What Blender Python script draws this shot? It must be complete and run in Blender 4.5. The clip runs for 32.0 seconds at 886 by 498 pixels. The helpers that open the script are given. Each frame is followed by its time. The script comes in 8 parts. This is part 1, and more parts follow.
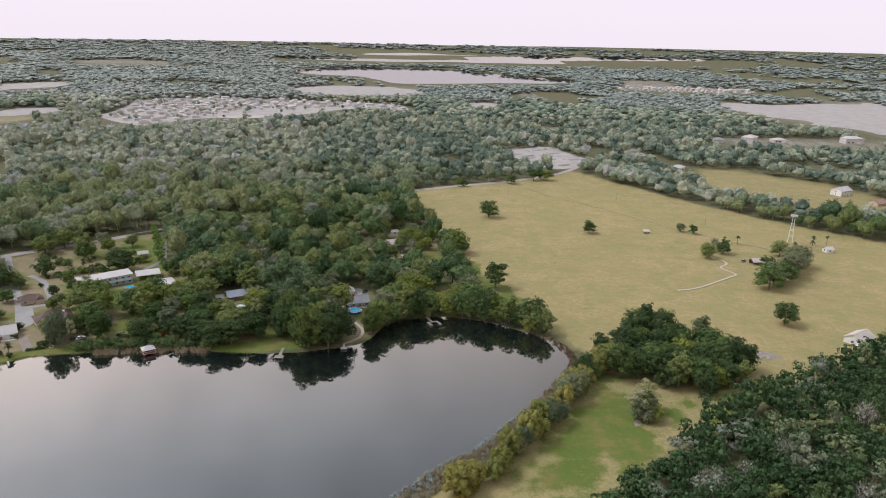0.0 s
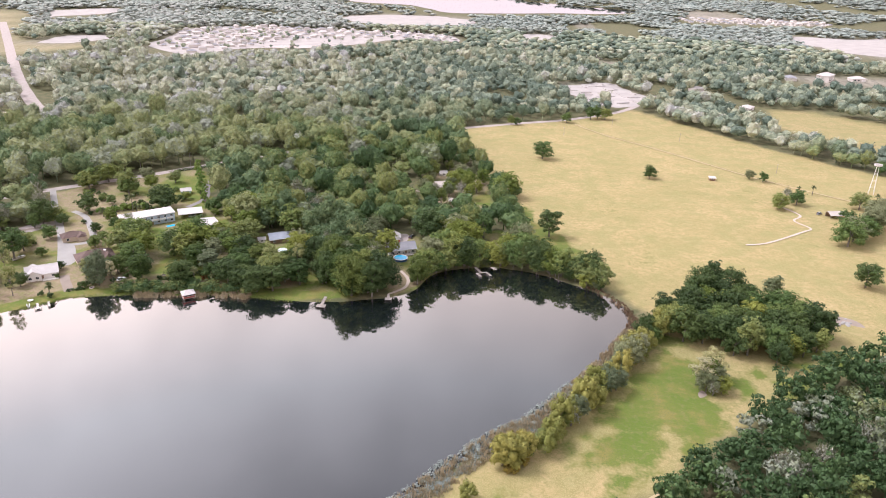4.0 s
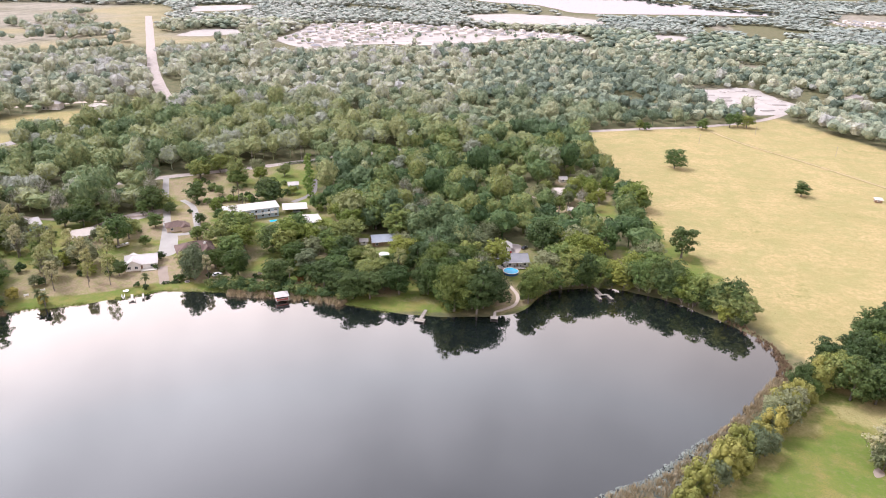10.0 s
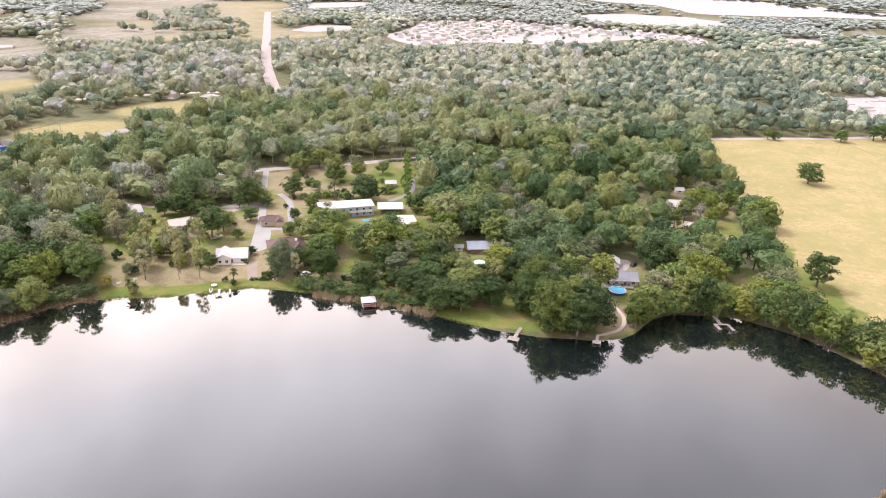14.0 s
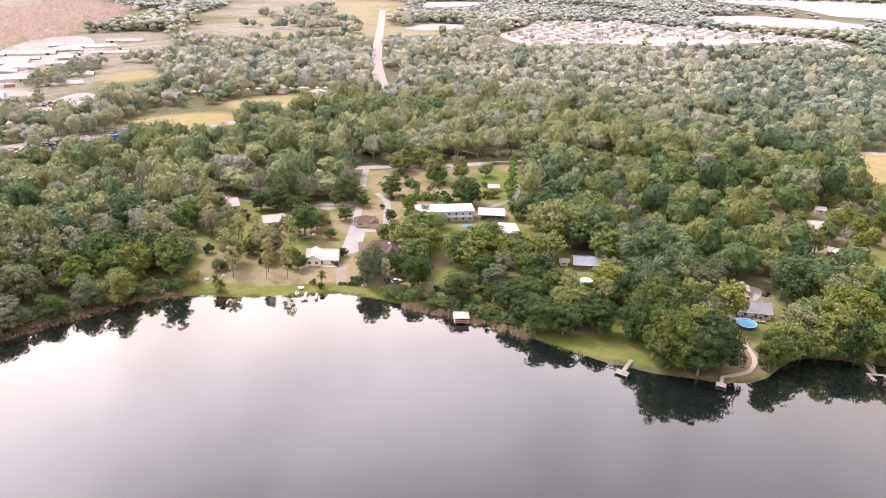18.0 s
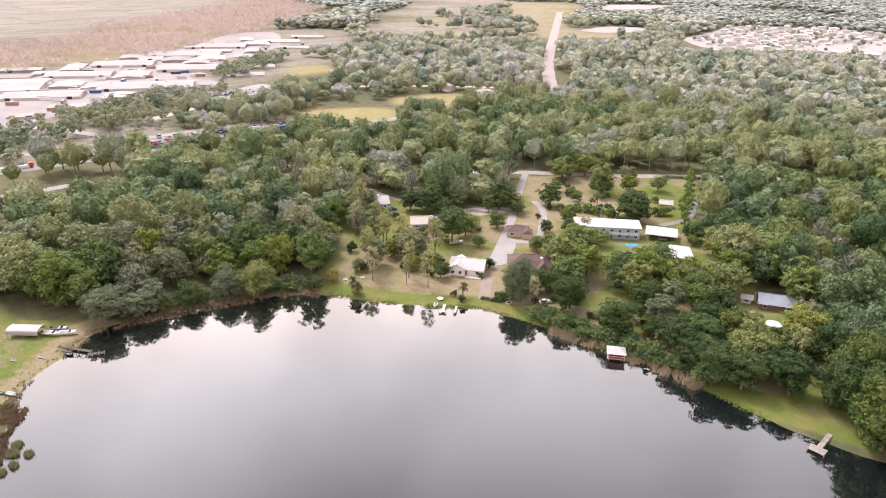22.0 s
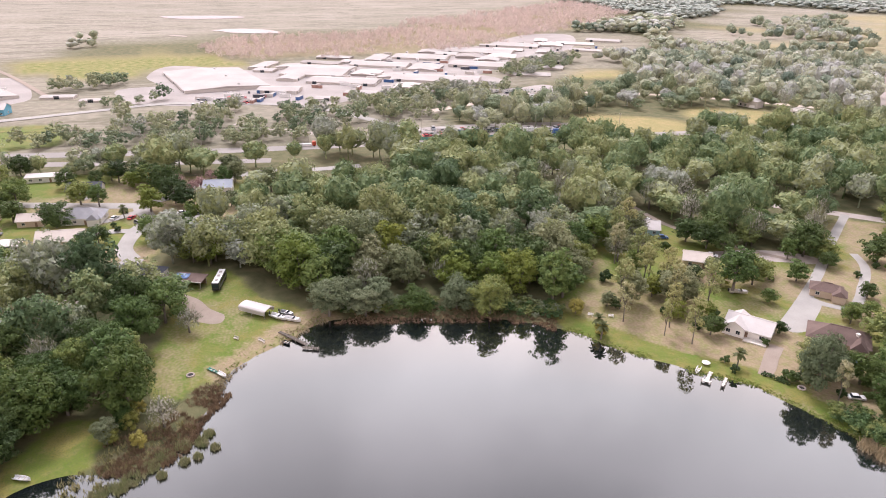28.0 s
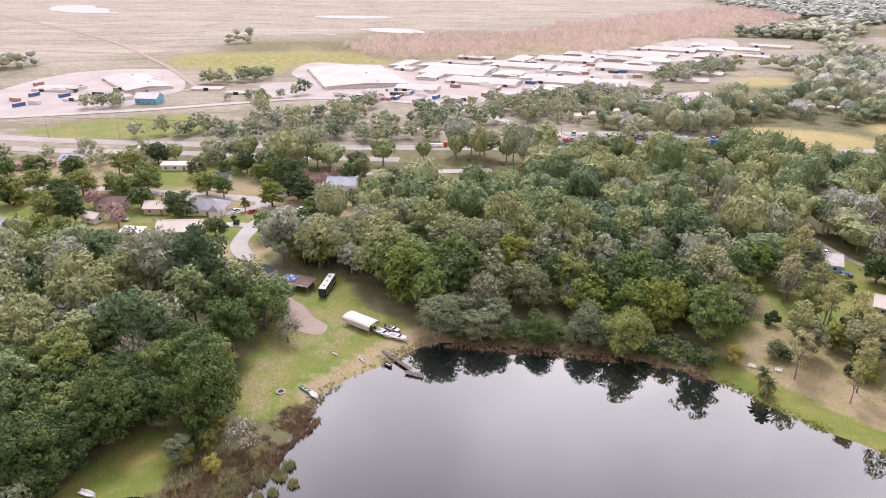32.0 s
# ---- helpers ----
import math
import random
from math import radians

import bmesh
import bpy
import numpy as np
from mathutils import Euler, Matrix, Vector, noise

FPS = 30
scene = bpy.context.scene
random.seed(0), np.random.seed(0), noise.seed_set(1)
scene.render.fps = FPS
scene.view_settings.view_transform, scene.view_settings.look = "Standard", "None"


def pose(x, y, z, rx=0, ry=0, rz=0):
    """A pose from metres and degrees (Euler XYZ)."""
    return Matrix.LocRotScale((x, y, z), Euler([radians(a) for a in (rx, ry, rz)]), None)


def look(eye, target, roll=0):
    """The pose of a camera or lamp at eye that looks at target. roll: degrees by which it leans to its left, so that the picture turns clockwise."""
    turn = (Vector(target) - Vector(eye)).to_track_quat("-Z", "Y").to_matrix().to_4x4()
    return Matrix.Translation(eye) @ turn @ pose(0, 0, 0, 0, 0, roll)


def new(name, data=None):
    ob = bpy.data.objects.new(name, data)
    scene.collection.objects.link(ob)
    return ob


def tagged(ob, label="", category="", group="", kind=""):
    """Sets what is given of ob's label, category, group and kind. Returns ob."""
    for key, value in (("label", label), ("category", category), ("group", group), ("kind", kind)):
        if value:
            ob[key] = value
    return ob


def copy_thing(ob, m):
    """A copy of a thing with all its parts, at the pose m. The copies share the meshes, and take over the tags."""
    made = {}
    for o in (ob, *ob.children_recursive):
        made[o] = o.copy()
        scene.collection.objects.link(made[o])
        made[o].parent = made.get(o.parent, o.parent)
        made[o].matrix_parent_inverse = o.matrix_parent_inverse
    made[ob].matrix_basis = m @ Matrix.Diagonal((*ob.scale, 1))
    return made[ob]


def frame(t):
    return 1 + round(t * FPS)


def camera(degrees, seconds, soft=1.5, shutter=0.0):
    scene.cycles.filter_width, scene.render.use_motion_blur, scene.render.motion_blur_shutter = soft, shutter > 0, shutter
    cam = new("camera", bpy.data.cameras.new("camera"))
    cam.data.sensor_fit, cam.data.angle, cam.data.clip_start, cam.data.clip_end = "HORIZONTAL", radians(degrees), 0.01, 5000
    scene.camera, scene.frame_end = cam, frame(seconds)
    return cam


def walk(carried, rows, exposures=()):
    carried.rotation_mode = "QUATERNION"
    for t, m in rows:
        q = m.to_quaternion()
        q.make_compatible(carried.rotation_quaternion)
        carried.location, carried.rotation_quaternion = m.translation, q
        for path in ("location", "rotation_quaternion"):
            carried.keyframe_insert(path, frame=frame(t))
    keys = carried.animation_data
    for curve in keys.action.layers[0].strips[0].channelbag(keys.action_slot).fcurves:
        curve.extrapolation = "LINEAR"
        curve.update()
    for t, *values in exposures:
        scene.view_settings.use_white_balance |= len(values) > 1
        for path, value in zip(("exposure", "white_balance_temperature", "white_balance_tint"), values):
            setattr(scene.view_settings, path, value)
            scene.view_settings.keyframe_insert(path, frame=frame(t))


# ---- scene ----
cam = camera(64.8, 32.0, soft=1.0)
PATH = [
    (0, (0.01, 0.00, 150.01), (-0.04, 191.00, 90.68), 1.71),
    (0.5, (-0.35, 2.71, 149.95), (-0.14, 191.84, 84.93), 1.80),
    (1, (-0.81, 5.70, 149.94), (-0.18, 192.00, 77.19), 1.83),
    (1.5, (-1.30, 8.49, 150.03), (-0.49, 193.00, 72.84), 1.88),
    (2, (-1.68, 11.20, 150.14), (-0.83, 195.70, 72.94), 1.88),
    (2.5, (-2.04, 14.10, 150.12), (-3.39, 198.57, 72.87), 1.88),
    (3, (-2.34, 16.77, 149.97), (-8.25, 201.11, 72.61), 1.92),
    (3.5, (-2.58, 19.62, 149.64), (-12.41, 203.79, 72.29), 1.91),
    (5.5, (-4.07, 31.18, 147.00), (-20.70, 214.95, 69.84), 1.97),
    (6, (-4.40, 33.86, 146.25), (-22.98, 217.42, 69.04), 1.90),
    (6.5, (-5.03, 36.46, 145.39), (-25.55, 219.79, 68.14), 1.87),
    (7, (-5.63, 39.34, 144.53), (-28.06, 222.44, 67.24), 1.93),
    (8, (-6.62, 45.04, 142.82), (-35.51, 227.16, 65.38), 1.91),
    (9, (-7.56, 50.76, 141.27), (-43.79, 231.49, 63.65), 1.85),
    (10, (-8.49, 56.10, 139.97), (-51.70, 235.20, 62.16), 1.81),
    (11, (-9.69, 61.72, 138.75), (-59.79, 238.92, 60.70), 1.75),
    (12, (-10.97, 66.93, 137.42), (-67.95, 241.96, 59.20), 1.69),
    (13, (-12.79, 72.52, 135.97), (-76.28, 245.20, 57.54), 1.71),
    (14, (-15.03, 78.26, 134.48), (-84.82, 248.43, 55.92), 1.77),
    (14.5, (-16.29, 81.20, 133.71), (-89.15, 250.05, 55.10), 1.76),
    (16.5, (-21.29, 92.33, 130.82), (-106.70, 255.08, 51.96), 1.68),
    (17, (-22.75, 95.34, 129.92), (-111.39, 256.34, 51.03), 1.65),
    (18, (-25.89, 101.47, 127.90), (-121.32, 258.52, 48.98), 1.53),
    (19, (-29.27, 107.48, 125.95), (-132.22, 259.70, 47.04), 1.49),
    (19.5, (-30.89, 110.67, 124.98), (-138.25, 259.84, 46.10), 1.42),
    (20, (-32.72, 113.81, 124.04), (-144.52, 259.68, 45.16), 1.29),
    (20.5, (-34.61, 116.95, 123.10), (-151.24, 259.03, 44.28), 1.22),
    (21, (-36.83, 119.85, 122.05), (-158.22, 257.86, 43.21), 1.11),
    (21.5, (-38.92, 122.78, 121.13), (-164.94, 256.59, 42.30), 1.06),
    (22, (-40.97, 125.05, 120.15), (-171.41, 254.56, 41.33), 1.07),
    (22.5, (-43.05, 127.58, 119.21), (-177.74, 252.69, 40.44), 1.10),
    (23, (-45.50, 130.25, 118.31), (-184.32, 250.76, 39.52), 1.06),
    (23.5, (-47.83, 132.94, 117.35), (-190.65, 248.67, 38.57), 1.07),
    (24, (-50.14, 135.35, 116.45), (-196.76, 246.29, 37.73), 1.06),
    (24.5, (-52.65, 137.44, 115.60), (-202.75, 243.73, 37.03), 1.12),
    (25, (-55.05, 139.90, 114.75), (-208.67, 241.14, 36.31), 1.11),
    (25.5, (-57.45, 141.78, 113.98), (-214.37, 238.03, 35.81), 1.30),
    (27.5, (-68.20, 150.13, 110.68), (-237.11, 223.27, 32.46), 1.11),
    (28, (-71.01, 151.69, 109.83), (-242.33, 218.97, 31.58), 1.04),
    (28.5, (-74.26, 152.94, 108.75), (-247.78, 214.55, 30.66), 1.03),
    (29, (-77.68, 154.21, 107.62), (-253.10, 210.27, 29.61), 0.99),
    (29.5, (-81.04, 155.90, 106.56), (-258.35, 205.68, 28.58), 0.86),
    (30, (-84.35, 157.41, 105.58), (-263.35, 200.87, 27.67), 0.79),
    (30.5, (-87.67, 158.62, 104.67), (-268.07, 195.94, 26.81), 0.76),
    (31, (-90.87, 159.75, 103.77), (-272.38, 191.37, 25.96), 0.71),
    (31.5, (-94.11, 160.84, 102.88), (-275.81, 191.59, 25.16), 0.73),
    (32, (-97.37, 161.71, 101.93), (-279.05, 193.02, 24.39), 0.71),
]
walk(cam, [(t, look(eye, target, roll)) for t, eye, target, roll in PATH], exposures=[(0.0, -0.50, 5750, 13), (0.6, -0.40, 5850, 16), (1.6, 0.17, 6080, 25), (3.0, 0.38, 5980, 22), (6.0, 0.45, 5900, 21), (13.0, 0.61, 6020, 21), (18.0, 0.67, 6300, 27), (20.5, 0.61, 6250, 24), (23.0, 0.48, 6150, 23), (28.0, 0.44, 6120, 23), (32.0, 0.49, 6080, 25)])

# ---- sky, sun ----
SUN_AZ, SUN_EL = radians(84), radians(54)      # anticlockwise from +y, above the horizon
world = bpy.data.worlds.new("sky")
scene.world = world
world.use_nodes = True
wn, wl = world.node_tree.nodes, world.node_tree.links
wn.clear()
sky = wn.new("ShaderNodeTexSky")
sky.sky_type, sky.sun_disc, sky.sun_elevation, sky.sun_rotation = "NISHITA", False, SUN_EL, -SUN_AZ
coord = wn.new("ShaderNodeTexCoord")
sep = wn.new("ShaderNodeSeparateXYZ")
wl.new(coord.outputs["Generated"], sep.inputs[0])
ramp = wn.new("ShaderNodeValToRGB")             # high overcast, from the horizon to the zenith
ramp.color_ramp.elements[0].position, ramp.color_ramp.elements[0].color = 0.0, (1.48, 1.27, 1.23, 1)
ramp.color_ramp.elements[1].position, ramp.color_ramp.elements[1].color = 1.0, (2.15, 2.08, 2.05, 1)
for at_z, tone in ((0.07, (1.50, 1.27, 1.23)), (0.22, (2.45, 1.92, 1.53)), (0.36, (2.38, 1.92, 1.54)), (0.55, (1.62, 1.62, 1.54)), (0.75, (1.65, 1.62, 1.60))):
    ramp.color_ramp.elements.new(at_z).color = (*tone, 1)
wl.new(sep.outputs["Z"], ramp.inputs[0])
cloud = wn.new("ShaderNodeTexNoise")
cloud.inputs["Scale"].default_value, cloud.inputs["Detail"].default_value = 3.2, 6
wl.new(coord.outputs["Generated"], cloud.inputs["Vector"])


def span(value, a, b, c, d):
    n = wn.new("ShaderNodeMapRange")
    n.interpolation_type = "SMOOTHSTEP"
    for k, v in zip(("From Min", "From Max", "To Min", "To Max"), (a, b, c, d)):
        n.inputs[k].default_value = v
    wl.new(value, n.inputs["Value"])
    return n.outputs[0]


def times(a, b):
    n = wn.new("ShaderNodeMath")
    n.operation = "MULTIPLY"
    wl.new(a, n.inputs[0])
    wl.new(b, n.inputs[1])
    return n.outputs[0]


patchy = span(cloud.outputs["Fac"], 0.34, 0.62, 0.84, 1.08)
west = span(sep.outputs["X"], -0.75, 0.35, 1.16, 0.44)     # the veiled sun brightens the clouds of the western half
low = span(sep.outputs["Z"], 0.08, 0.42, 1.0, 0.0)         # near the horizon the haze is bright all round
even = wn.new("ShaderNodeMix")
wl.new(low, even.inputs[0])
wl.new(times(patchy, west), even.inputs[2])
even.inputs[3].default_value = 1.0
cc = wn.new("ShaderNodeVectorMath"); cc.operation = "SCALE"
wl.new(ramp.outputs[0], cc.inputs[0]); wl.new(even.outputs[0], cc.inputs["Scale"])
b1 = wn.new("ShaderNodeBackground"); b1.inputs["Strength"].default_value = 0.10
b2 = wn.new("ShaderNodeBackground"); b2.inputs["Strength"].default_value = 1.0
wl.new(sky.outputs[0], b1.inputs[0]); wl.new(cc.outputs[0], b2.inputs[0])
mx = wn.new("ShaderNodeMixShader"); mx.inputs[0].default_value = 0.90
wl.new(b1.outputs[0], mx.inputs[1]); wl.new(b2.outputs[0], mx.inputs[2])
wo = wn.new("ShaderNodeOutputWorld")
wl.new(mx.outputs[0], wo.inputs[0])
sun = new("sun", bpy.data.lights.new("sun", "SUN"))
sun.data.energy, sun.data.angle, sun.data.color = 2.3, radians(14), (1.0, 0.94, 0.86)
sun.matrix_world = look((-math.sin(SUN_AZ) * math.cos(SUN_EL) * 300, math.cos(SUN_AZ) * math.cos(SUN_EL) * 300, math.sin(SUN_EL) * 300), (0, 0, 0))

# ---- materials ----


class Mat:
    """A principled material with a few short helpers for its nodes."""

    def __init__(self, name, colour, rough=0.8, metal=0.0):
        self.m = bpy.data.materials.new(name)
        self.m.use_nodes = True
        self.n, self.l = self.m.node_tree.nodes, self.m.node_tree.links
        self.b = self.n["Principled BSDF"]
        self.b.inputs["Base Color"].default_value = (*colour, 1)
        self.b.inputs["Roughness"].default_value, self.b.inputs["Metallic"].default_value = rough, metal
        self.b.inputs["Specular IOR Level"].default_value = 0.3

    def node(self, kind, **values):
        n = self.n.new(kind)
        for k, v in values.items():
            n.inputs[k.replace("_", " ")].default_value = v
        return n

    def place(self):
        return self.n.new("ShaderNodeNewGeometry").outputs["Position"]

    def noise(self, size, detail=4, vector=None):
        n = self.node("ShaderNodeTexNoise", Scale=1 / size, Detail=detail)
        self.l.new(vector or self.place(), n.inputs["Vector"])
        return n.outputs["Fac"]

    def range(self, value, a, b, c, d):
        n = self.node("ShaderNodeMapRange", From_Min=a, From_Max=b, To_Min=c, To_Max=d)
        self.l.new(value, n.inputs["Value"])
        return n.outputs[0]

    def mix(self, fac, a, b, blend="MIX"):
        n = self.n.new("ShaderNodeMix")
        n.data_type, n.blend_type = "RGBA", blend
        for s, v in ((n.inputs[0], fac), (n.inputs[6], a), (n.inputs[7], b)):
            if isinstance(v, tuple):
                s.default_value = (*v, 1)
            elif isinstance(v, float):
                s.default_value = v
            else:
                self.l.new(v, s)
        return n.outputs[2]

    def math(self, op, a, b):
        n = self.n.new("ShaderNodeMath")
        n.operation = op
        for s, v in zip(n.inputs, (a, b)):
            if isinstance(v, float):
                s.default_value = v
            else:
                self.l.new(v, s)
        return n.outputs[0]

    def base(self, out):
        self.l.new(out, self.b.inputs["Base Color"])
        return self

    def bump(self, value, strength=0.4, distance=0.05):
        n = self.node("ShaderNodeBump", Strength=strength, Distance=distance)
        self.l.new(value, n.inputs["Height"])
        self.l.new(n.outputs[0], self.b.inputs["Normal"])
        return self


def worn(name, a, b, size=1.5, rough=0.8, metal=0.0, bump=0.2):
    """Two tones of one surface, mixed by stains and by fine grain."""
    k = Mat(name, a, rough, metal)
    coarse = k.range(k.noise(size * 4, 5), 0.35, 0.65, 0, 1)
    fine = k.range(k.noise(size * 0.3, 3), 0.3, 0.7, 0, 1)
    k.base(k.mix(k.math("ADD", k.math("MULTIPLY", coarse, 0.65), k.math("MULTIPLY", fine, 0.35)), a, b))
    if bump:
        k.bump(k.noise(size * 0.15, 3), bump)
    return k.m


def leafy(name, tones, attribute=True, spread=1.0):
    """Foliage: the tone goes by tree, by clump and by leaf; leaves let some light through."""
    k = Mat(name, tones[0], 0.65)
    if attribute:
        a = k.n.new("ShaderNodeAttribute")
        a.attribute_name = "tint"
        tree = a.outputs["Fac"]
    else:
        tree = k.n.new("ShaderNodeObjectInfo").outputs["Random"]
    geo = k.n.new("ShaderNodeNewGeometry")
    r = k.n.new("ShaderNodeValToRGB")
    els = r.color_ramp.elements
    els[0].position, els[0].color = 0.0, (*tones[0], 1)
    els[1].position, els[1].color = 1.0, (*tones[-1], 1)
    for i, c in enumerate(tones[1:-1], 1):
        els.new(i / (len(tones) - 1)).color = (*c, 1)
    clump = k.range(k.noise(2.2, 3), 0.3, 0.7, -0.16 * spread, 0.16 * spread)
    k.l.new(k.math("ADD", tree, clump), r.inputs[0])
    leaf = k.range(geo.outputs["Random Per Island"], 0, 1, 0.80, 1.18)
    tone = k.n.new("ShaderNodeVectorMath")
    tone.operation = "SCALE"
    k.l.new(r.outputs[0], tone.inputs[0])
    k.l.new(leaf, tone.inputs["Scale"])
    k.base(tone.outputs[0])
    k.b.inputs["Specular IOR Level"].default_value = 0.25
    tr = k.n.new("ShaderNodeBsdfTranslucent")
    k.l.new(tone.outputs[0], tr.inputs[0])
    ms = k.n.new("ShaderNodeMixShader")
    ms.inputs[0].default_value = 0.16
    out = k.n["Material Output"]
    k.l.new(k.b.outputs[0], ms.inputs[1])
    k.l.new(tr.outputs[0], ms.inputs[2])
    k.l.new(ms.outputs[0], out.inputs[0])
    return k.m


GREENS = [(0.058, 0.105, 0.037), (0.091, 0.151, 0.051), (0.148, 0.204, 0.070), (0.235, 0.261, 0.085), (0.207, 0.248, 0.134), (0.281, 0.309, 0.243)]
# haze put into the colour: foliage paled and blued for distant trees
HAZED = [(0.123, 0.171, 0.131), (0.195, 0.246, 0.179), (0.298, 0.343, 0.241), (0.407, 0.418, 0.288), (0.394, 0.413, 0.363), (0.463, 0.464, 0.469)]
MAT = {}
# nearer woods take in a little of the haze tones
WOODS = [tuple(0.84 * a + 0.19 * b for a, b in zip(g, p)) for g, p in zip(GREENS, HAZED)]
MAT["leaf"] = leafy("oak_foliage", [(0.063, 0.112, 0.031), (0.099, 0.159, 0.044), (0.152, 0.205, 0.056), (0.216, 0.244, 0.064), (0.159, 0.202, 0.068)], False)
MAT["leaf_wood"] = leafy("slight_haze_foliage", WOODS, True)
# half haze tones for the middle distance, full ones for the north
MAT["leaf_between"] = leafy("half_haze_foliage", [tuple(0.5 * a + 0.5 * b for a, b in zip(g, p)) for g, p in zip(WOODS, HAZED)], True)
MAT["leaf_mid"] = leafy("haze_paled_foliage", HAZED, True)
MAT["leaf_far"] = leafy("woodland_foliage", [(0.045, 0.087, 0.031), (0.072, 0.126, 0.042), (0.123, 0.174, 0.057), (0.201, 0.227, 0.068), (0.170, 0.210, 0.105), (0.244, 0.270, 0.204)], True)
# farthest trees, paled and greyed more to stand for haze
MAT["leaf_haze"] = leafy("far_haze_foliage", [(0.262, 0.309, 0.277), (0.306, 0.348, 0.304), (0.354, 0.383, 0.335), (0.407, 0.420, 0.381)], True)
MAT["leaf_olive"] = leafy("willow_foliage", [(0.185, 0.205, 0.050), (0.26, 0.255, 0.065), (0.33, 0.295, 0.075)], False)
MAT["leaf_sun"] = leafy("olive_oak_foliage", [(0.110, 0.164, 0.031), (0.162, 0.206, 0.039), (0.224, 0.249, 0.049)], False)
# oak foliage darkened to stand for the shade of the western wood
MAT["leaf_shade"] = leafy("shade_darkened_foliage", [(0.034, 0.068, 0.016), (0.056, 0.097, 0.022), (0.108, 0.142, 0.030)], False)
MAT["leaf_dark"] = leafy("dark_foliage", [(0.038, 0.067, 0.021), (0.057, 0.094, 0.028), (0.083, 0.123, 0.034)], False)
MAT["leaf_yellow"] = leafy("yellowing_foliage", [(0.215, 0.175, 0.032), (0.27, 0.20, 0.040)], False)
MAT["leaf_rust"] = leafy("rusty_foliage", [(0.20, 0.08, 0.03), (0.26, 0.11, 0.04)], False)
MAT["leaf_bright"] = leafy("bright_green_foliage", [(0.11, 0.19, 0.035), (0.15, 0.23, 0.045), (0.20, 0.26, 0.06)], False)
MAT["moss"] = leafy("grey_moss", [(0.133, 0.163, 0.078), (0.187, 0.210, 0.106), (0.246, 0.257, 0.143)], False)
# grey moss darkened in the same way, shade put into its colour
MAT["moss_shade"] = leafy("shade_darkened_moss", [(0.111, 0.148, 0.077), (0.162, 0.194, 0.106), (0.226, 0.249, 0.146)], False)
MAT["moss_pale"] = leafy("pale_moss", [(0.25, 0.26, 0.195), (0.32, 0.32, 0.255), (0.39, 0.375, 0.32)], False)
MAT["pinkbare"] = leafy("bare_twigs", [(0.519, 0.427, 0.399), (0.657, 0.547, 0.511)], True)
MAT["leaf_soft"] = leafy("feathery_foliage", [(0.187, 0.220, 0.089), (0.253, 0.275, 0.109), (0.319, 0.308, 0.129), (0.330, 0.319, 0.198)], False)
MAT["pinktwig"] = leafy("pink_twigs", [(0.36, 0.22, 0.21), (0.40, 0.27, 0.25)], False)
MAT["palm"] = leafy("palm_fronds", [(0.07, 0.09, 0.03), (0.12, 0.13, 0.05)], False)
MAT["reed"] = leafy("reeds", [(0.29, 0.235, 0.140), (0.38, 0.31, 0.195), (0.34, 0.325, 0.245)], True)
MAT["reed_dark"] = leafy("brown_reeds", [(0.149, 0.103, 0.065), (0.230, 0.158, 0.101), (0.324, 0.248, 0.149)], True)
MAT["reed_green"] = leafy("pale_green_reeds", [(0.20, 0.23, 0.10), (0.29, 0.30, 0.15), (0.34, 0.32, 0.20)], True)
MAT["shore_grass"] = leafy("shore_grass", [(0.14, 0.22, 0.04), (0.22, 0.28, 0.06), (0.28, 0.27, 0.10)], True)
MAT["lily"] = leafy("water_plants", [(0.16, 0.19, 0.17), (0.24, 0.27, 0.24)], True)
MAT["tuft"] = leafy("grass_tufts", [(0.20, 0.20, 0.08), (0.29, 0.26, 0.12)], True)
MAT["bark"] = worn("bark", (0.10, 0.085, 0.07), (0.20, 0.18, 0.16), 0.5)

MAT["roof_white"] = worn("white_metal_roof", (0.54, 0.51, 0.495), (0.45, 0.42, 0.405), 1.2, 0.45)
MAT["roof_grey"] = worn("grey_shingles", (0.22, 0.22, 0.24), (0.30, 0.30, 0.31), 1.0, 0.85)
MAT["roof_dark"] = worn("dark_shingles", (0.05, 0.055, 0.075), (0.08, 0.085, 0.10), 1.0, 0.8)
MAT["roof_brown"] = worn("brown_shingles", (0.10, 0.068, 0.058), (0.16, 0.112, 0.098), 1.0, 0.85)
MAT["roof_red"] = worn("rusty_red_roof", (0.30, 0.17, 0.14), (0.38, 0.24, 0.20), 1.5, 0.8)
MAT["roof_tan"] = worn("pale_tan_shingles", (0.48, 0.42, 0.37), (0.58, 0.52, 0.47), 1.0, 0.85)
MAT["roof_blue"] = worn("blue_grey_shingles", (0.26, 0.29, 0.34), (0.34, 0.37, 0.42), 1.0, 0.8)
MAT["wall_white"] = worn("white_siding", (0.80, 0.78, 0.75), (0.68, 0.66, 0.63), 1.0, 0.6)
MAT["wall_blue"] = worn("pale_blue_siding", (0.38, 0.47, 0.55), (0.45, 0.54, 0.61), 1.0, 0.6)
MAT["wall_azure"] = worn("bright_blue_metal_siding", (0.10, 0.33, 0.47), (0.15, 0.40, 0.53), 1.0, 0.5)
MAT["wall_tan"] = worn("tan_stucco", (0.50, 0.40, 0.31), (0.58, 0.48, 0.38), 1.0, 0.8)
MAT["wall_red"] = worn("red_boards", (0.34, 0.09, 0.07), (0.24, 0.07, 0.06), 0.6, 0.8)
MAT["wall_teal"] = worn("teal_siding", (0.30, 0.46, 0.50), (0.38, 0.54, 0.58), 1.0, 0.7)
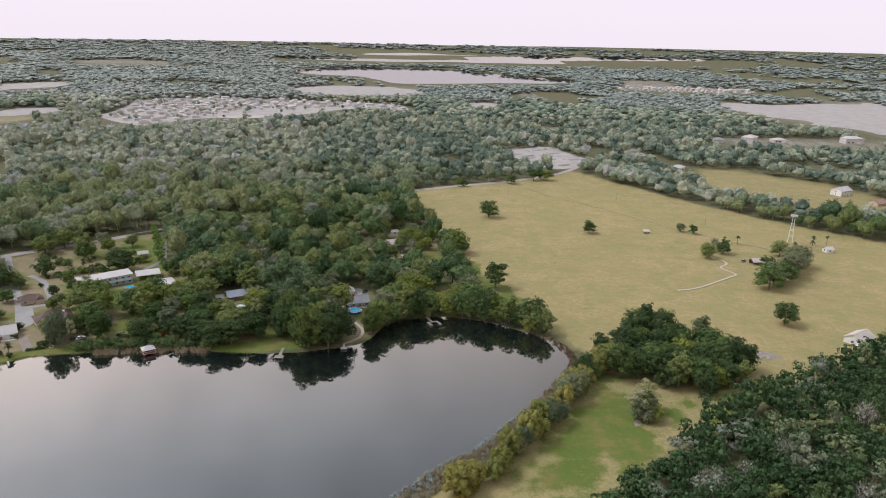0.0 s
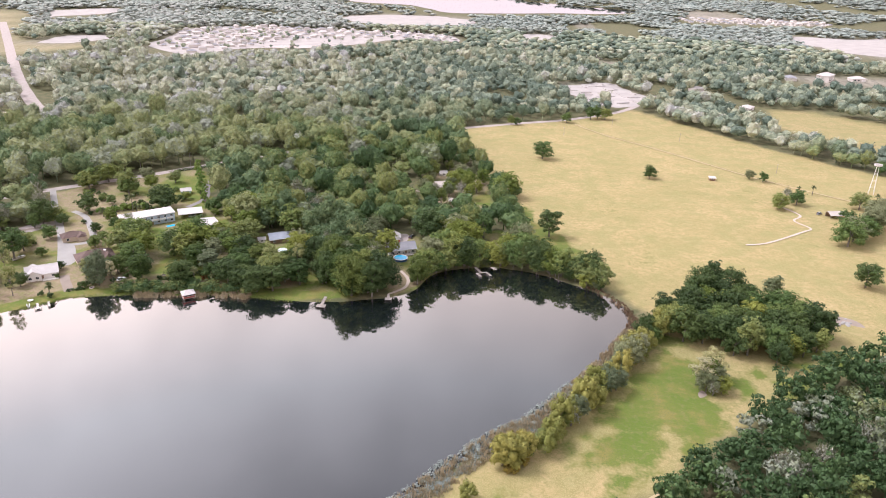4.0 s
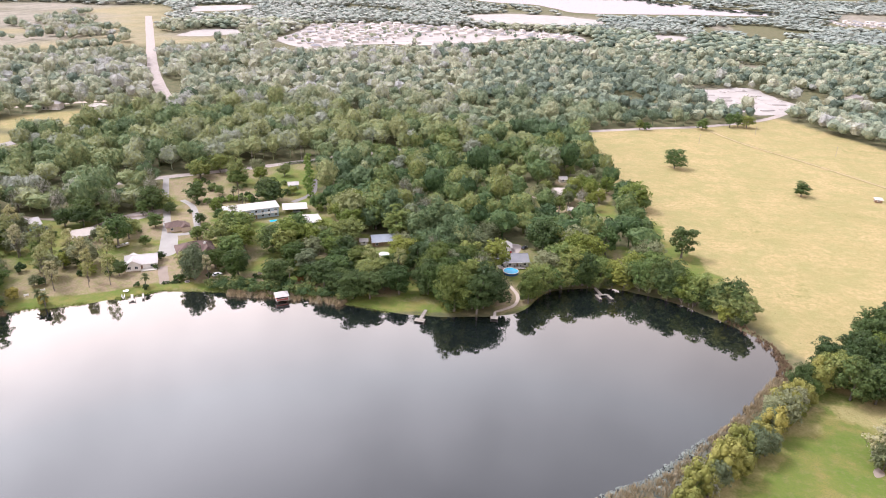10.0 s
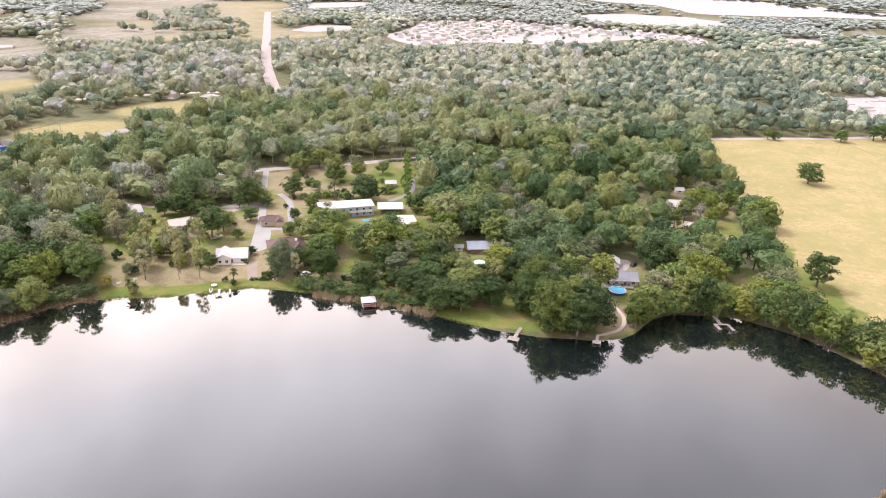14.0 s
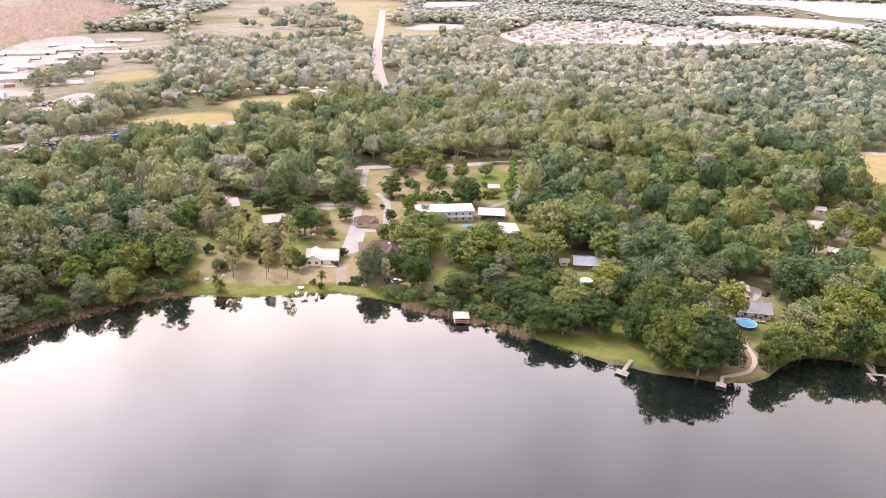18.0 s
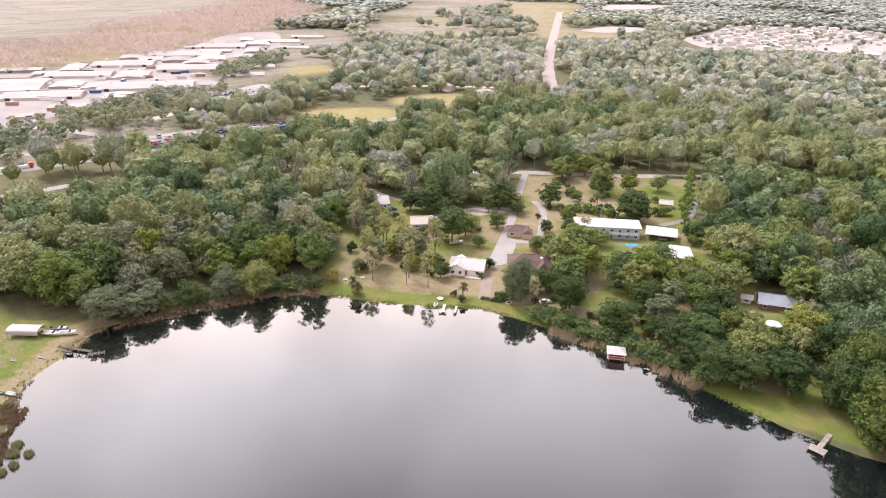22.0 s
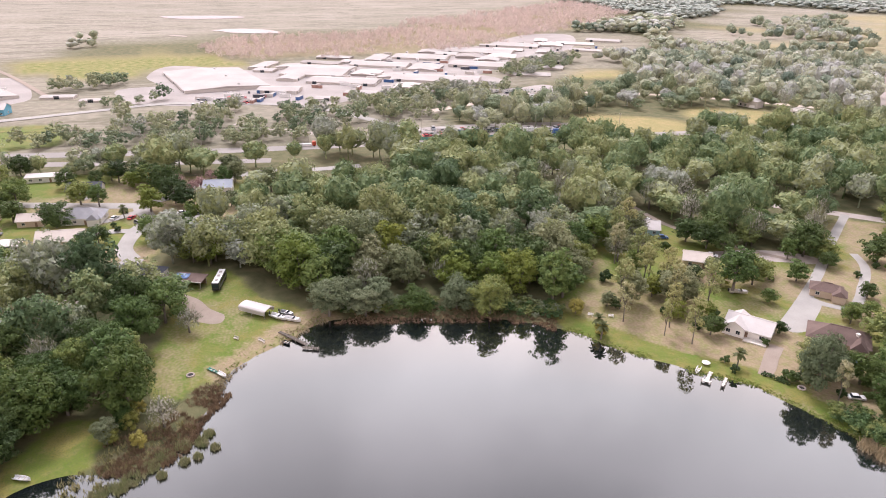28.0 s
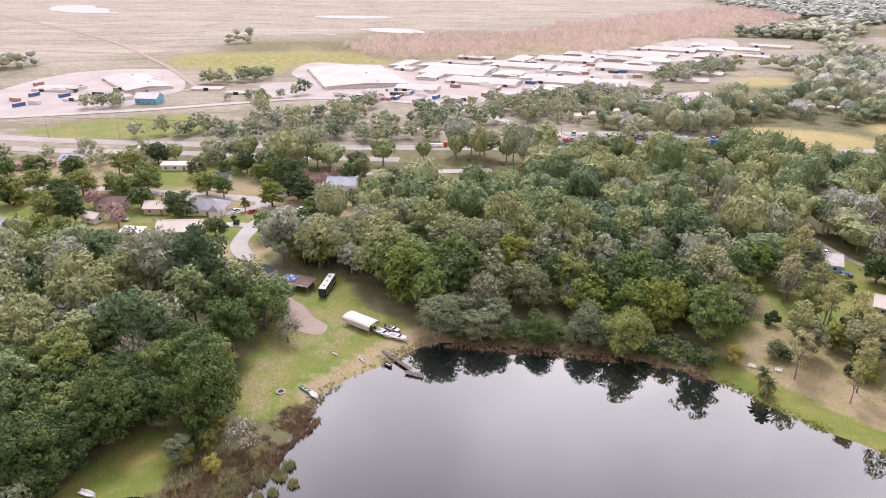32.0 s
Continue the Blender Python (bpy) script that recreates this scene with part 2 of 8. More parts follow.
MAT["wall_brown"] = worn("brown_boards", (0.20, 0.13, 0.09), (0.28, 0.19, 0.13), 0.6, 0.8)
MAT["glass"] = Mat("window_glass", (0.03, 0.04, 0.05), 0.08).m
MAT["trim"] = worn("white_trim", (0.80, 0.79, 0.77), (0.72, 0.70, 0.68), 0.6, 0.5, 0, 0)
MAT["wood"] = worn("weathered_wood", (0.25, 0.22, 0.19), (0.36, 0.33, 0.29), 0.4, 0.85)
MAT["wood_pale"] = worn("pale_planks", (0.52, 0.48, 0.43), (0.62, 0.58, 0.53), 0.4, 0.85)
MAT["black"] = worn("black_rubber", (0.02, 0.02, 0.022), (0.035, 0.035, 0.037), 0.4, 0.8)
MAT["chrome"] = Mat("bright_metal", (0.6, 0.6, 0.62), 0.3, 1.0).m
MAT["steel"] = worn("galvanised_steel", (0.45, 0.45, 0.46), (0.55, 0.55, 0.56), 0.8, 0.5, 0.6)
MAT["brick"] = worn("chimney_brick", (0.45, 0.05, 0.05), (0.35, 0.05, 0.045), 0.4, 0.9)
MAT["poolwater"] = Mat("pool_water", (0.02, 0.42, 0.72), 0.08).m
MAT["cover"] = worn("pale_cover", (0.55, 0.66, 0.68), (0.68, 0.76, 0.77), 1.0, 0.6)
MAT["asphalt"] = worn("asphalt", (0.20, 0.19, 0.18), (0.28, 0.26, 0.25), 2.0, 0.9)
MAT["highway"] = worn("old_asphalt", (0.24, 0.222, 0.208), (0.31, 0.288, 0.272), 3.0, 0.9)
MAT["concrete"] = worn("concrete", (0.285, 0.272, 0.253), (0.359, 0.344, 0.321), 2.0, 0.85)
MAT["sand"] = worn("pale_sand", (0.46, 0.385, 0.32), (0.56, 0.475, 0.40), 1.5, 0.95)
MAT["litter_sand"] = worn("leaf_strewn_sand", (0.246, 0.201, 0.164), (0.312, 0.258, 0.217), 1.2, 0.95)
MAT["wood_dark"] = worn("wet_dark_planks", (0.085, 0.07, 0.06), (0.14, 0.12, 0.10), 0.4, 0.8)
MAT["track"] = worn("worn_dry_grass", (0.43, 0.345, 0.20), (0.48, 0.39, 0.24), 2.0, 0.95)
MAT["gravel"] = worn("grey_gravel", (0.33, 0.28, 0.255), (0.43, 0.38, 0.35), 1.0, 0.95)
# sand of the far flats, lifted in tone to stand for haze
MAT["sand_flat"] = worn("haze_paled_sand", (0.33, 0.303, 0.283), (0.43, 0.395, 0.37), 6.0, 0.9)
MAT["paving"] = worn("bleached_yard", (0.27, 0.247, 0.233), (0.36, 0.33, 0.312), 6.0, 0.9)
MAT["flatroof"] = worn("bleached_flat_roof", (0.31, 0.288, 0.274), (0.39, 0.362, 0.344), 5.0, 0.7)
MAT["roof_estate"] = worn("pale_estate_shingles", (0.46, 0.42, 0.395), (0.56, 0.515, 0.49), 2.0, 0.85)
MAT["flatwall"] = worn("grey_shed_wall", (0.52, 0.485, 0.46), (0.60, 0.565, 0.54), 3.0, 0.7)
for key, c in (("white", (0.75, 0.75, 0.75)), ("red", (0.45, 0.02, 0.03)), ("grey", (0.25, 0.26, 0.28)), ("dark", (0.03, 0.03, 0.035)), ("blue", (0.05, 0.12, 0.30)), ("green", (0.10, 0.30, 0.25)), ("orange", (0.60, 0.10, 0.05))):
    k = Mat("paint_" + key, c, 0.3)
    k.base(k.mix(k.range(k.noise(0.8, 4), 0.4, 0.7, 0.0, 1.0), c, tuple(v * 0.75 + 0.02 for v in c)))
    MAT["paint_" + key] = k.m

k = Mat("lake_water", (0.007, 0.010, 0.011), 0.03)
k.b.inputs["Specular IOR Level"].default_value = 0.0
lw = k.node("ShaderNodeLayerWeight", Blend=0.5)
gl = k.node("ShaderNodeBsdfGlossy", Roughness=0.035)
gl.inputs["Color"].default_value = (0.99, 0.968, 0.940, 1)
wet = k.n.new("ShaderNodeValToRGB")
wet.color_ramp.elements[0].position, wet.color_ramp.elements[0].color = 0.28, (0.062, 0.062, 0.062, 1)
wet.color_ramp.elements[1].position, wet.color_ramp.elements[1].color = 0.57, (0.39, 0.39, 0.39, 1)
wet.color_ramp.elements.new(0.82).color = (0.56, 0.56, 0.56, 1)
k.l.new(lw.outputs["Facing"], wet.inputs[0])
bp = k.node("ShaderNodeBump", Strength=0.03, Distance=0.2)
k.l.new(k.noise(2.5, 3), bp.inputs["Height"])
k.l.new(bp.outputs[0], gl.inputs["Normal"])
ms = k.n.new("ShaderNodeMixShader")
k.l.new(wet.outputs[0], ms.inputs[0]); k.l.new(k.b.outputs[0], ms.inputs[1]); k.l.new(gl.outputs[0], ms.inputs[2])
k.l.new(ms.outputs[0], k.n["Material Output"].inputs[0])
MAT["water"] = k.m

k = Mat("ground_cover", (0.1, 0.1, 0.05), 0.95)
at = k.n.new("ShaderNodeAttribute"); at.attribute_name = "cover"
sx = k.n.new("ShaderNodeSeparateColor"); k.l.new(at.outputs["Color"], sx.inputs[0])
big, small, tiny = k.noise(40, 5), k.noise(6, 5), k.noise(0.9, 4)
fleck, patch = k.noise(0.45, 5), k.noise(15, 6)
floor = k.mix(k.range(small, 0.35, 0.65, 0, 1), (0.085, 0.092, 0.040), (0.145, 0.132, 0.068))
past = k.mix(k.range(big, 0.38, 0.62, 0, 1), (0.407, 0.306, 0.150), (0.290, 0.244, 0.101))
past = k.mix(k.range(patch, 0.44, 0.60, 0, 0.75), past, (0.221, 0.225, 0.081))
past = k.mix(k.range(small, 0.50, 0.68, 0, 0.6), past, (0.422, 0.330, 0.171))
past = k.mix(k.range(k.noise(3.2, 6), 0.44, 0.60, 0, 0.7), past, (0.252, 0.222, 0.085))
past = k.mix(k.range(k.noise(1.5, 5), 0.40, 0.62, 0, 0.55), past, (0.221, 0.196, 0.067))
past = k.mix(k.range(fleck, 0.45, 0.7, 0, 0.5), past, (0.464, 0.365, 0.204))
lawn = k.mix(k.range(patch, 0.42, 0.58, 0, 1), (0.103, 0.156, 0.020), (0.197, 0.178, 0.048))
lawn = k.mix(k.range(small, 0.44, 0.58, 0, 0.8), lawn, (0.118, 0.160, 0.024))
lawn = k.mix(k.range(k.noise(2.6, 5), 0.52, 0.66, 0, 0.35), lawn, (0.225, 0.186, 0.085))
lawn = k.mix(k.range(tiny, 0.42, 0.68, 0, 0.25), lawn, (0.185, 0.163, 0.070))
lawn = k.mix(k.range(fleck, 0.45, 0.7, 0, 0.5), lawn, (0.075, 0.105, 0.03))
litter = k.mix(k.range(small, 0.38, 0.62, 0, 1), (0.293, 0.224, 0.146), (0.204, 0.169, 0.092))
litter = k.mix(k.range(k.noise(3.0, 5), 0.48, 0.62, 0, 0.7), litter, (0.207, 0.218, 0.070))
litter = k.mix(k.range(tiny, 0.4, 0.68, 0, 0.6), litter, (0.346, 0.271, 0.182))
litter = k.mix(k.range(fleck, 0.45, 0.7, 0, 0.5), litter, (0.16, 0.125, 0.075))
streak = k.n.new("ShaderNodeMapping")
streak.inputs["Scale"].default_value = (1.0, 0.25, 1.0)
k.l.new(k.place(), streak.inputs["Vector"])
bands = k.noise(60, 6, streak.outputs[0])
pale = k.mix(k.range(bands, 0.38, 0.62, 0, 1), (0.285, 0.258, 0.210), (0.205, 0.190, 0.142))
pale = k.mix(k.range(k.noise(18, 5, streak.outputs[0]), 0.48, 0.60, 0, 0.85), pale, (0.215, 0.190, 0.152))
pale = k.mix(k.range(small, 0.45, 0.65, 0, 0.5), pale, (0.35, 0.315, 0.27))
channels = k.noise(34, 7, streak.outputs[0])
pale = k.mix(k.range(k.math("ABSOLUTE", k.math("SUBTRACT", channels, 0.5), 0.0), 0.0, 0.035, 0.75, 0.0), pale, (0.135, 0.128, 0.092))
c = k.mix(sx.outputs[0], floor, past)
ragged = k.math("ADD", k.math("MULTIPLY", k.math("SUBTRACT", small, 0.5), 1.1), k.math("MULTIPLY", k.math("SUBTRACT", tiny, 0.5), 0.5))
c = k.mix(k.range(k.math("ADD", sx.outputs[1], ragged), 0.30, 0.70, 0, 1), c, lawn)
c = k.mix(k.range(k.math("ADD", sx.outputs[2], ragged), 0.32, 0.72, 0, 0.95), c, litter)
c = k.mix(at.outputs["Alpha"], c, pale)
k.base(c).bump(k.math("ADD", k.noise(1.2, 5), k.math("MULTIPLY", small, 2.0)), 0.5, 0.3)
MAT["ground"] = k.m

# ---- plan helpers ----
rng = np.random.default_rng(7)


def curve(points, closed=True, steps=6):
    """A smooth line through control points."""
    p = np.array(points, float)
    n = len(p)
    out = []
    for i in range(n if closed else n - 1):
        a, b, c, d = (p[(i + j) % n] if closed else p[min(max(i + j, 0), n - 1)] for j in (-1, 0, 1, 2))
        for t in np.arange(steps) / steps:
            out.append(0.5 * (2 * b + (c - a) * t + (2 * a - 5 * b + 4 * c - d) * t**2 + (3 * b - a - 3 * c + d) * t**3))
    if not closed:
        out.append(p[-1])
    return np.array(out)


def away(x, y, line, closed=True):
    """Distance of places to a line; negative inside a closed one."""
    x, y = np.asarray(x, float), np.asarray(y, float)
    best, inside = np.full(x.shape, 1e9), np.zeros(x.shape, bool)
    m = len(line)
    for i in range(m if closed else m - 1):
        (ax, ay), (bx, by) = line[i], line[(i + 1) % m]
        dx, dy = bx - ax, by - ay
        t = np.clip(((x - ax) * dx + (y - ay) * dy) / (dx * dx + dy * dy + 1e-9), 0, 1)
        best = np.minimum(best, (x - ax - t * dx) ** 2 + (y - ay - t * dy) ** 2)
        if closed:
            cross = (ay > y) != (by > y)
            inside ^= cross & (x < ax + (y - ay) / (dy if abs(dy) > 1e-9 else 1e-9) * dx)
    best = np.sqrt(best)
    return np.where(inside, -best, best)


def smooth(v, a, b):
    t = np.clip((v - a) / (b - a), 0, 1)
    return t * t * (3 - 2 * t)


def wave(x, y, size, seed=0):
    """Soft noise in the plane, -1 to 1."""
    x, y = np.asarray(x) / size, np.asarray(y) / size
    ix, iy = np.floor(x).astype(np.int64), np.floor(y).astype(np.int64)
    fx, fy = x - ix, y - iy
    fx, fy = fx * fx * (3 - 2 * fx), fy * fy * (3 - 2 * fy)

    def h(i, j):
        v = (i * 374761393 + j * 668265263 + seed * 974634777) & 0x7FFFFFFF
        v = ((v ^ (v >> 13)) * 1274126177) & 0x7FFFFFFF
        return (v & 0xFFFF) / 32767.5 - 1

    return (h(ix, iy) * (1 - fx) + h(ix + 1, iy) * fx) * (1 - fy) + (h(ix, iy + 1) * (1 - fx) + h(ix + 1, iy + 1) * fx) * fy


def mesh(name, verts, faces, mat, attrs=None, smooth_faces=False):
    me = bpy.data.meshes.new(name)
    me.from_pydata(verts if isinstance(verts, list) else np.asarray(verts).tolist(), [], faces if isinstance(faces, list) else np.asarray(faces).tolist())
    for m in mat if isinstance(mat, (list, tuple)) else [mat]:
        me.materials.append(m)
    if smooth_faces:
        me.polygons.foreach_set("use_smooth", [True] * len(me.polygons))
    me.update()
    return me


def tris(name, verts, faces, mat, tint=None):
    """A large triangle mesh, with a tone for each corner point."""
    me = bpy.data.meshes.new(name)
    nv, nf = len(verts), len(faces)
    me.vertices.add(nv)
    me.vertices.foreach_set("co", np.asarray(verts, np.float32).ravel())
    me.loops.add(nf * 3)
    me.loops.foreach_set("vertex_index", np.asarray(faces, np.int32).ravel())
    me.polygons.add(nf)
    me.polygons.foreach_set("loop_start", np.arange(0, nf * 3, 3, dtype=np.int32))
    me.update(calc_edges=True)
    if tint is not None:
        me.attributes.new("tint", "FLOAT", "POINT").data.foreach_set("value", np.asarray(tint, np.float32))
    me.materials.append(mat)
    return me


def part(name, bm, material, parent, label=""):
    me = bpy.data.meshes.new(name)
    bm.to_mesh(me)
    bm.free()
    me.materials.append(material)
    ob = new(name, me)
    ob.parent = parent
    if label:
        ob["label"] = label
    return ob


def part_me(name, me, parent, label=""):
    ob = new(name, me)
    ob.parent = parent
    if label:
        ob["label"] = label
    return ob


def thing(name, m, label, category, group="", kind=""):
    ob = new(name)
    ob.empty_display_size = 0.5
    ob.matrix_world = m
    return tagged(ob, label, category, group, kind)


# ---- plan: the lake, the open land, the roads ----
LAKE = curve([(-29, 175), (0, 212), (17, 227), (37, 255), (55, 284), (64, 305), (62, 322), (50, 337), (17, 355), (-8, 356), (-28, 346), (-36, 326),
              (-47, 316), (-65, 310), (-92, 305), (-120, 307), (-152, 303), (-172, 300), (-192, 294), (-203, 283), (-218, 272), (-239, 259), (-249, 246),
              (-258, 226), (-264, 206), (-269, 190), (-260, 175), (-248, 158), (-238, 154), (-227, 147), (-216, 140), (-215, 128), (-217.5, 118), (-214, 107), (-198, 96), (-172, 80), (-130, 62), (-85, 72), (-52, 130)], steps=5)
PASTURE = curve([(-52, 640), (6, 700), (67, 728), (131, 785), (157, 790), (184, 738), (260, 626), (345, 539), (560, 400), (560, 330), (400, 395), (300, 362), (224, 330), (147, 277), (105, 246),
                 (75, 219), (48, 194), (30, 165), (-20, 140), (-30, 160), (-8, 190), (26, 222), (58, 268), (80, 300), (72, 325), (56, 342), (44, 362), (22, 372), (19, 400), (16, 440), (16, 468), (4, 500), (-10, 545), (-20, 575), (-34, 612)], steps=4)
YARDS = curve([(-240, 259), (-270, 285), (-312, 322), (-310, 345), (-268, 366), (-258, 395), (-285, 432), (-225, 496), (-203, 486), (-175, 425), (-150, 402), (-140, 385), (-105, 387), (-98, 362), (-90, 335), (-70, 322), (-66, 309), (-118, 306), (-170, 299), (-205, 282)], steps=4)
POOL_LOT = curve([(-66, 394), (-52, 398), (-37, 384), (-30, 352), (-33, 330), (-47, 316), (-53, 335), (-53, 356), (-64, 374)], steps=4)
WEST_LOT = curve([(-278, 184), (-297, 172), (-316, 163), (-312, 150), (-296, 143), (-277, 141), (-264, 134), (-243, 137), (-236, 153), (-248, 158), (-262, 177), (-271, 190)], steps=4)
WEST_GAP = curve([(-213, 104), (-228, 108), (-240, 114), (-237, 126), (-222, 129), (-215, 120)], steps=4)
STREETS = curve([(-482, -30), (-470, 80), (-441, 152), (-448, 182), (-408, 186), (-374, 168), (-366, 147), (-350, 138), (-318, 140), (-315, 122), (-343, 116), (-355, 97), (-352, 78), (-378, 57), (-380, 20), (-385, -30)], steps=4)
HOMESTEAD = curve([(-52, 480), (-46, 522), (-14, 532), (-4, 498), (-2, 440), (-10, 424), (-30, 428), (-42, 446)], steps=4)
WEST_MEADOW = curve([(-477, 408), (-514, 442), (-476, 495), (-440, 460)], steps=4)
NORTH_MEADOW = curve([(-499, 514), (-512, 545), (-467, 600), (-446, 585), (-464, 514)], steps=4)
EAST_YARDS = curve([(372, 640), (308, 700), (283, 769), (324, 845), (407, 787), (440, 720), (450, 660)], steps=4)
NURSERY = curve([(104, 830), (84, 900), (78, 950), (112, 958), (135, 985), (160, 930), (188, 880), (168, 845), (140, 812), (122, 834)], steps=4)
WORKS = curve([(-520, -60), (-508, 100), (-492, 200), (-482, 300), (-500, 335), (-548, 335), (-606, 400), (-645, 470), (-692, 545), (-712, 640), (-800, 710), (-980, 830), (-1020, 710), (-880, 440), (-850, 260), (-880, 40), (-820, -120)], steps=4)
MARSH = curve([(-905, -700), (-880, -40), (-1020, 60), (-1080, 180), (-1150, 420), (-1300, 760), (-1800, 1150), (-3400, 1500), (-4600, 200), (-3400, -1200)], steps=4)
CYPRESS = curve([(-923, 200), (-1022, 209), (-1050, 303), (-1080, 420), (-1283, 620), (-1620, 1084), (-1300, 1000), (-1042, 736), (-930, 560), (-869, 456), (-858, 288), (-842, 240)], steps=4)
FARMLAND = curve([(-660, 1115), (-720, 1000), (-840, 900), (-960, 960), (-1060, 1150), (-960, 1230), (-830, 1180)], steps=4)
HAYFIELD = curve([(-897, 1180), (-1000, 1230), (-1260, 1560), (-1130, 1680), (-884, 1280)], steps=4)
BEND_MEADOW = curve([(-672, 515), (-722, 556), (-693, 588), (-655, 560)], steps=4)
MARSH_FIELD = curve([(-772, 83), (-819, 30), (-874, -4), (-905, 70), (-941, 149), (-888, 205), (-825, 230), (-800, 155)], steps=4)
SUBURB = curve([(-580, 1181), (-471, 1085), (-430, 1170), (-300, 1225), (-174, 1400), (-85, 1395), (-110, 1510), (-304, 1530), (-509, 1530), (-630, 1420), (-590, 1290)], steps=4)
SAND_FLAT = curve([(-407, 1817), (-331, 1966), (-145, 1977), (-61, 1819), (-260, 1699)], steps=4)
EAST_PATCH = curve([(400, 1060), (464, 1132), (650, 1150), (690, 1073), (500, 1040)], steps=4)
EAST_SHORE = curve([(-40, 150), (-34, 178), (0, 218), (37, 260), (60, 300), (60, 328), (78, 332), (92, 300), (60, 258), (20, 205), (-10, 158)], steps=4)
EAST_SUBURB = curve([(468, 2200), (644, 2320), (940, 2300), (930, 2150), (591, 2070)], steps=4)
EAST_FARMS = curve([(687, 1814), (656, 1590), (686, 1412), (745, 1313), (767, 1230), (980, 1290), (1100, 1480), (1010, 1590), (1130, 1790), (1130, 1900), (966, 1870), (800, 1770)], steps=4)     # bare quarry
CLEARINGS = [curve(p, steps=4) for p in ([(-1073, 1705), (-989, 1841), (-923, 1729), (-987, 1565)], [(-767, 1207), (-736, 1265), (-665, 1260), (-691, 1167), (-727, 1133)], [(-1523, 2900), (-1313, 3050), (-1064, 2902), (-1189, 2732), (-1367, 2659)],
             [(-1289, 2268), (-1166, 2204), (-1169, 2126), (-1239, 2144)], [(-1844, 2957), (-1737, 2876), (-1684, 2698), (-1900, 2700)], [(54, 1599), (118, 1585), (81, 1478), (40, 1520)], [(141, 1825), (238, 1920), (190, 1780)], [(150, 1195), (208, 1212), (172, 1150)],
             [(-1142, 1022), (-1060, 1110), (-973, 1205), (-1143, 1401), (-1261, 1403), (-1305, 1274), (-1230, 1130)], [(-927, 834), (-840, 955), (-928, 1092), (-1002, 1006), (-1029, 923)],
             [(-1360, 1330), (-1200, 1460), (-1300, 1620), (-1560, 1500)], [(1300, 1700), (1420, 1830), (1560, 1800), (1400, 1640)], [(560, 2560), (720, 2640), (900, 2600), (700, 2520)])]
YARD_FRONT = curve([(-488, 283), (-478, 330), (-464, 402), (-440, 394), (-450, 325), (-462, 276)], steps=4)
OPEN = [(LAKE, 1.5), (YARD_FRONT, 2.0), (PASTURE, 1.0), (YARDS, 0.0), (POOL_LOT, 1.0), (WEST_LOT, 0.0), (WEST_GAP, -1.0), (STREETS, 0.0), (HOMESTEAD, 0.0), (WEST_MEADOW, 2.0), (NORTH_MEADOW, 2.0),
        (EAST_YARDS, 0.0), (NURSERY, 2.0), (WORKS, 0.0), (MARSH, 0.0), (CYPRESS, 0.0), (FARMLAND, 4.0), (SUBURB, 4.0), (EAST_FARMS, 0.0), (HAYFIELD, 4.0), (BEND_MEADOW, 2.0), (MARSH_FIELD, 2.0), (SAND_FLAT, 5.0), (EAST_PATCH, 2.0), (EAST_SHORE, 0.0), (EAST_SUBURB, 8.0)] + [(line, 2.0) for line in CLEARINGS]

# far clearings are opened toward the camera too, so that trees don't hide them
for line, dx, dy in ((WEST_MEADOW, 34, -26), (NORTH_MEADOW, 38, -36), (SUBURB, 28, -100), (NURSERY, -4, -28), (FARMLAND, 66, -80), (HAYFIELD, 70, -95), (EAST_YARDS, -14, -32), (EAST_PATCH, -28, -70),
                     (BEND_MEADOW, 45, -38), (SAND_FLAT, 20, -120), (EAST_SUBURB, -60, -160)):
    OPEN.append((line + np.array((dx, dy)), 0.0))
OPEN.append((curve([(-470, 250), (-492, 290), (-480, 400), (-452, 450), (-428, 440), (-432, 390), (-438, 330), (-446, 285)], steps=4), 0.0))
OPEN.append((curve([(-494, 120), (-484, 200), (-470, 230), (-455, 215), (-462, 160), (-476, 118)], steps=4), 0.0))
OPEN.append((curve([(-450, 182), (-442, 252), (-402, 256), (-392, 200), (-408, 186)], steps=4), 0.0))
OPEN.append((curve([(-4, 352), (5, 354), (9, 405), (-1, 406)], steps=4), 0.0))
OPEN.append((curve([(-440, 640), (-470, 680), (-520, 740), (-500, 760), (-440, 690), (-420, 650)], steps=4), 0.0))

for line in CLEARINGS + [EAST_FARMS]:
    for k in (0.95, 0.91):
        OPEN.append((np.array((-20, 20)) + (line - np.array((-20, 20))) * k, 0.0))
OPEN.append((curve([(-545, 395), (-600, 395), (-640, 440), (-680, 520), (-650, 565), (-605, 525), (-560, 450)], steps=4), 0.0))
OPEN.append((curve([(-470, 405), (-510, 438), (-540, 510), (-515, 522), (-488, 528), (-470, 470)], steps=4), 0.0))
OPEN.append((curve([(-122, 303), (-124, 322), (-100, 340), (-84, 336), (-68, 322), (-66, 304)], steps=4), 0.0))
OPEN.append((curve([(-380, 20), (-352, 42), (-358, 52), (-347, 66), (-340, 80), (-328, 94), (-326, 104), (-338, 110), (-334, 119), (-316, 124), (-316, 136), (-330, 142), (-352, 157), (-378, 176), (-410, 186), (-400, 150), (-390, 100), (-385, 60)], steps=4), 0.0))
OPEN.append((curve([(-243, 262), (-251, 254), (-261, 228), (-267, 204), (-277, 193), (-262, 190), (-250, 240)], steps=4), -2.0))
OPEN.append((curve([(-840, 0), (-840, 260), (-880, 450), (-985, 700), (-1035, 730), (-935, 430), (-905, 240), (-905, 30)], steps=4), 0.0))
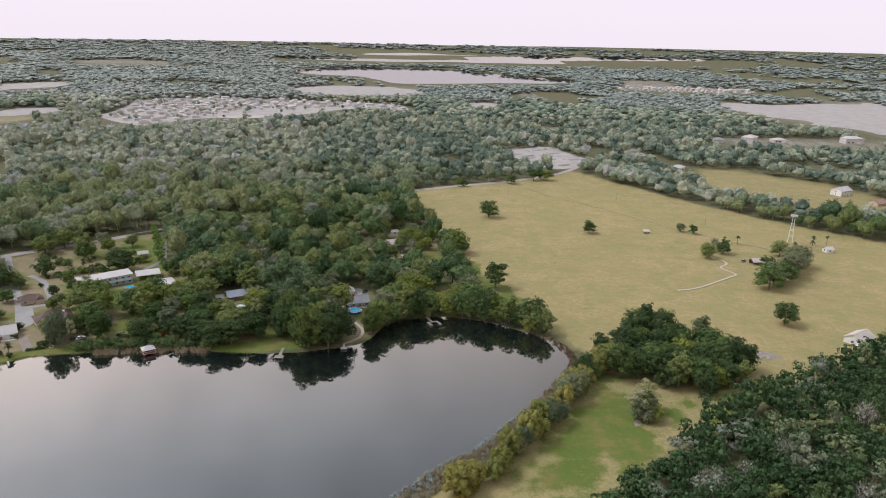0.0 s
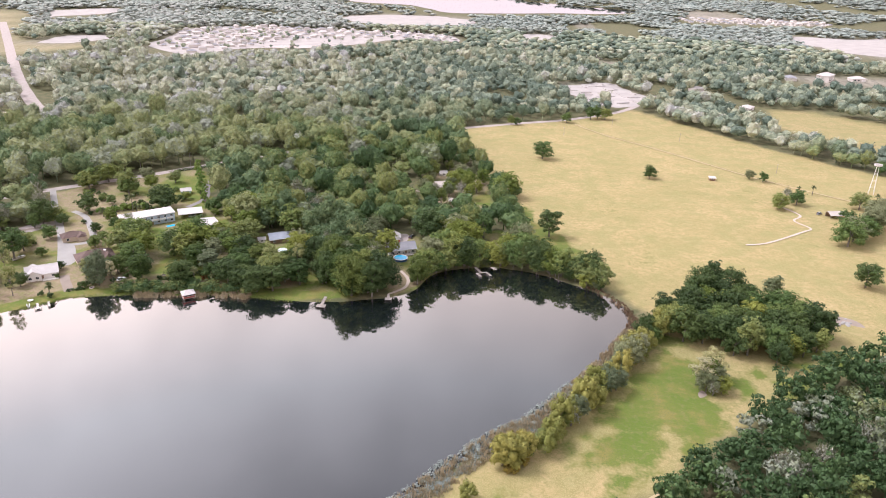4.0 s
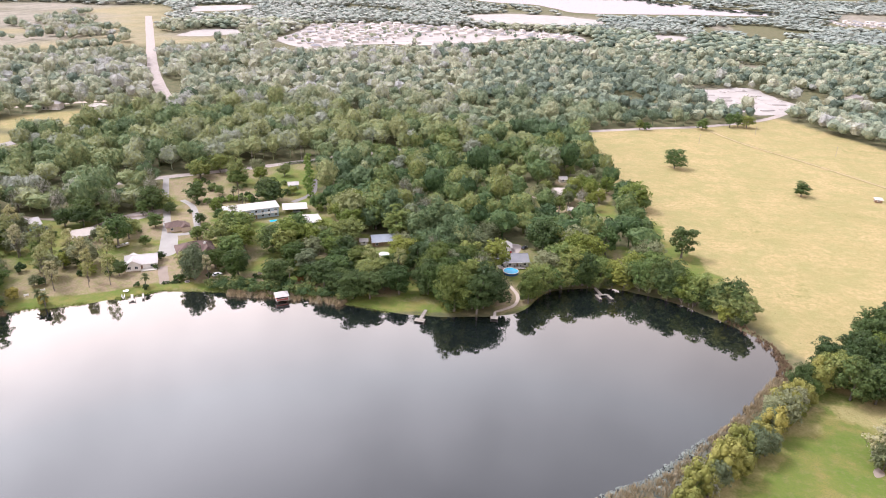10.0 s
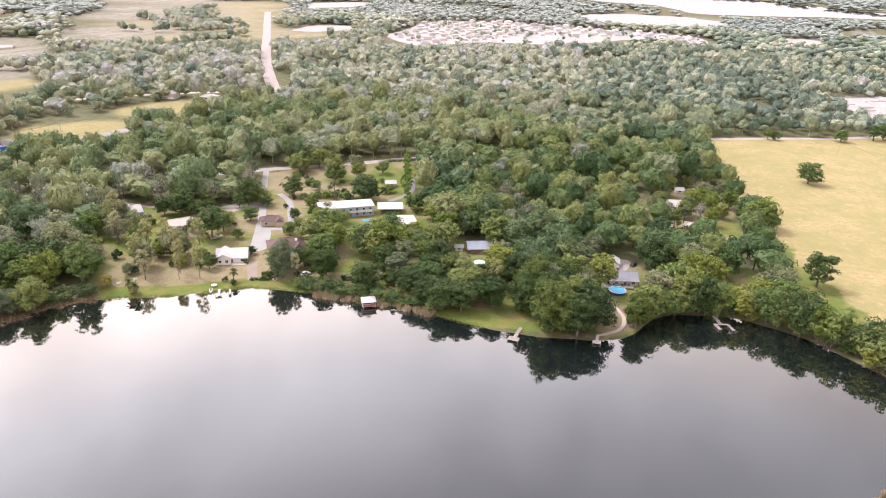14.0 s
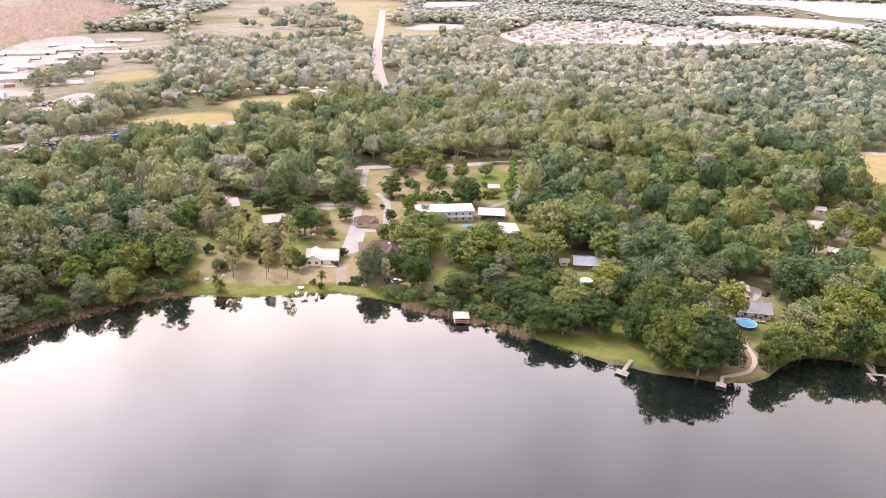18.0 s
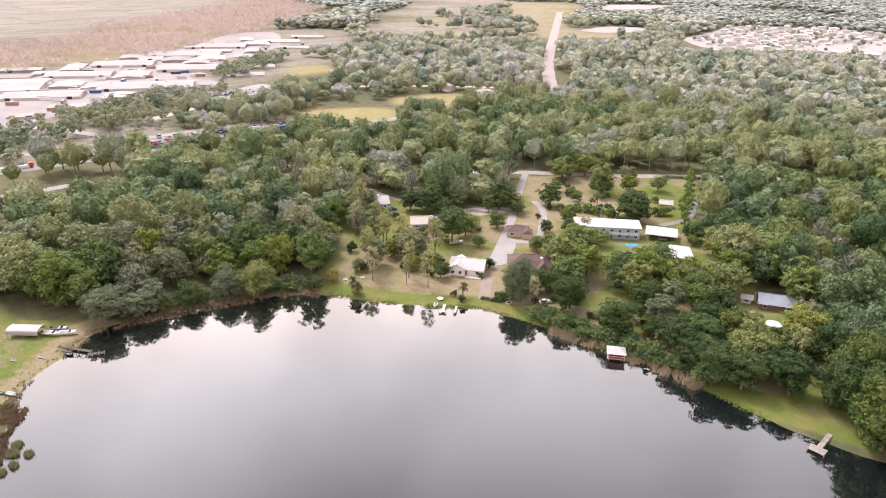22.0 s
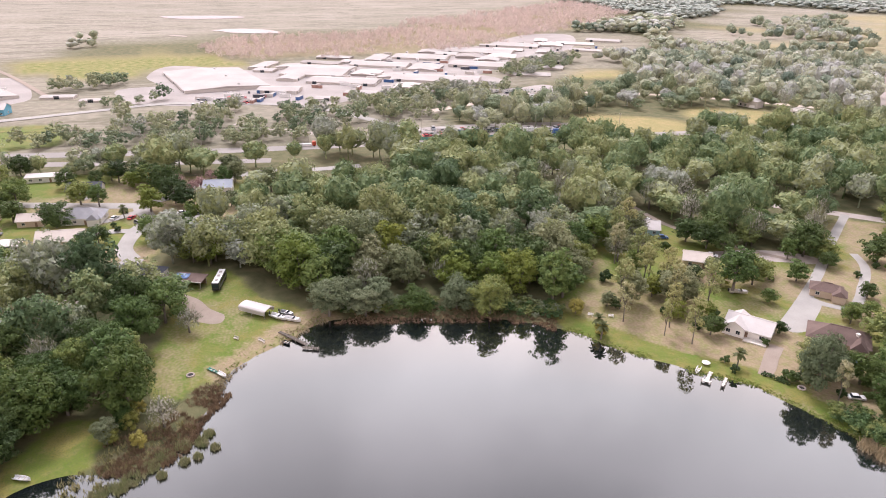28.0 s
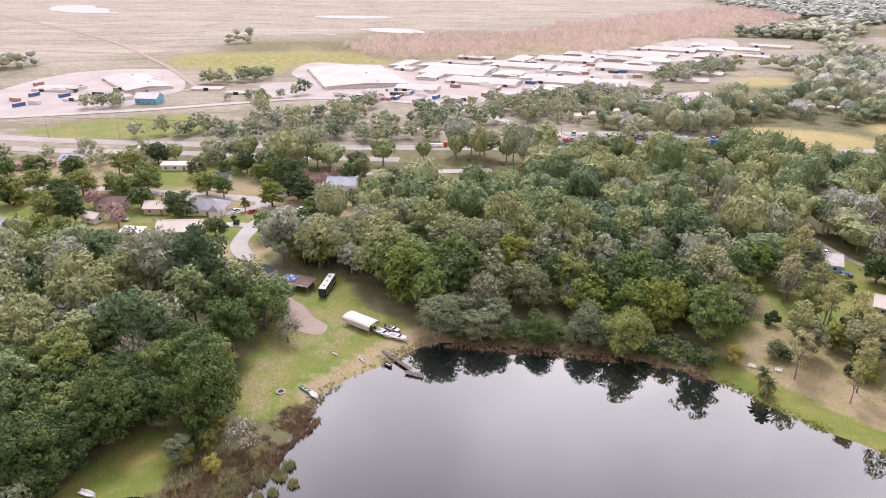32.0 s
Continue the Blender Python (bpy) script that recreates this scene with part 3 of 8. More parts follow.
OPEN.append((curve([(-246, 261), (-242, 272), (-225, 278), (-220, 268), (-238, 254)], steps=4), 0.0))
OPEN.append((curve([(-252, 148), (-240, 160), (-222, 153), (-204, 130), (-211, 120), (-226, 131), (-238, 138)], steps=4), 0.0))

OPEN.append((curve([(-905, 60), (-1020, 70), (-1150, 200), (-1230, 450), (-1500, 900), (-1300, 1050), (-1050, 760), (-920, 420), (-860, 250)], steps=4), 0.0))
OPEN.append((curve([(-84, 520), (-72, 520), (-54, 482), (-46, 456), (-58, 456), (-70, 484)], steps=4), 0.0))
for a, b, wide in (((-292, 438), (-226, 518), 13), ((-378, 360), (-350, 382), 11), ((-332, 396), (-310, 416), 10)):
    n = np.array((b[1] - a[1], a[0] - b[0])) / math.hypot(b[0] - a[0], b[1] - a[1])
    OPEN.append((np.array([a, b, np.array(b) + n * wide, np.array(a) + n * wide]), 0.0))
OPEN.append((curve([(-760, 20), (-900, -60), (-1010, 90), (-1010, 230), (-850, 250), (-770, 150)], steps=4), 0.0))

# name, control points, width, surface, words
ROADS = [
    ("main_road", [(-560, 190), (-470, 285), (-415, 337), (-377, 362), (-328, 399), (-289, 439), (-250, 474), (-205, 520), (-120, 600), (-50, 662), (20, 706), (75, 738), (140, 800), (190, 900)], 7.0, "gravel", "pale worn country road along the woods"),
    ("drive", [(-289, 439), (-263, 400), (-241, 369), (-222, 338), (-216, 328)], 3.8, "concrete", "pale concrete lane down to the lakeside houses"),
    ("boat_ramp", [(-207, 316), (-203, 310), (-199, 305), (-195.5, 300)], 4.2, "litter_sand", "grey gravel boat ramp into the lake"),
    ("drive", [(-253, 402), (-241, 394), (-228, 377), (-218, 360), (-227, 352), (-232, 356)], 3.6, "concrete", "pale curved drive past a garage"),
    ("drive", [(-330, 350), (-306, 350), (-284, 357), (-266, 366), (-256, 374)], 2.8, "litter_sand", "gravel drive between woodland houses"),
    ("drive", [(-197, 515), (-196, 470), (-186, 440), (-190, 420)], 3.6, "asphalt", "dark curved asphalt drive"),
    ("dirt_track", [(-130, 600), (-88, 540), (-68, 502), (-58, 482), (-46, 474)], 2.4, "litter_sand", "pale sandy track through the trees"),
    ("highway", [(-620, -330), (-560, -90), (-530, 0), (-513, 70), (-492, 170), (-480, 260), (-462, 370), (-449, 449), (-440, 520), (-446, 600), (-438, 675)], 11.0, "highway", "sunlit two-lane highway"),
    ("highway", [(-600, -330), (-538, -90), (-508, 0), (-492, 75), (-474, 145), (-462, 200)], 9.0, "highway", "parallel carriageway of the highway"),
    ("straight_road", [(-440, 672), (-464, 690), (-583, 842), (-812, 1159), (-1000, 1420)], 13.0, "gravel", "long straight pale road through the woods"),
    ("bend_road", [(-560, 330), (-600, 440), (-590, 500), (-555, 560), (-500, 620), (-445, 660)], 8.0, "sand", "pale bending road beside a meadow"),
    ("residential_street", [(-470, -60), (-439, 10), (-434, 36), (-428, 63), (-415, 98), (-404, 130)], 7.0, "concrete", "bright concrete street between houses"),
    ("residential_street", [(-340, 130), (-352, 127), (-371, 131), (-383, 136), (-404, 133), (-412, 145), (-424, 158), (-440, 185), (-437, 215), (-436, 245)], 7.0, "concrete", "bright winding concrete street"),
    ("drive", [(-371, 131), (-373, 118), (-367, 108)], 5.0, "concrete", "concrete driveway with parked cars"),
    ("drive", [(-396, 133), (-388, 121), (-386, 114)], 4.5, "concrete", "concrete driveway with a parked car"),
    ("drive", [(-420, 108), (-432, 104), (-437, 100)], 4.0, "concrete", "short concrete driveway"),
    ("drive", [(-392, 142), (-384, 152), (-380, 158)], 4.5, "concrete", "concrete driveway with parked cars"),
    ("drive", [(-340, 131), (-330, 127), (-322, 130)], 8.0, "concrete", "concrete forecourt of a house"),
    ("footpath", [(-46, 345), (-41, 336), (-41, 327), (-45, 321), (-48, 318)], 1.6, "sand", "pale winding path down to a jetty"),
    ("field_track", [(147, 410), (162, 416), (190, 438), (197, 445), (192, 458), (200, 470), (192, 492), (204, 505)], 1.5, "sand", "pale sandy track winding across the pasture"),
    ("field_track", [(16, 168), (29, 178), (37, 183), (44, 187), (54, 195)], 1.0, "track", "narrow sandy track along the wood's edge"),
    ("field_track", [(76, 716), (102, 672), (138, 631), (194, 559), (237, 516), (262, 498)], 1.3, "track", "faint pale track across the pasture"),
    ("works_road", [(-594, -60), (-612, 40), (-628, 95), (-641, 160), (-600, 250), (-500, 300)], 8.0, "concrete", "bright road through the works"),
    ("marsh_road", [(-700, 60), (-874, -10), (-1150, -160), (-1800, -620)], 4.5, "litter_sand", "straight pale road across the marsh"),
]
ROAD_LINES = [(curve(p, False, 8), w) for _, p, w, _, _ in ROADS]


def road_gap(x, y):
    d = np.full(np.shape(x), 1e9)
    for line, w in ROAD_LINES:
        d = np.minimum(d, away(x, y, line, False) - w / 2)
    return d


def far_rise(x, y):
    """Bends the land up beyond three kilometres, to fit the skyline as the camera sees it."""
    r = np.hypot(np.asarray(x) + 40, np.asarray(y) - 60)
    side = np.degrees(np.arctan2(-np.asarray(x) - 40, np.asarray(y) - 60))
    last = np.interp(side, (-31, 0, 32), (0.56, 0.94, 1.25))
    t = np.clip((r - 3000) / 1850, 0, 1)
    dip = 2.862 * (1 - t) + last * t
    return np.where(r > 3000, 150 - r * np.tan(np.radians(dip)), 0.0)


# ---- ground: one sheet, dipping under the lake and reaching the horizon ----
def spread(lo, hi, step, out_lo, out_hi):
    core = list(np.arange(lo, hi + 0.1, step))
    a, g = [], step
    v = lo
    while v > out_lo:
        g *= 1.16
        v -= g
        a.append(max(v, out_lo))
    b, g, v = [], step, hi
    while v < out_hi:
        g *= 1.16
        v += g
        b.append(min(v, out_hi))
    return np.array(a[::-1] + core + b)


gx, gy = spread(-540, 330, 3.0, -4850, 4850), spread(60, 700, 3.0, -2500, 4850)
GX, GY = np.meshgrid(gx, gy)
flat = (GX.ravel(), GY.ravel())
LAKE_D = away(*flat, LAKE)
wob = wave(*flat, 14, 1) * 3 + wave(*flat, 5, 2) * 1.2
gz = np.clip(0.10 * (LAKE_D + 0.35 * wob) - 0.35, -2.0, 0.0) + far_rise(*flat)
cover = np.zeros((len(gz), 4))


def lay(channel, line, amount, soft=4.0, grow=0.0):
    w = amount * (1 - smooth(away(*flat, line) + wob - grow, -soft, soft))
    for c in range(4):
        cover[:, c] = np.maximum(cover[:, c], w) if c == channel else cover[:, c] * (1 - w * (c > channel))


lay(0, PASTURE, 1.0, 3, 2)
for line in (WEST_MEADOW, NORTH_MEADOW, EAST_YARDS, FARMLAND, HAYFIELD, BEND_MEADOW, MARSH_FIELD):
    lay(0, line, 0.85, 8)
mixed = np.clip(0.60 + 0.9 * wave(*flat, 26, 5) + 0.4 * wave(*flat, 9, 6), 0, 1)
for line in (YARDS, POOL_LOT, WEST_LOT, STREETS, HOMESTEAD, WEST_GAP, curve([(-4, 352), (5, 354), (9, 405), (-1, 406)])):
    w = 1 - smooth(away(*flat, line) + wob, -3, 4)
    cover[:, 1] = np.maximum(cover[:, 1], w)
    cover[:, 2] = np.maximum(cover[:, 2], w * mixed * (0.5 if line is WEST_LOT else 0.0 if line is WEST_GAP else 0.9))
green = (1 - smooth(away(*flat, curve([(52, 262), (75, 290), (92, 265), (66, 225), (34, 205)])) + 3 * wob, -10, 12)) * 0.85
green = np.maximum(green, (1 - smooth(away(*flat, curve([(50, 356), (26, 374), (19, 402), (17, 452), (28, 448), (34, 412), (54, 378)])) + 2 * wob, -4, 6)) * 0.95)
green = np.maximum(green, smooth(wave(*flat, 46, 11) + 0.5 * wave(*flat, 17, 12) + 0.4 * wave(*flat, 6, 13), 0.35, 1.1) * 0.32 * cover[:, 0])
cover[:, 1] = np.maximum(cover[:, 1], green)
strip = (1 - smooth(away(*flat, curve([(22, 150), (45, 185), (75, 215), (108, 245), (150, 280), (150, 292), (100, 278), (80, 288), (62, 266), (34, 228), (6, 198), (-16, 160)])) + 2 * wob, -5, 8)) * 0.95
cover[:, 1] = np.maximum(cover[:, 1], strip * np.clip(0.34 + 0.7 * wave(*flat, 24, 15) + 0.6 * wave(*flat, 9, 16) + 0.35 * wave(*flat, 4, 17), 0.15, 1))
verge = (1 - smooth(np.abs(LAKE_D - 5.0) + wob * 0.7, 2.0, 6.0)) * (flat[0] < -60) * (flat[0] > -240) * (flat[1] > 255)
shore = (1 - smooth(np.abs(LAKE_D - 2.0) + wob * 0.4, 1.5, 5))
cover[:, 2] = np.maximum(cover[:, 2], shore * np.where(flat[0] < -180, np.where(((flat[1] > 194) & (flat[0] < -238)) | (flat[1] < 128), 0.0, 0.6), 0.25))
cover[:, 1] = np.maximum(cover[:, 1], verge)
cover[:, 2] *= 1 - 0.9 * verge
tan = (1 - smooth(away(*flat, curve([(-264, 284), (-228, 272), (-200, 298), (-225, 316), (-255, 318)])) + 2 * wob, -6, 8)) * 0.62
tan = np.maximum(tan, (1 - smooth(away(*flat, curve([(-112, 318), (-104, 314), (-92, 322), (-96, 332), (-108, 330)])) + wob, -4, 4)) * 0.8)
tan = np.maximum(tan, (1 - smooth(away(*flat, curve([(-243, 152), (-252, 153), (-259, 162), (-269, 171), (-276, 181), (-279, 190), (-266, 194), (-257, 178), (-244, 160)])) + 0.6 * wob, -2, 3)) * 0.95)
cover[:, 2] = np.maximum(cover[:, 2], tan * (1 - 0.8 * verge))
mud = 1 - smooth(away(*flat, curve([(-214, 127), (-222, 124), (-227, 130), (-228, 138), (-238, 145), (-244, 150), (-238, 157), (-228, 150), (-216, 144), (-212, 135)])) + 0.7 * wob, -2, 3)
cover *= (1 - 0.9 * mud)[:, None]
lay(3, MARSH, 1.0, 30)
lay(3, curve([(-840, 0), (-840, 260), (-880, 450), (-985, 700), (-1035, 730), (-935, 430), (-905, 240), (-905, 30)]), 0.6, 12)
lay(3, WORKS, 0.75, 12)
lay(3, SUBURB, 0.85, 15)
lay(3, NURSERY, 0.9, 8)
lay(3, FARMLAND, 0.45, 20)
lay(3, HAYFIELD, 0.35, 20)
for line in [SAND_FLAT, EAST_PATCH, EAST_SUBURB, EAST_FARMS] + CLEARINGS:
    lay(3, line, 0.9, 8)
lay(2, CYPRESS, 0.7, 25)
lay(0, MARSH_FIELD, 0.9, 8)
cover[:, 1] = np.maximum(cover[:, 1], 0.55 * (1 - smooth(away(*flat, MARSH_FIELD), -8, 8)))
verdant = 0.9 * (1 - smooth(away(*flat, curve([(-549, -20), (-582, 10), (-594, 69), (-560, 90), (-530, 80), (-526, 30)])) + wob, -4, 4))
cover[:, 1] = np.maximum(cover[:, 1], verdant)
cover[:, 3] *= 1 - verdant
cover[:, 3] *= 1 - (1 - smooth(away(*flat, MARSH_FIELD), -8, 8)) * 0.9
nx, ny = len(gx), len(gy)
idx = np.arange(nx * ny).reshape(ny, nx)
quads = np.stack([idx[:-1, :-1], idx[:-1, 1:], idx[1:, 1:], idx[1:, :-1]], -1).reshape(-1, 4)
gm = bpy.data.meshes.new("ground")
gm.vertices.add(nx * ny)
gm.vertices.foreach_set("co", np.stack([*flat, gz], 1).astype(np.float32).ravel())
gm.loops.add(len(quads) * 4)
gm.loops.foreach_set("vertex_index", quads.astype(np.int32).ravel())
gm.polygons.add(len(quads))
gm.polygons.foreach_set("loop_start", np.arange(0, len(quads) * 4, 4, dtype=np.int32))
gm.update(calc_edges=True)
gm.polygons.foreach_set("use_smooth", np.ones(len(quads), bool))
gm.attributes.new("cover", "FLOAT_COLOR", "POINT").data.foreach_set("color", np.clip(cover, 0, 1).astype(np.float32).ravel())
gm.materials.append(MAT["ground"])
tagged(new("ground", gm), "pasture, lawns, leaf litter and woodland floor", "ground", kind="structure")


def sheet(name, line, z, mat, label, category):
    c = line.mean(0)
    n = len(line)
    v = [(c[0], c[1], z)] + [(p[0], p[1], z) for p in line]
    bm = bmesh.new()
    vs = [bm.verts.new(p) for p in v[1:]]
    f = bm.faces.new(vs)
    bmesh.ops.triangulate(bm, faces=[f])
    bmesh.ops.recalc_face_normals(bm, faces=bm.faces[:])
    me = bpy.data.meshes.new(name)
    bm.to_mesh(me)
    bm.free()
    if me.polygons[0].normal.z < 0:
        me.flip_normals()
    me.materials.append(mat)
    return tagged(new(name, me), label, category, kind="structure")


WATERS = []
box = [(LAKE[:, 0].min() - 8, LAKE[:, 1].min() - 8), (LAKE[:, 0].max() + 8, LAKE[:, 1].min() - 8), (LAKE[:, 0].max() + 8, LAKE[:, 1].max() + 8), (LAKE[:, 0].min() - 8, LAKE[:, 1].max() + 8)]
sheet("lake_water", np.array(box), -0.35, MAT["water"], "still lake mirroring a pale cloudy sky", "lake")
for pts in ([(-565, 2676), (-444, 2415), (-329, 2400), (-219, 2255), (-155, 2105), (12, 2145), (190, 2245), (354, 2394), (457, 2448), (346, 2642), (228, 2720), (60, 2900), (-33, 3080), (-225, 3062), (-445, 2926)],
            [(-865, 3515), (-632, 3448), (-258, 3490), (17, 3600), (586, 3633), (788, 3784), (1209, 3808), (1499, 3800), (1671, 3859), (1292, 4091), (822, 4129), (340, 4126), (17, 3955), (-277, 3790), (-559, 3700)],
            [(-782, 4366), (-328, 4448), (18, 4330), (442, 4187), (18, 4085), (-447, 3980), (-470, 4150)],
            [(-400, 1205), (-350, 1195), (-300, 1230), (-275, 1272), (-310, 1258), (-360, 1235)],
            [(-1190, 190), (-1120, 240), (-1090, 320), (-1140, 330), (-1210, 270)],
            [(-1125, 150), (-1105, 165), (-1090, 190), (-1112, 180)],
            [(-1430, 110), (-1350, 160), (-1345, 300), (-1400, 320), (-1440, 230)],
            [(-1700, -400), (-1500, -330), (-1420, -150), (-1560, -200), (-1750, -320)]):
    line = curve(pts, True, 6)
    if pts[0][0] < -1100:
        line = line.mean(0) + (line - line.mean(0)) * 0.62
    size = min(np.ptp(line[:, 0]), np.ptp(line[:, 1]))
    line += np.stack([wave(line[:, 0], line[:, 1], size / 6, 3), wave(line[:, 0], line[:, 1], size / 6, 4)], 1) * size * 0.05
    WATERS.append(line)
    ob = sheet("water", line, 0.4, MAT["water"], "pale distant water", "water")
    for v in ob.data.vertices:
        v.co.z += float(far_rise(v.co.x, v.co.y)) * 1.004


def ribbon(name, line, width, z, mat, label, category="road"):
    d = np.gradient(line, axis=0)
    nrm = np.stack([-d[:, 1], d[:, 0]], 1) / np.linalg.norm(d, axis=1)[:, None]
    edge = width / 2 * (1 + 0.10 * wave(line[:, 0], line[:, 1], 6, 9))[:, None]
    a, b = line + nrm * edge, line - nrm * edge
    v = [(*p, z) for p in a] + [(*p, z) for p in b]
    n = len(line)
    f = [(i + n, i + n + 1, i + 1, i) for i in range(n - 1)]
    me = mesh(name, v, f, mat)
    if me.polygons[0].normal.z < 0:
        me.flip_normals()
    return tagged(new(name, me), label, category, kind="structure")


for i, ((nm, _, w, s, words), (line, _)) in enumerate(zip(ROADS, ROAD_LINES)):
    ribbon(nm, line, w, 0.05 + 0.012 * i, MAT[s], words)
sheet("gravel_yard", curve([(-67, 389), (-63, 376), (-54, 377), (-48, 386), (-50, 397)], True, 5), 0.03, MAT["gravel"], "grey gravel yard behind a house", "gravel yard")
for line in (EAST_FARMS, SAND_FLAT, CLEARINGS[0], CLEARINGS[1], CLEARINGS[5], NURSERY, SUBURB):
    size = min(np.ptp(line[:, 0]), np.ptp(line[:, 1]))
    line = line + (0.03 if line is SUBURB else 0.09) * size * np.stack([wave(line[:, 0], line[:, 1], size / 7, 91), wave(line[:, 0], line[:, 1], size / 7, 92)], 1)
    sheet("sand_flat", line, 0.25, MAT["sand_flat"], "wide bare flat of sand, paled for haze", "sand flat")
sheet("gravel_turn", curve([(-274, 343), (-268, 346), (-262, 356), (-256, 368), (-250, 380), (-255, 384), (-264, 377), (-270, 364), (-273, 352)], True, 5), 0.028, MAT["gravel"], "pale gravel turning place behind the tan house", "gravel drive")
sheet("forecourt", curve([(-214, 327), (-211, 332), (-217, 343), (-224, 353), (-229, 354), (-228, 350), (-221, 339)], True, 5), 0.025, MAT["concrete"], "broad pale concrete forecourt beside the drive", "forecourt")
sheet("sand_patch", curve([(149, 317), (153, 321), (160, 325), (168, 322), (170, 315), (162, 317), (156, 314)], True, 5), 0.02, MAT["litter_sand"], "bare sandy patch in the pasture", "sand patch")
sheet("sand_patch", curve([(80, 252), (82, 254), (83, 251), (80, 249)], True, 5), 0.02, MAT["litter_sand"], "bare sand under a mossy tree", "sand patch")
sheet("gravel_patch", curve([(-314, 140), (-305, 141), (-297, 145), (-289, 147), (-281, 151), (-278, 157), (-283, 159), (-289, 155), (-297, 152), (-304, 147), (-312, 144)], True, 5), 0.02, MAT["litter_sand"], "patch of bare pale gravel on the lawn", "gravel patch")

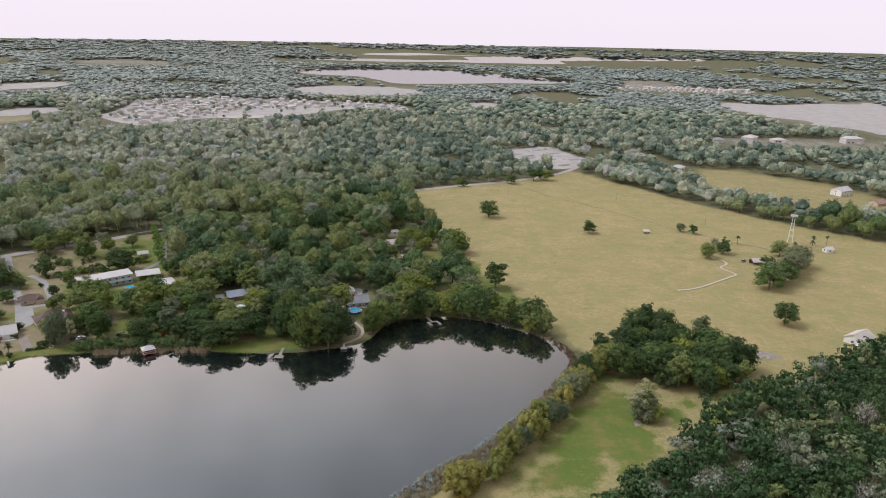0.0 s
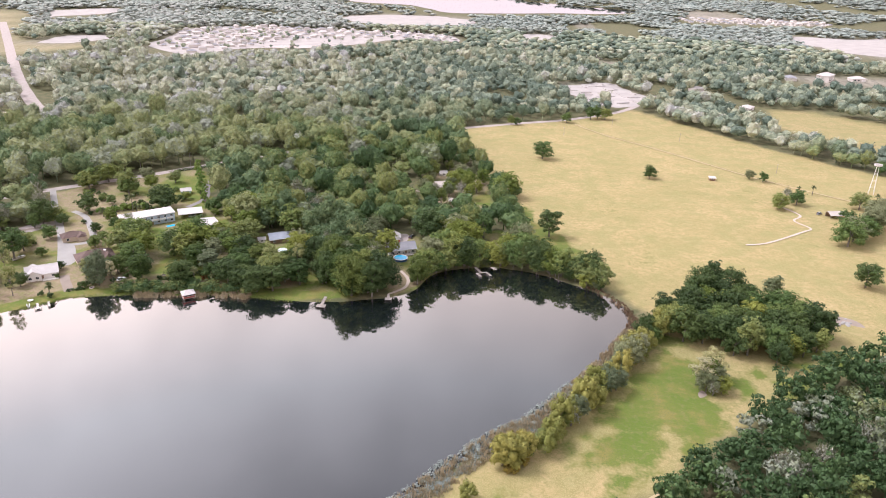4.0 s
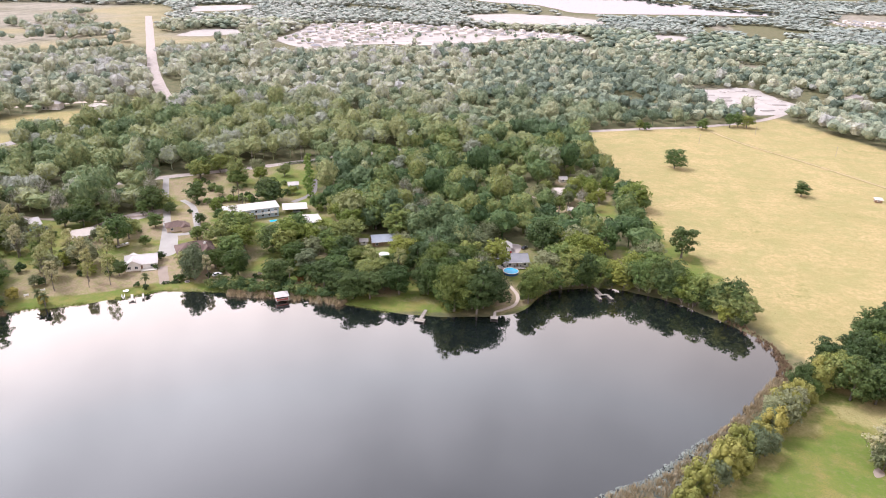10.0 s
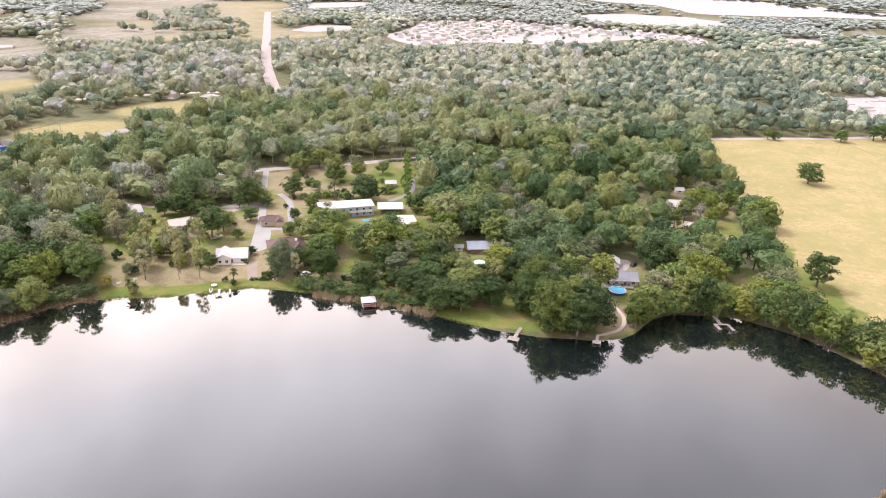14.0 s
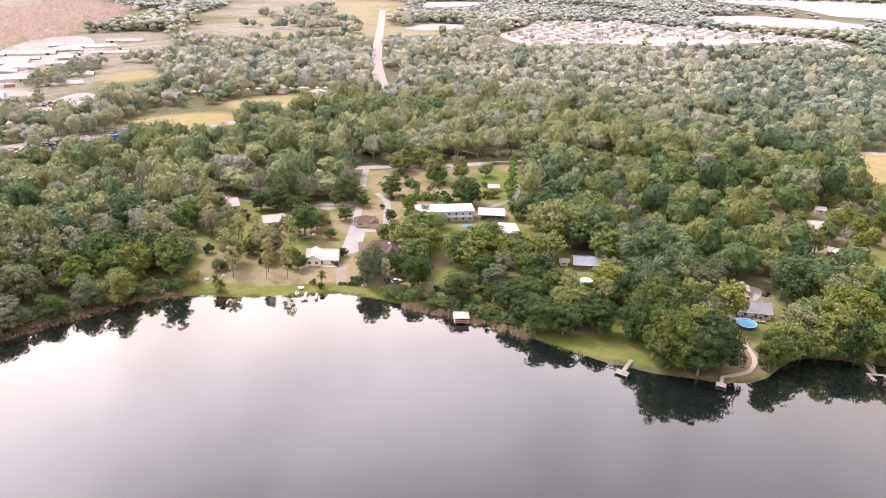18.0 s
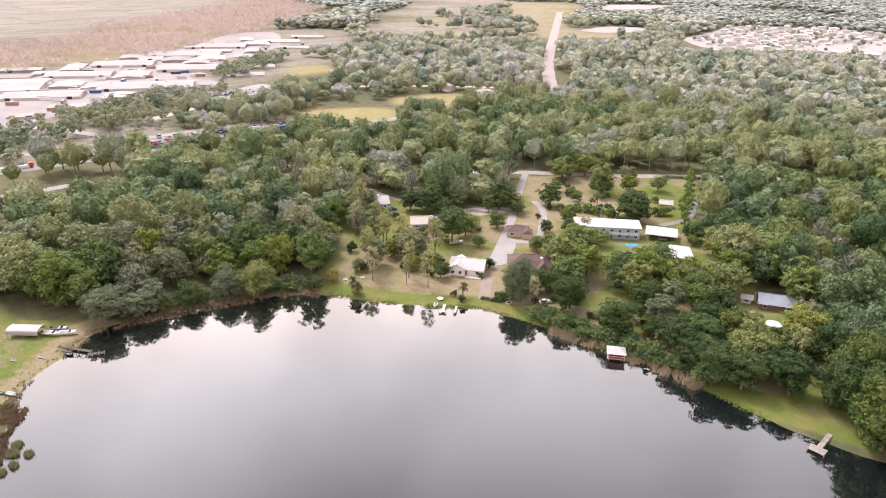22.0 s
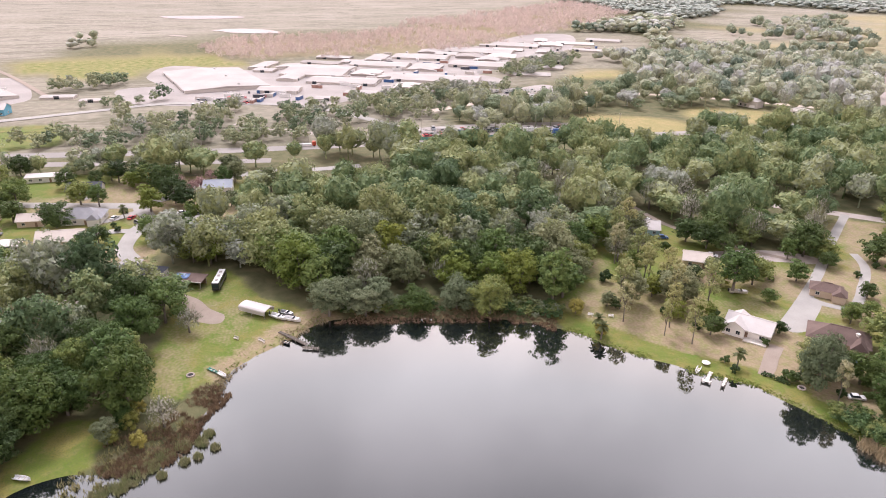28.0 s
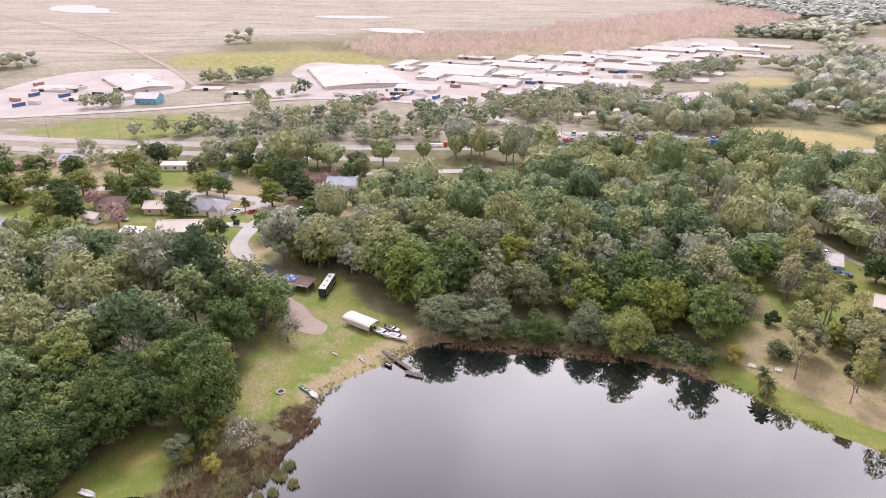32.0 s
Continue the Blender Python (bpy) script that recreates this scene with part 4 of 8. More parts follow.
# ---- plan: buildings.  kind, x, y, turn, length, width, wall height, roof shape, roof, wall, label ----
HOUSES = [
    ("house", -217, 314.5, 33, 13.5, 9.5, 3.0, "gable", "roof_white", "wall_white", "white lakeside house with a white metal roof"),
    ("house", -202, 335, 40, 17, 11, 3.2, "hip", "roof_brown", "wall_tan", "brown-roofed lakeside house with a chimney"),
    ("garage", -229, 360, 40, 10, 7, 2.8, "hip", "roof_brown", "wall_tan", "small brown-roofed garage beside the lane"),
    ("long_house", -201, 390, 40, 29, 9, 5.6, "flat", "roof_white", "wall_blue", "long two-storey pale blue house with a white roof"),
    ("carport", -182, 406, 28, 13, 8.5, 2.8, "flat", "roof_white", "wall_tan", "open carport with a white flat roof"),
    ("cottage", -164, 390.5, 127, 13, 8, 2.8, "flat", "roof_white", "wall_brown", "low cottage with a white roof and a porch"),
    ("house", -118, 376, 30, 12, 8, 2.8, "gable", "roof_blue", "wall_brown", "grey-roofed house among the trees"),
    ("shed", -127, 372, 20, 3.5, 3, 2.2, "gable", "roof_white", "wall_white", "small white garden shed"),
    ("house", -49.5, 371, 22, 15, 9, 2.9, "gable", "roof_grey", "wall_white", "white house with a grey roof beside a pool"),
    ("garage", -55, 387.5, 100, 6, 5, 2.6, "gable", "roof_white", "wall_white", "small white garage at a gravel yard"),
    ("house", -266, 334, 52, 10, 8, 3.0, "gable", "roof_tan", "wall_tan", "tan house with a pale roof among trees"),
    ("house", -302, 335, 60, 13, 9, 3.0, "gable", "roof_white", "wall_teal", "weathered teal house under bare trees"),
    ("shed", -202, 446, 30, 6, 4.5, 2.6, "gable", "roof_white", "wall_teal", "pale green shed by a curved drive"),
    ("house", -316, 300, 60, 11, 8, 3.0, "gable", "roof_tan", "wall_tan", "house hidden in the woods"),
    ("house", -352, 330, 50, 12, 8, 3.0, "gable", "roof_tan", "wall_red", "rusty house by the main road"),
    ("house", -38, 486, 20, 13, 9, 2.8, "gable", "roof_tan", "wall_white", "pale homestead house in a clearing"),
    ("shed", -38, 518, 20, 5, 4, 2.4, "gable", "roof_white", "wall_white", "small white shed in a clearing"),
    ("shed", -28, 522, 50, 5, 4, 2.4, "gable", "roof_white", "wall_tan", "small shed in a clearing"),
    ("shed", -16, 498, 10, 7, 4, 2.4, "gable", "roof_tan", "wall_white", "tan shed at the edge of the pasture"),
    ("shed", -26, 456, 0, 6, 4, 2.4, "gable", "roof_tan", "wall_brown", "brown shed under the trees"),
    ("barn", 221, 340, 35, 14, 9, 3.2, "gable", "roof_tan", "wall_white", "pale metal barn at the wood's edge"),
    ("shed", 222, 470, 12, 10, 6, 2.6, "gable", "roof_tan", "wall_brown", "low open farm shed in the pasture"),
    ("shed", 290, 505, 10, 6, 5, 2.6, "gable", "roof_white", "wall_white", "small white shed in the pasture"),
    ("shed", 163, 542, 0, 4, 3, 2.0, "flat", "roof_white", "wall_brown", "tiny shelter in the pasture"),
    ("farmhouse", 412, 715, 30, 18, 12, 5.5, "gable", "roof_white", "wall_white", "large white farmhouse beyond the hedge"),
    ("house", 425, 672, 30, 16, 10, 3.0, "gable", "roof_red", "wall_tan", "red-roofed house beyond the hedge"),
    ("house", -430, 108, 82, 15, 10, 3.2, "gable", "roof_dark", "wall_white", "white house with a dark blue roof and dormers"),
    ("house", -391, 110, 78, 17, 11, 3.0, "hip", "roof_grey", "wall_white", "grey-roofed house with a driveway"),
    ("house", -366, 104, 84, 17, 10, 3.0, "gable", "roof_tan", "wall_tan", "long pale-roofed house among trees"),
    ("house", -321, 133, 60, 17, 10, 3.2, "hip", "roof_dark", "wall_white", "white house with a dark hipped roof"),
    ("house", -413, 168, 78, 13, 9, 4.0, "gable", "roof_blue", "wall_white", "white house with a grey metal roof"),
    ("house", -470, 15, 76, 17, 10, 3.0, "hip", "roof_red", "wall_tan", "low house with a rusty red roof"),
    ("house", -474, 33, 70, 12, 9, 3.2, "gable", "roof_blue", "wall_white", "house with a blue-grey roof"),
    ("house", -393, 90, 80, 10, 7, 3.0, "gable", "roof_tan", "wall_tan", "small tan house by the street"),
    ("shed", -401, 98, 80, 6, 4, 2.6, "gable", "roof_white", "wall_white", "white outbuilding behind a house"),
    ("house", -401, 70, 78, 12, 8, 3.0, "gable", "roof_brown", "wall_tan", "brown-roofed house behind the street trees"),
    ("shed", -385, 66, 60, 7, 5, 2.6, "gable", "roof_tan", "wall_white", "white garage with a tan roof"),
    ("carport", -365, 86, 75, 8, 5, 2.6, "flat", "roof_white", "wall_white", "white-topped carport over a parked car"),
    ("house", -380, 30, 70, 14, 9, 3.0, "gable", "roof_blue", "wall_white", "grey-blue roofed house in the trees"),
    ("long_shed", -458, 88, 84, 18, 5, 2.8, "flat", "roof_white", "wall_white", "long white-roofed shed by the highway"),
    ("shed", -497, 62, 80, 4, 4, 2.6, "gable", "roof_white", "wall_white", "white hut by the highway"),
    ("barn", -310, 150, 60, 10, 5, 2.6, "flat", "roof_brown", "wall_brown", "open brown pole barn with a blue tarp"),
    ("warehouse", -638, 36, 76, 16, 12, 4.5, "gable", "roof_white", "wall_azure", "bright blue workshop with a white roof"),
    ("house", -300, 110, 60, 14, 9, 3.0, "gable", "roof_tan", "wall_tan", "house hidden under grey oaks"),
]
CLEAR_SPOTS = [(-48, 359.5, 7), (-112, 360, 6), (-281, 169, 9), (-307, 160, 8), (-139, 300, 6)]

# ---- trees ----
_bm = bmesh.new()
bmesh.ops.create_icosphere(_bm, subdivisions=1, radius=1)
ICO_V, ICO_F = np.array([v.co[:] for v in _bm.verts]), np.array([[v.index for v in f.verts] for f in _bm.faces])
_bm.free()
ICO1 = (ICO_V, ICO_F)
_bm = bmesh.new()
bmesh.ops.create_icosphere(_bm, subdivisions=3, radius=1)
ICO3 = (np.array([v.co[:] for v in _bm.verts]), np.array([[v.index for v in f.verts] for f in _bm.faces]))
_bm.free()
_bm = bmesh.new()
bmesh.ops.create_icosphere(_bm, subdivisions=2, radius=1)
ICO2 = (np.array([v.co[:] for v in _bm.verts]), np.array([[v.index for v in f.verts] for f in _bm.faces]))
_bm.free()


def unit(n, r):
    v = r.normal(size=(n, 3))
    return v / np.linalg.norm(v, axis=1)[:, None]


def leaves(c, d, size, r, droop=0.0):
    """Small triangles at places c that face roughly along d."""
    n = len(c)
    nrm = d + 0.5 * unit(n, r)
    nrm /= np.linalg.norm(nrm, axis=1)[:, None]
    a = np.cross(nrm, unit(n, r))
    a /= np.linalg.norm(a, axis=1)[:, None] + 1e-9
    b = np.cross(nrm, a)
    s = size * r.uniform(0.6, 1.35, (n, 1))
    v = np.stack([c + a * s, c - 0.5 * a * s + 0.8 * b * s, c - 0.5 * a * s - 0.8 * b * s], 1)
    v[:, 1:, 2] -= droop * s
    return v.reshape(-1, 3), np.arange(3 * n).reshape(-1, 3)


def crown(seed, radius, low, high, lobes, n_leaf, leaf, ico=ICO1, flat=1.0, gap=0.0):
    """A crown of rounded lobes, each a dark core with many small leaf clumps round it."""
    r = np.random.default_rng(seed)
    cs, rs = [], []
    for i in range(lobes):
        u = (i + 0.5) / lobes
        z = low + (high - low) * (0.16 + 0.70 * u ** 0.8)
        reach = radius * 0.70 * math.sqrt(max(0.05, 1 - (1.55 * u - 0.62) ** 2)) * flat
        a = i * 2.4 + r.uniform(-0.5, 0.5)
        k = r.uniform(0.75, 1.15) * reach
        cs.append((math.cos(a) * k, math.sin(a) * k, z + r.uniform(-0.06, 0.06) * (high - low)))
        rs.append(radius * r.uniform(*((0.30, 0.44) if lobes > 7 else (0.36, 0.54))))
    cs, rs = np.array(cs), np.array(rs)
    vs, fs, n = [], [], 0
    for c, q in zip(cs, rs):
        v = ico[0] * q * ((0.74 if n_leaf > 100 else 0.88) - gap) * (1 + 0.22 * r.normal(size=(len(ico[0]), 1)).clip(-1.5, 1.5) * 0.6) + c
        vs.append(v); fs.append(ico[1] + n); n += len(v)
    if n_leaf:
        pick = r.choice(lobes, n_leaf * 2, p=rs**2 / (rs**2).sum())
        d = unit(n_leaf * 2, r)
        d[:, 2] = np.where(d[:, 2] < -0.35, -d[:, 2], d[:, 2])
        p = cs[pick] + d * rs[pick][:, None] * r.uniform(0.78, 1.18, (n_leaf * 2, 1))
        dist = np.linalg.norm(p[:, None] - cs[None], axis=2) / rs[None]
        dist[np.arange(len(p)), pick] = 9
        ok = np.where(dist.min(1) > 0.82)[0][:n_leaf]
        v, f = leaves(p[ok], d[ok], leaf, r)
        vs.append(v); fs.append(f + n)
    return np.concatenate(vs), np.concatenate(fs)


def billow(seed, radius, low, high, lobes, clumps, each, leaf, ico=ICO1, gap=0.0):
    """A crown of billowing boughs: lobes that carry separate clumps of leaves with shade between them."""
    r = np.random.default_rng(seed)
    tall = (high - low) * 0.5
    mid = np.array((0, 0, (high + low) * 0.5))
    d = unit(lobes, r)
    k = np.arange(lobes) + 0.5
    d[:, 2] = 1 - 1.75 * k / lobes
    ring = np.sqrt(np.maximum(0.02, 1 - d[:, 2] ** 2))
    a = k * 2.4 + r.uniform(-0.5, 0.5, lobes)
    d[:, 0], d[:, 1] = np.cos(a) * ring, np.sin(a) * ring
    cs = mid + d * np.array((radius, radius, tall)) * r.uniform(0.46, 0.88, (lobes, 1))
    rs = radius * r.uniform(0.28, 0.50, lobes)
    vs, fs, n = [], [], 0
    for c, q in zip(cs, rs):
        v = (ico[0] * (1 + 0.16 * r.normal(size=(len(ico[0]), 1)).clip(-1.5, 1.5)))[ico[1]]
        v = (v + 0.30 * r.normal(size=(len(v), 1, 3)).clip(-1, 1) * v.std()).reshape(-1, 3) + 0.10 * r.normal(size=(3 * len(v), 3))
        v = v * q * np.array((1, 1, 0.82)) * (0.66 - gap) + c
        vs.append(v); fs.append(np.arange(len(v)).reshape(-1, 3) + n); n += len(v)
    pick = r.choice(lobes, clumps * 3, p=rs**2 / (rs**2).sum())
    e = unit(clumps * 3, r)
    e[:, 2] = np.where(e[:, 2] < -0.25, -e[:, 2], e[:, 2])
    p = cs[pick] + e * rs[pick][:, None] * np.array((1, 1, 0.82)) * r.uniform(0.88, 1.06, (clumps * 3, 1))
    dist = np.linalg.norm(p[:, None] - cs[None], axis=2) / rs[None]
    dist[np.arange(len(p)), pick] = 9
    ok = np.where(dist.min(1) > 0.86)[0][:clumps]
    p, e = p[ok], e[ok]
    size = radius * 0.20 * r.uniform(0.75, 1.35, len(p))
    at = np.repeat(np.arange(len(p)), each)
    u = unit(len(at), r)
    u = u + 0.55 * e[at] + np.array((0, 0, 0.5))
    u /= np.linalg.norm(u, axis=1)[:, None]
    q = p[at] + u * size[at][:, None] * np.array((1, 1, 0.7)) * r.uniform(0.7, 1.25, (len(at), 1))
    v, f = leaves(q, u, leaf, r)
    vs.append(v); fs.append(f + n)
    return np.concatenate(vs), np.concatenate(fs)


def limb(a, b, ra, rb, sides=5):
    a, b = np.array(a, float), np.array(b, float)
    w = (b - a) / np.linalg.norm(b - a)
    u = np.cross(w, (0.3, 0.9, 0.1)); u /= np.linalg.norm(u)
    t = np.cross(w, u)
    an = np.arange(sides) / sides * 2 * math.pi
    ring = np.cos(an)[:, None] * u + np.sin(an)[:, None] * t
    v = np.concatenate([a + ring * ra, b + ring * rb])
    f = []
    for i in range(sides):
        j = (i + 1) % sides
        f += [(i, j, sides + j), (i, sides + j, sides + i)]
    return v, np.array(f)


def join(pieces):
    vs, fs, n = [], [], 0
    for v, f in pieces:
        vs.append(v); fs.append(f + n); n += len(v)
    return np.concatenate(vs), np.concatenate(fs)


def trunk_shape(seed, h, r0, limbs=4, reach=3.0):
    r = np.random.default_rng(seed)
    mid_h = h * 0.42
    out = [limb((0, 0, -0.3), (0.2, 0.1, mid_h), r0 * 1.25, r0 * 0.75, 7)]
    for i in range(limbs):
        a = i / limbs * 6.28 + r.uniform(-0.4, 0.4)
        e = (math.cos(a) * reach, math.sin(a) * reach, h * r.uniform(0.62, 0.82))
        out.append(limb((0.2, 0.1, mid_h * r.uniform(0.75, 1.0)), e, r0 * 0.5, r0 * 0.15, 5))
    return join(out)


def twigs(seed, radius, low, high, n, thick=0.05):
    """A bare crown: forked thin branches, each a slim three-sided limb."""
    r = np.random.default_rng(seed)
    out = []
    for i in range(n):
        d = unit(1, r)[0]
        d[2] = abs(d[2]) * 0.9 + 0.15
        p = np.array((0, 0, low)) + d * np.array((radius, radius, (high - low))) * r.uniform(0.35, 0.8)
        q = p + (d + 0.7 * unit(1, r)[0]) * radius * 0.38
        out.append(limb(p * np.array((0.75, 0.75, 0.9)), q, thick, thick * 0.4, 3))
    return join(out)


OAK = []        # masters: trunk mesh, crown mesh
for i in range(8):

    rad, hi = [(6.4, 13.5), (7.4, 15.0), (5.6, 15.5), (6.8, 12.5), (8.0, 14.0), (5.2, 13.0), (6.0, 16.5), (7.2, 13.5)][i]
    OAK.append((tris("trunk", *trunk_shape(i, hi * 1.27, 0.42, 4, rad * 0.5), MAT["bark"]), billow(100 + i, rad, hi * 0.04, hi * 1.22, 17, 90, 19, 0.44, ICO2)))


def tree_master(name, label, category, trunk_me, crown_vf, mat, group=""):
    base = thing(name, Matrix.Identity(4), label, category, group)
    part_me("trunk", trunk_me, base)
    part_me("crown", tris("crown", *crown_vf, mat), base)
    return base


def put(master, x, y, s=1.0, turn=None, sz=None, z=-0.05):
    turn = rng.uniform(0, 6.28) if turn is None else turn
    m = Matrix.Translation((x, y, z)) @ Matrix.Rotation(turn, 4, "Z") @ Matrix.Diagonal((s, s, (sz or s), 1))
    return copy_thing(master, m)


def drop(master):
    for o in (*master.children_recursive, master):
        bpy.data.objects.remove(o)


def clear_of(x, y, keep_belts=True):
    """Whether places are free for woodland."""
    ok = np.ones(np.shape(x), bool)
    jit = wave(x, y, 9, 21) * 2.5
    for line, grow in OPEN:
        lo, hi = line.min(0) - 30, line.max(0) + 30
        near = (x > lo[0]) & (x < hi[0]) & (y > lo[1]) & (y < hi[1])
        if near.any():
            ok[near] &= away(x[near], y[near], line)[...] + jit[near] > grow
    d = road_gap(x, y)
    return ok & (d > 3.0)


def wood_cells(x0, x1, y0, y1, s):
    xs, ys = np.meshgrid(np.arange(x0, x1, s), np.arange(y0, y1, s))
    xs = xs + (np.arange(xs.shape[0])[:, None] % 2) * s * 0.5
    x, y = xs.ravel() + rng.uniform(-0.34, 0.34, xs.size) * s, ys.ravel() + rng.uniform(-0.34, 0.34, xs.size) * s
    ok = clear_of(x, y)
    return x[ok], y[ok]


def tone_of(x, y):
    """Stands of trees share a tone, lifted in the west for haze and glare there; every tree differs a little."""
    return np.clip(0.42 - 0.15 * smooth(np.asarray(x), -190, -70) + 0.10 * smooth(-np.asarray(x), 170, 300) + 0.16 * wave(x, y, 70, 31) + 0.16 * wave(x, y, 22, 32) + rng.normal(0, 0.19, np.shape(x)), 0, 0.95)


def stand(name, shapes, x, y, scale, tall, tone, mat, label, category, z=0.0):
    """Many trees as one object."""
    vs, fs, ts, n = [], [], [], 0
    which = rng.integers(0, len(shapes), len(x))
    ang = rng.uniform(0, 6.28, len(x))
    for i, (v, f) in enumerate(shapes):
        sel = np.where(which == i)[0]
        if not len(sel):
            continue
        c, s = np.cos(ang[sel])[:, None], np.sin(ang[sel])[:, None]
        k, kz = scale[sel][:, None], tall[sel][:, None]
        vx = (v[None, :, 0] * c - v[None, :, 1] * s) * k + x[sel][:, None]
        vy = (v[None, :, 0] * s + v[None, :, 1] * c) * k + y[sel][:, None]
        vz = v[None, :, 2] * kz + (z[sel][:, None] if isinstance(z, np.ndarray) else z)
        vs.append(np.stack([vx, vy, vz], -1).reshape(-1, 3))
        fs.append((f[None] + (np.arange(len(sel)) * len(v))[:, None, None]).reshape(-1, 3) + n)
        ts.append(np.repeat(tone[sel], len(v)))
        n += len(sel) * len(v)
    me = tris(name, np.concatenate(vs), np.concatenate(fs), mat, np.concatenate(ts))
    return tagged(new(name, me), label, category, kind="stuff")


KEEP_OUT = np.array([(h[1], h[2], max(h[4], h[5]) * 0.62 + 2.5) for h in HOUSES] + CLEAR_SPOTS)


def off_houses(x, y, more=0.0):
    d = np.hypot(x[:, None] - KEEP_OUT[None, :, 0], y[:, None] - KEEP_OUT[None, :, 1]) - KEEP_OUT[None, :, 2]
    return d.min(1) > more


def dome(seed, radius, low, high, bumps, n_leaf, leaf, ico=ICO2):
    """A rounded crown seen from afar: one lumpy dome with leaf clumps on it."""
    r = np.random.default_rng(seed)
    at = unit(bumps, r)
    at[:, 2] = np.abs(at[:, 2]) * 0.9

    def swell(d):
        return 0.64 + 0.52 * np.exp(-((d[:, None] - at[None]) ** 2).sum(2) / 0.12).max(1)

    size = np.array((radius, radius, (high - low) * 0.5))
    mid = np.array((0, 0, (high + low) * 0.5))
    core = ico[0][ico[1][ico[0][ico[1]][:, :, 2].max(1) > -0.55]].reshape(-1, 3)
    core = core * swell(core)[:, None] * 0.94 + 0.025 * r.normal(size=core.shape)
    v = core * size + mid
    d = unit(n_leaf, r)
    d[:, 2] = np.where(d[:, 2] < -0.2, -d[:, 2], d[:, 2])
    lv, lf = leaves(d * size * (swell(d) * r.uniform(0.94, 1.16, n_leaf))[:, None] + mid, d, leaf, r)
    return np.concatenate([v, lv]), np.concatenate([np.arange(len(v)).reshape(-1, 3), lf + len(v)])


FINE = [join([billow(240 + i, 6.0 + 0.75 * (i % 4), 0.8, 15.5 + 1.6 * (i % 3), 14, 70, 18, 0.45, ICO2), limb((0, 0, -0.3), (0.2, 0, 6), 0.4, 0.25, 5)]) for i in range(7)]
SMALL = [billow(260 + i, 6.0 + 0.6 * (i % 3), 1.0, 12.0 + 1.6 * (i % 3), 9, 32, 12, 0.66) for i in range(6)]
MID = [join([dome(200 + i, 5.7 + 0.6 * (i % 4), 0.8, 13.6 + 1.7 * (i % 3), 16, 430, 0.50, ICO3), limb((0, 0, -0.3), (0.2, 0, 6), 0.4, 0.25, 5)]) for i in range(9)]


LOW = [dome(300 + i, 6.5 + 0.7 * (i % 3), 0.5, 13.0 + 1.6 * (i % 3), 11, 110, 0.75) for i in range(8)]
LITE = [crown(320 + i, 6.8 + 0.6 * (i % 3), 0.5, 12.5 + 1.4 * (i % 3), 4, 14, 1.7) for i in range(5)]

# near woods, tree by tree where they stand along the lake; the rest as woodland
x, y = wood_cells(-470, 420, 20, 640, 11.2)
hammock = (x > 15) & (y < 345)
x, y = x[~hammock], y[~hammock]
keep = off_houses(x, y)
x, y = x[keep], y[keep]
belt = away(x, y, LAKE)
view = (np.hypot(x + 40, y - 60) < 640) & (x < 0.66 * y + 14) & ((x > -97) | (y > 146 + 0.44 * (x + 97))) & ((y > 120) | (x < -100) | (x > 20))
x, y, belt = x[view], y[view], belt[view]
front = (belt < 42) & (y > 90)
order = np.where(front)[0]
if len(order) > 290:
    order = order[np.argsort(belt[order])][:290]
single = np.zeros(len(x), bool)
single[order] = True
KINDS = {}
for key, mat, words in (("oak", "leaf", "broad green live oak in the lakeside wood"), ("dark", "leaf_dark", "dark green oak with a dense crown"), ("olive", "leaf_sun", "yellowish-olive broadleaf tree by the lake"),
                        ("moss", "moss", "grey oak hung with moss"), ("gold", "leaf_yellow", "tree with yellowing autumn leaves"), ("lime", "leaf_bright", "bright yellow-green tree standing out of the wood")):
    KINDS[key] = [tree_master("oak_tree" if key in ("oak", "dark") else "broadleaf_tree", words, "tree", t, c, MAT[mat], "lakeside trees") for t, c in (OAK if key == "oak" else OAK[:5])]


KINDS["slim"] = [tree_master("slender_tree", "tall slender tree with feathery grey-olive foliage", "tree", tris("trunk", *trunk_shape(40 + i, 17.0 + i, 0.22, 6, 1.8), MAT["bark"]), crown(140 + i, 3.1 + 0.4 * i, 5.5 - 0.8 * i, 18.0 + i, 15, 760, 0.36, gap=0.34), MAT["leaf_soft"], "garden trees") for i in range(4)]


# oaks and mossy trees here wear the shade-darkened colours
NEAR = {key: [tree_master("oak_tree" if key in ("oak", "dark") else "broadleaf_tree", words, "tree", OAK[i][0], billow(160 + i, rad, hi * 0.03, hi * 1.20, 20, 140, 34, 0.29, ICO2), MAT[mat], "lakeside trees") for i, (rad, hi) in enumerate(((6.4, 13.5), (5.6, 14.5), (7.0, 13.0)))]
        for key, mat, words in (("oak", "leaf_shade", "broad live oak beside the western lawn"), ("dark", "leaf_dark", "dark dense oak beside the western lawn"), ("olive", "leaf", "olive-green broadleaf tree by the western lawn"), ("moss", "moss_shade", "grey mossy oak by the western lawn"))}


def plant(key, x, y, s=1.0, sz=None):
    group = NEAR[key] if key in NEAR and math.hypot(x + 97, y - 162) < 185 else KINDS[key]
    return put(group[rng.integers(len(group))], x, y, s, sz=sz)


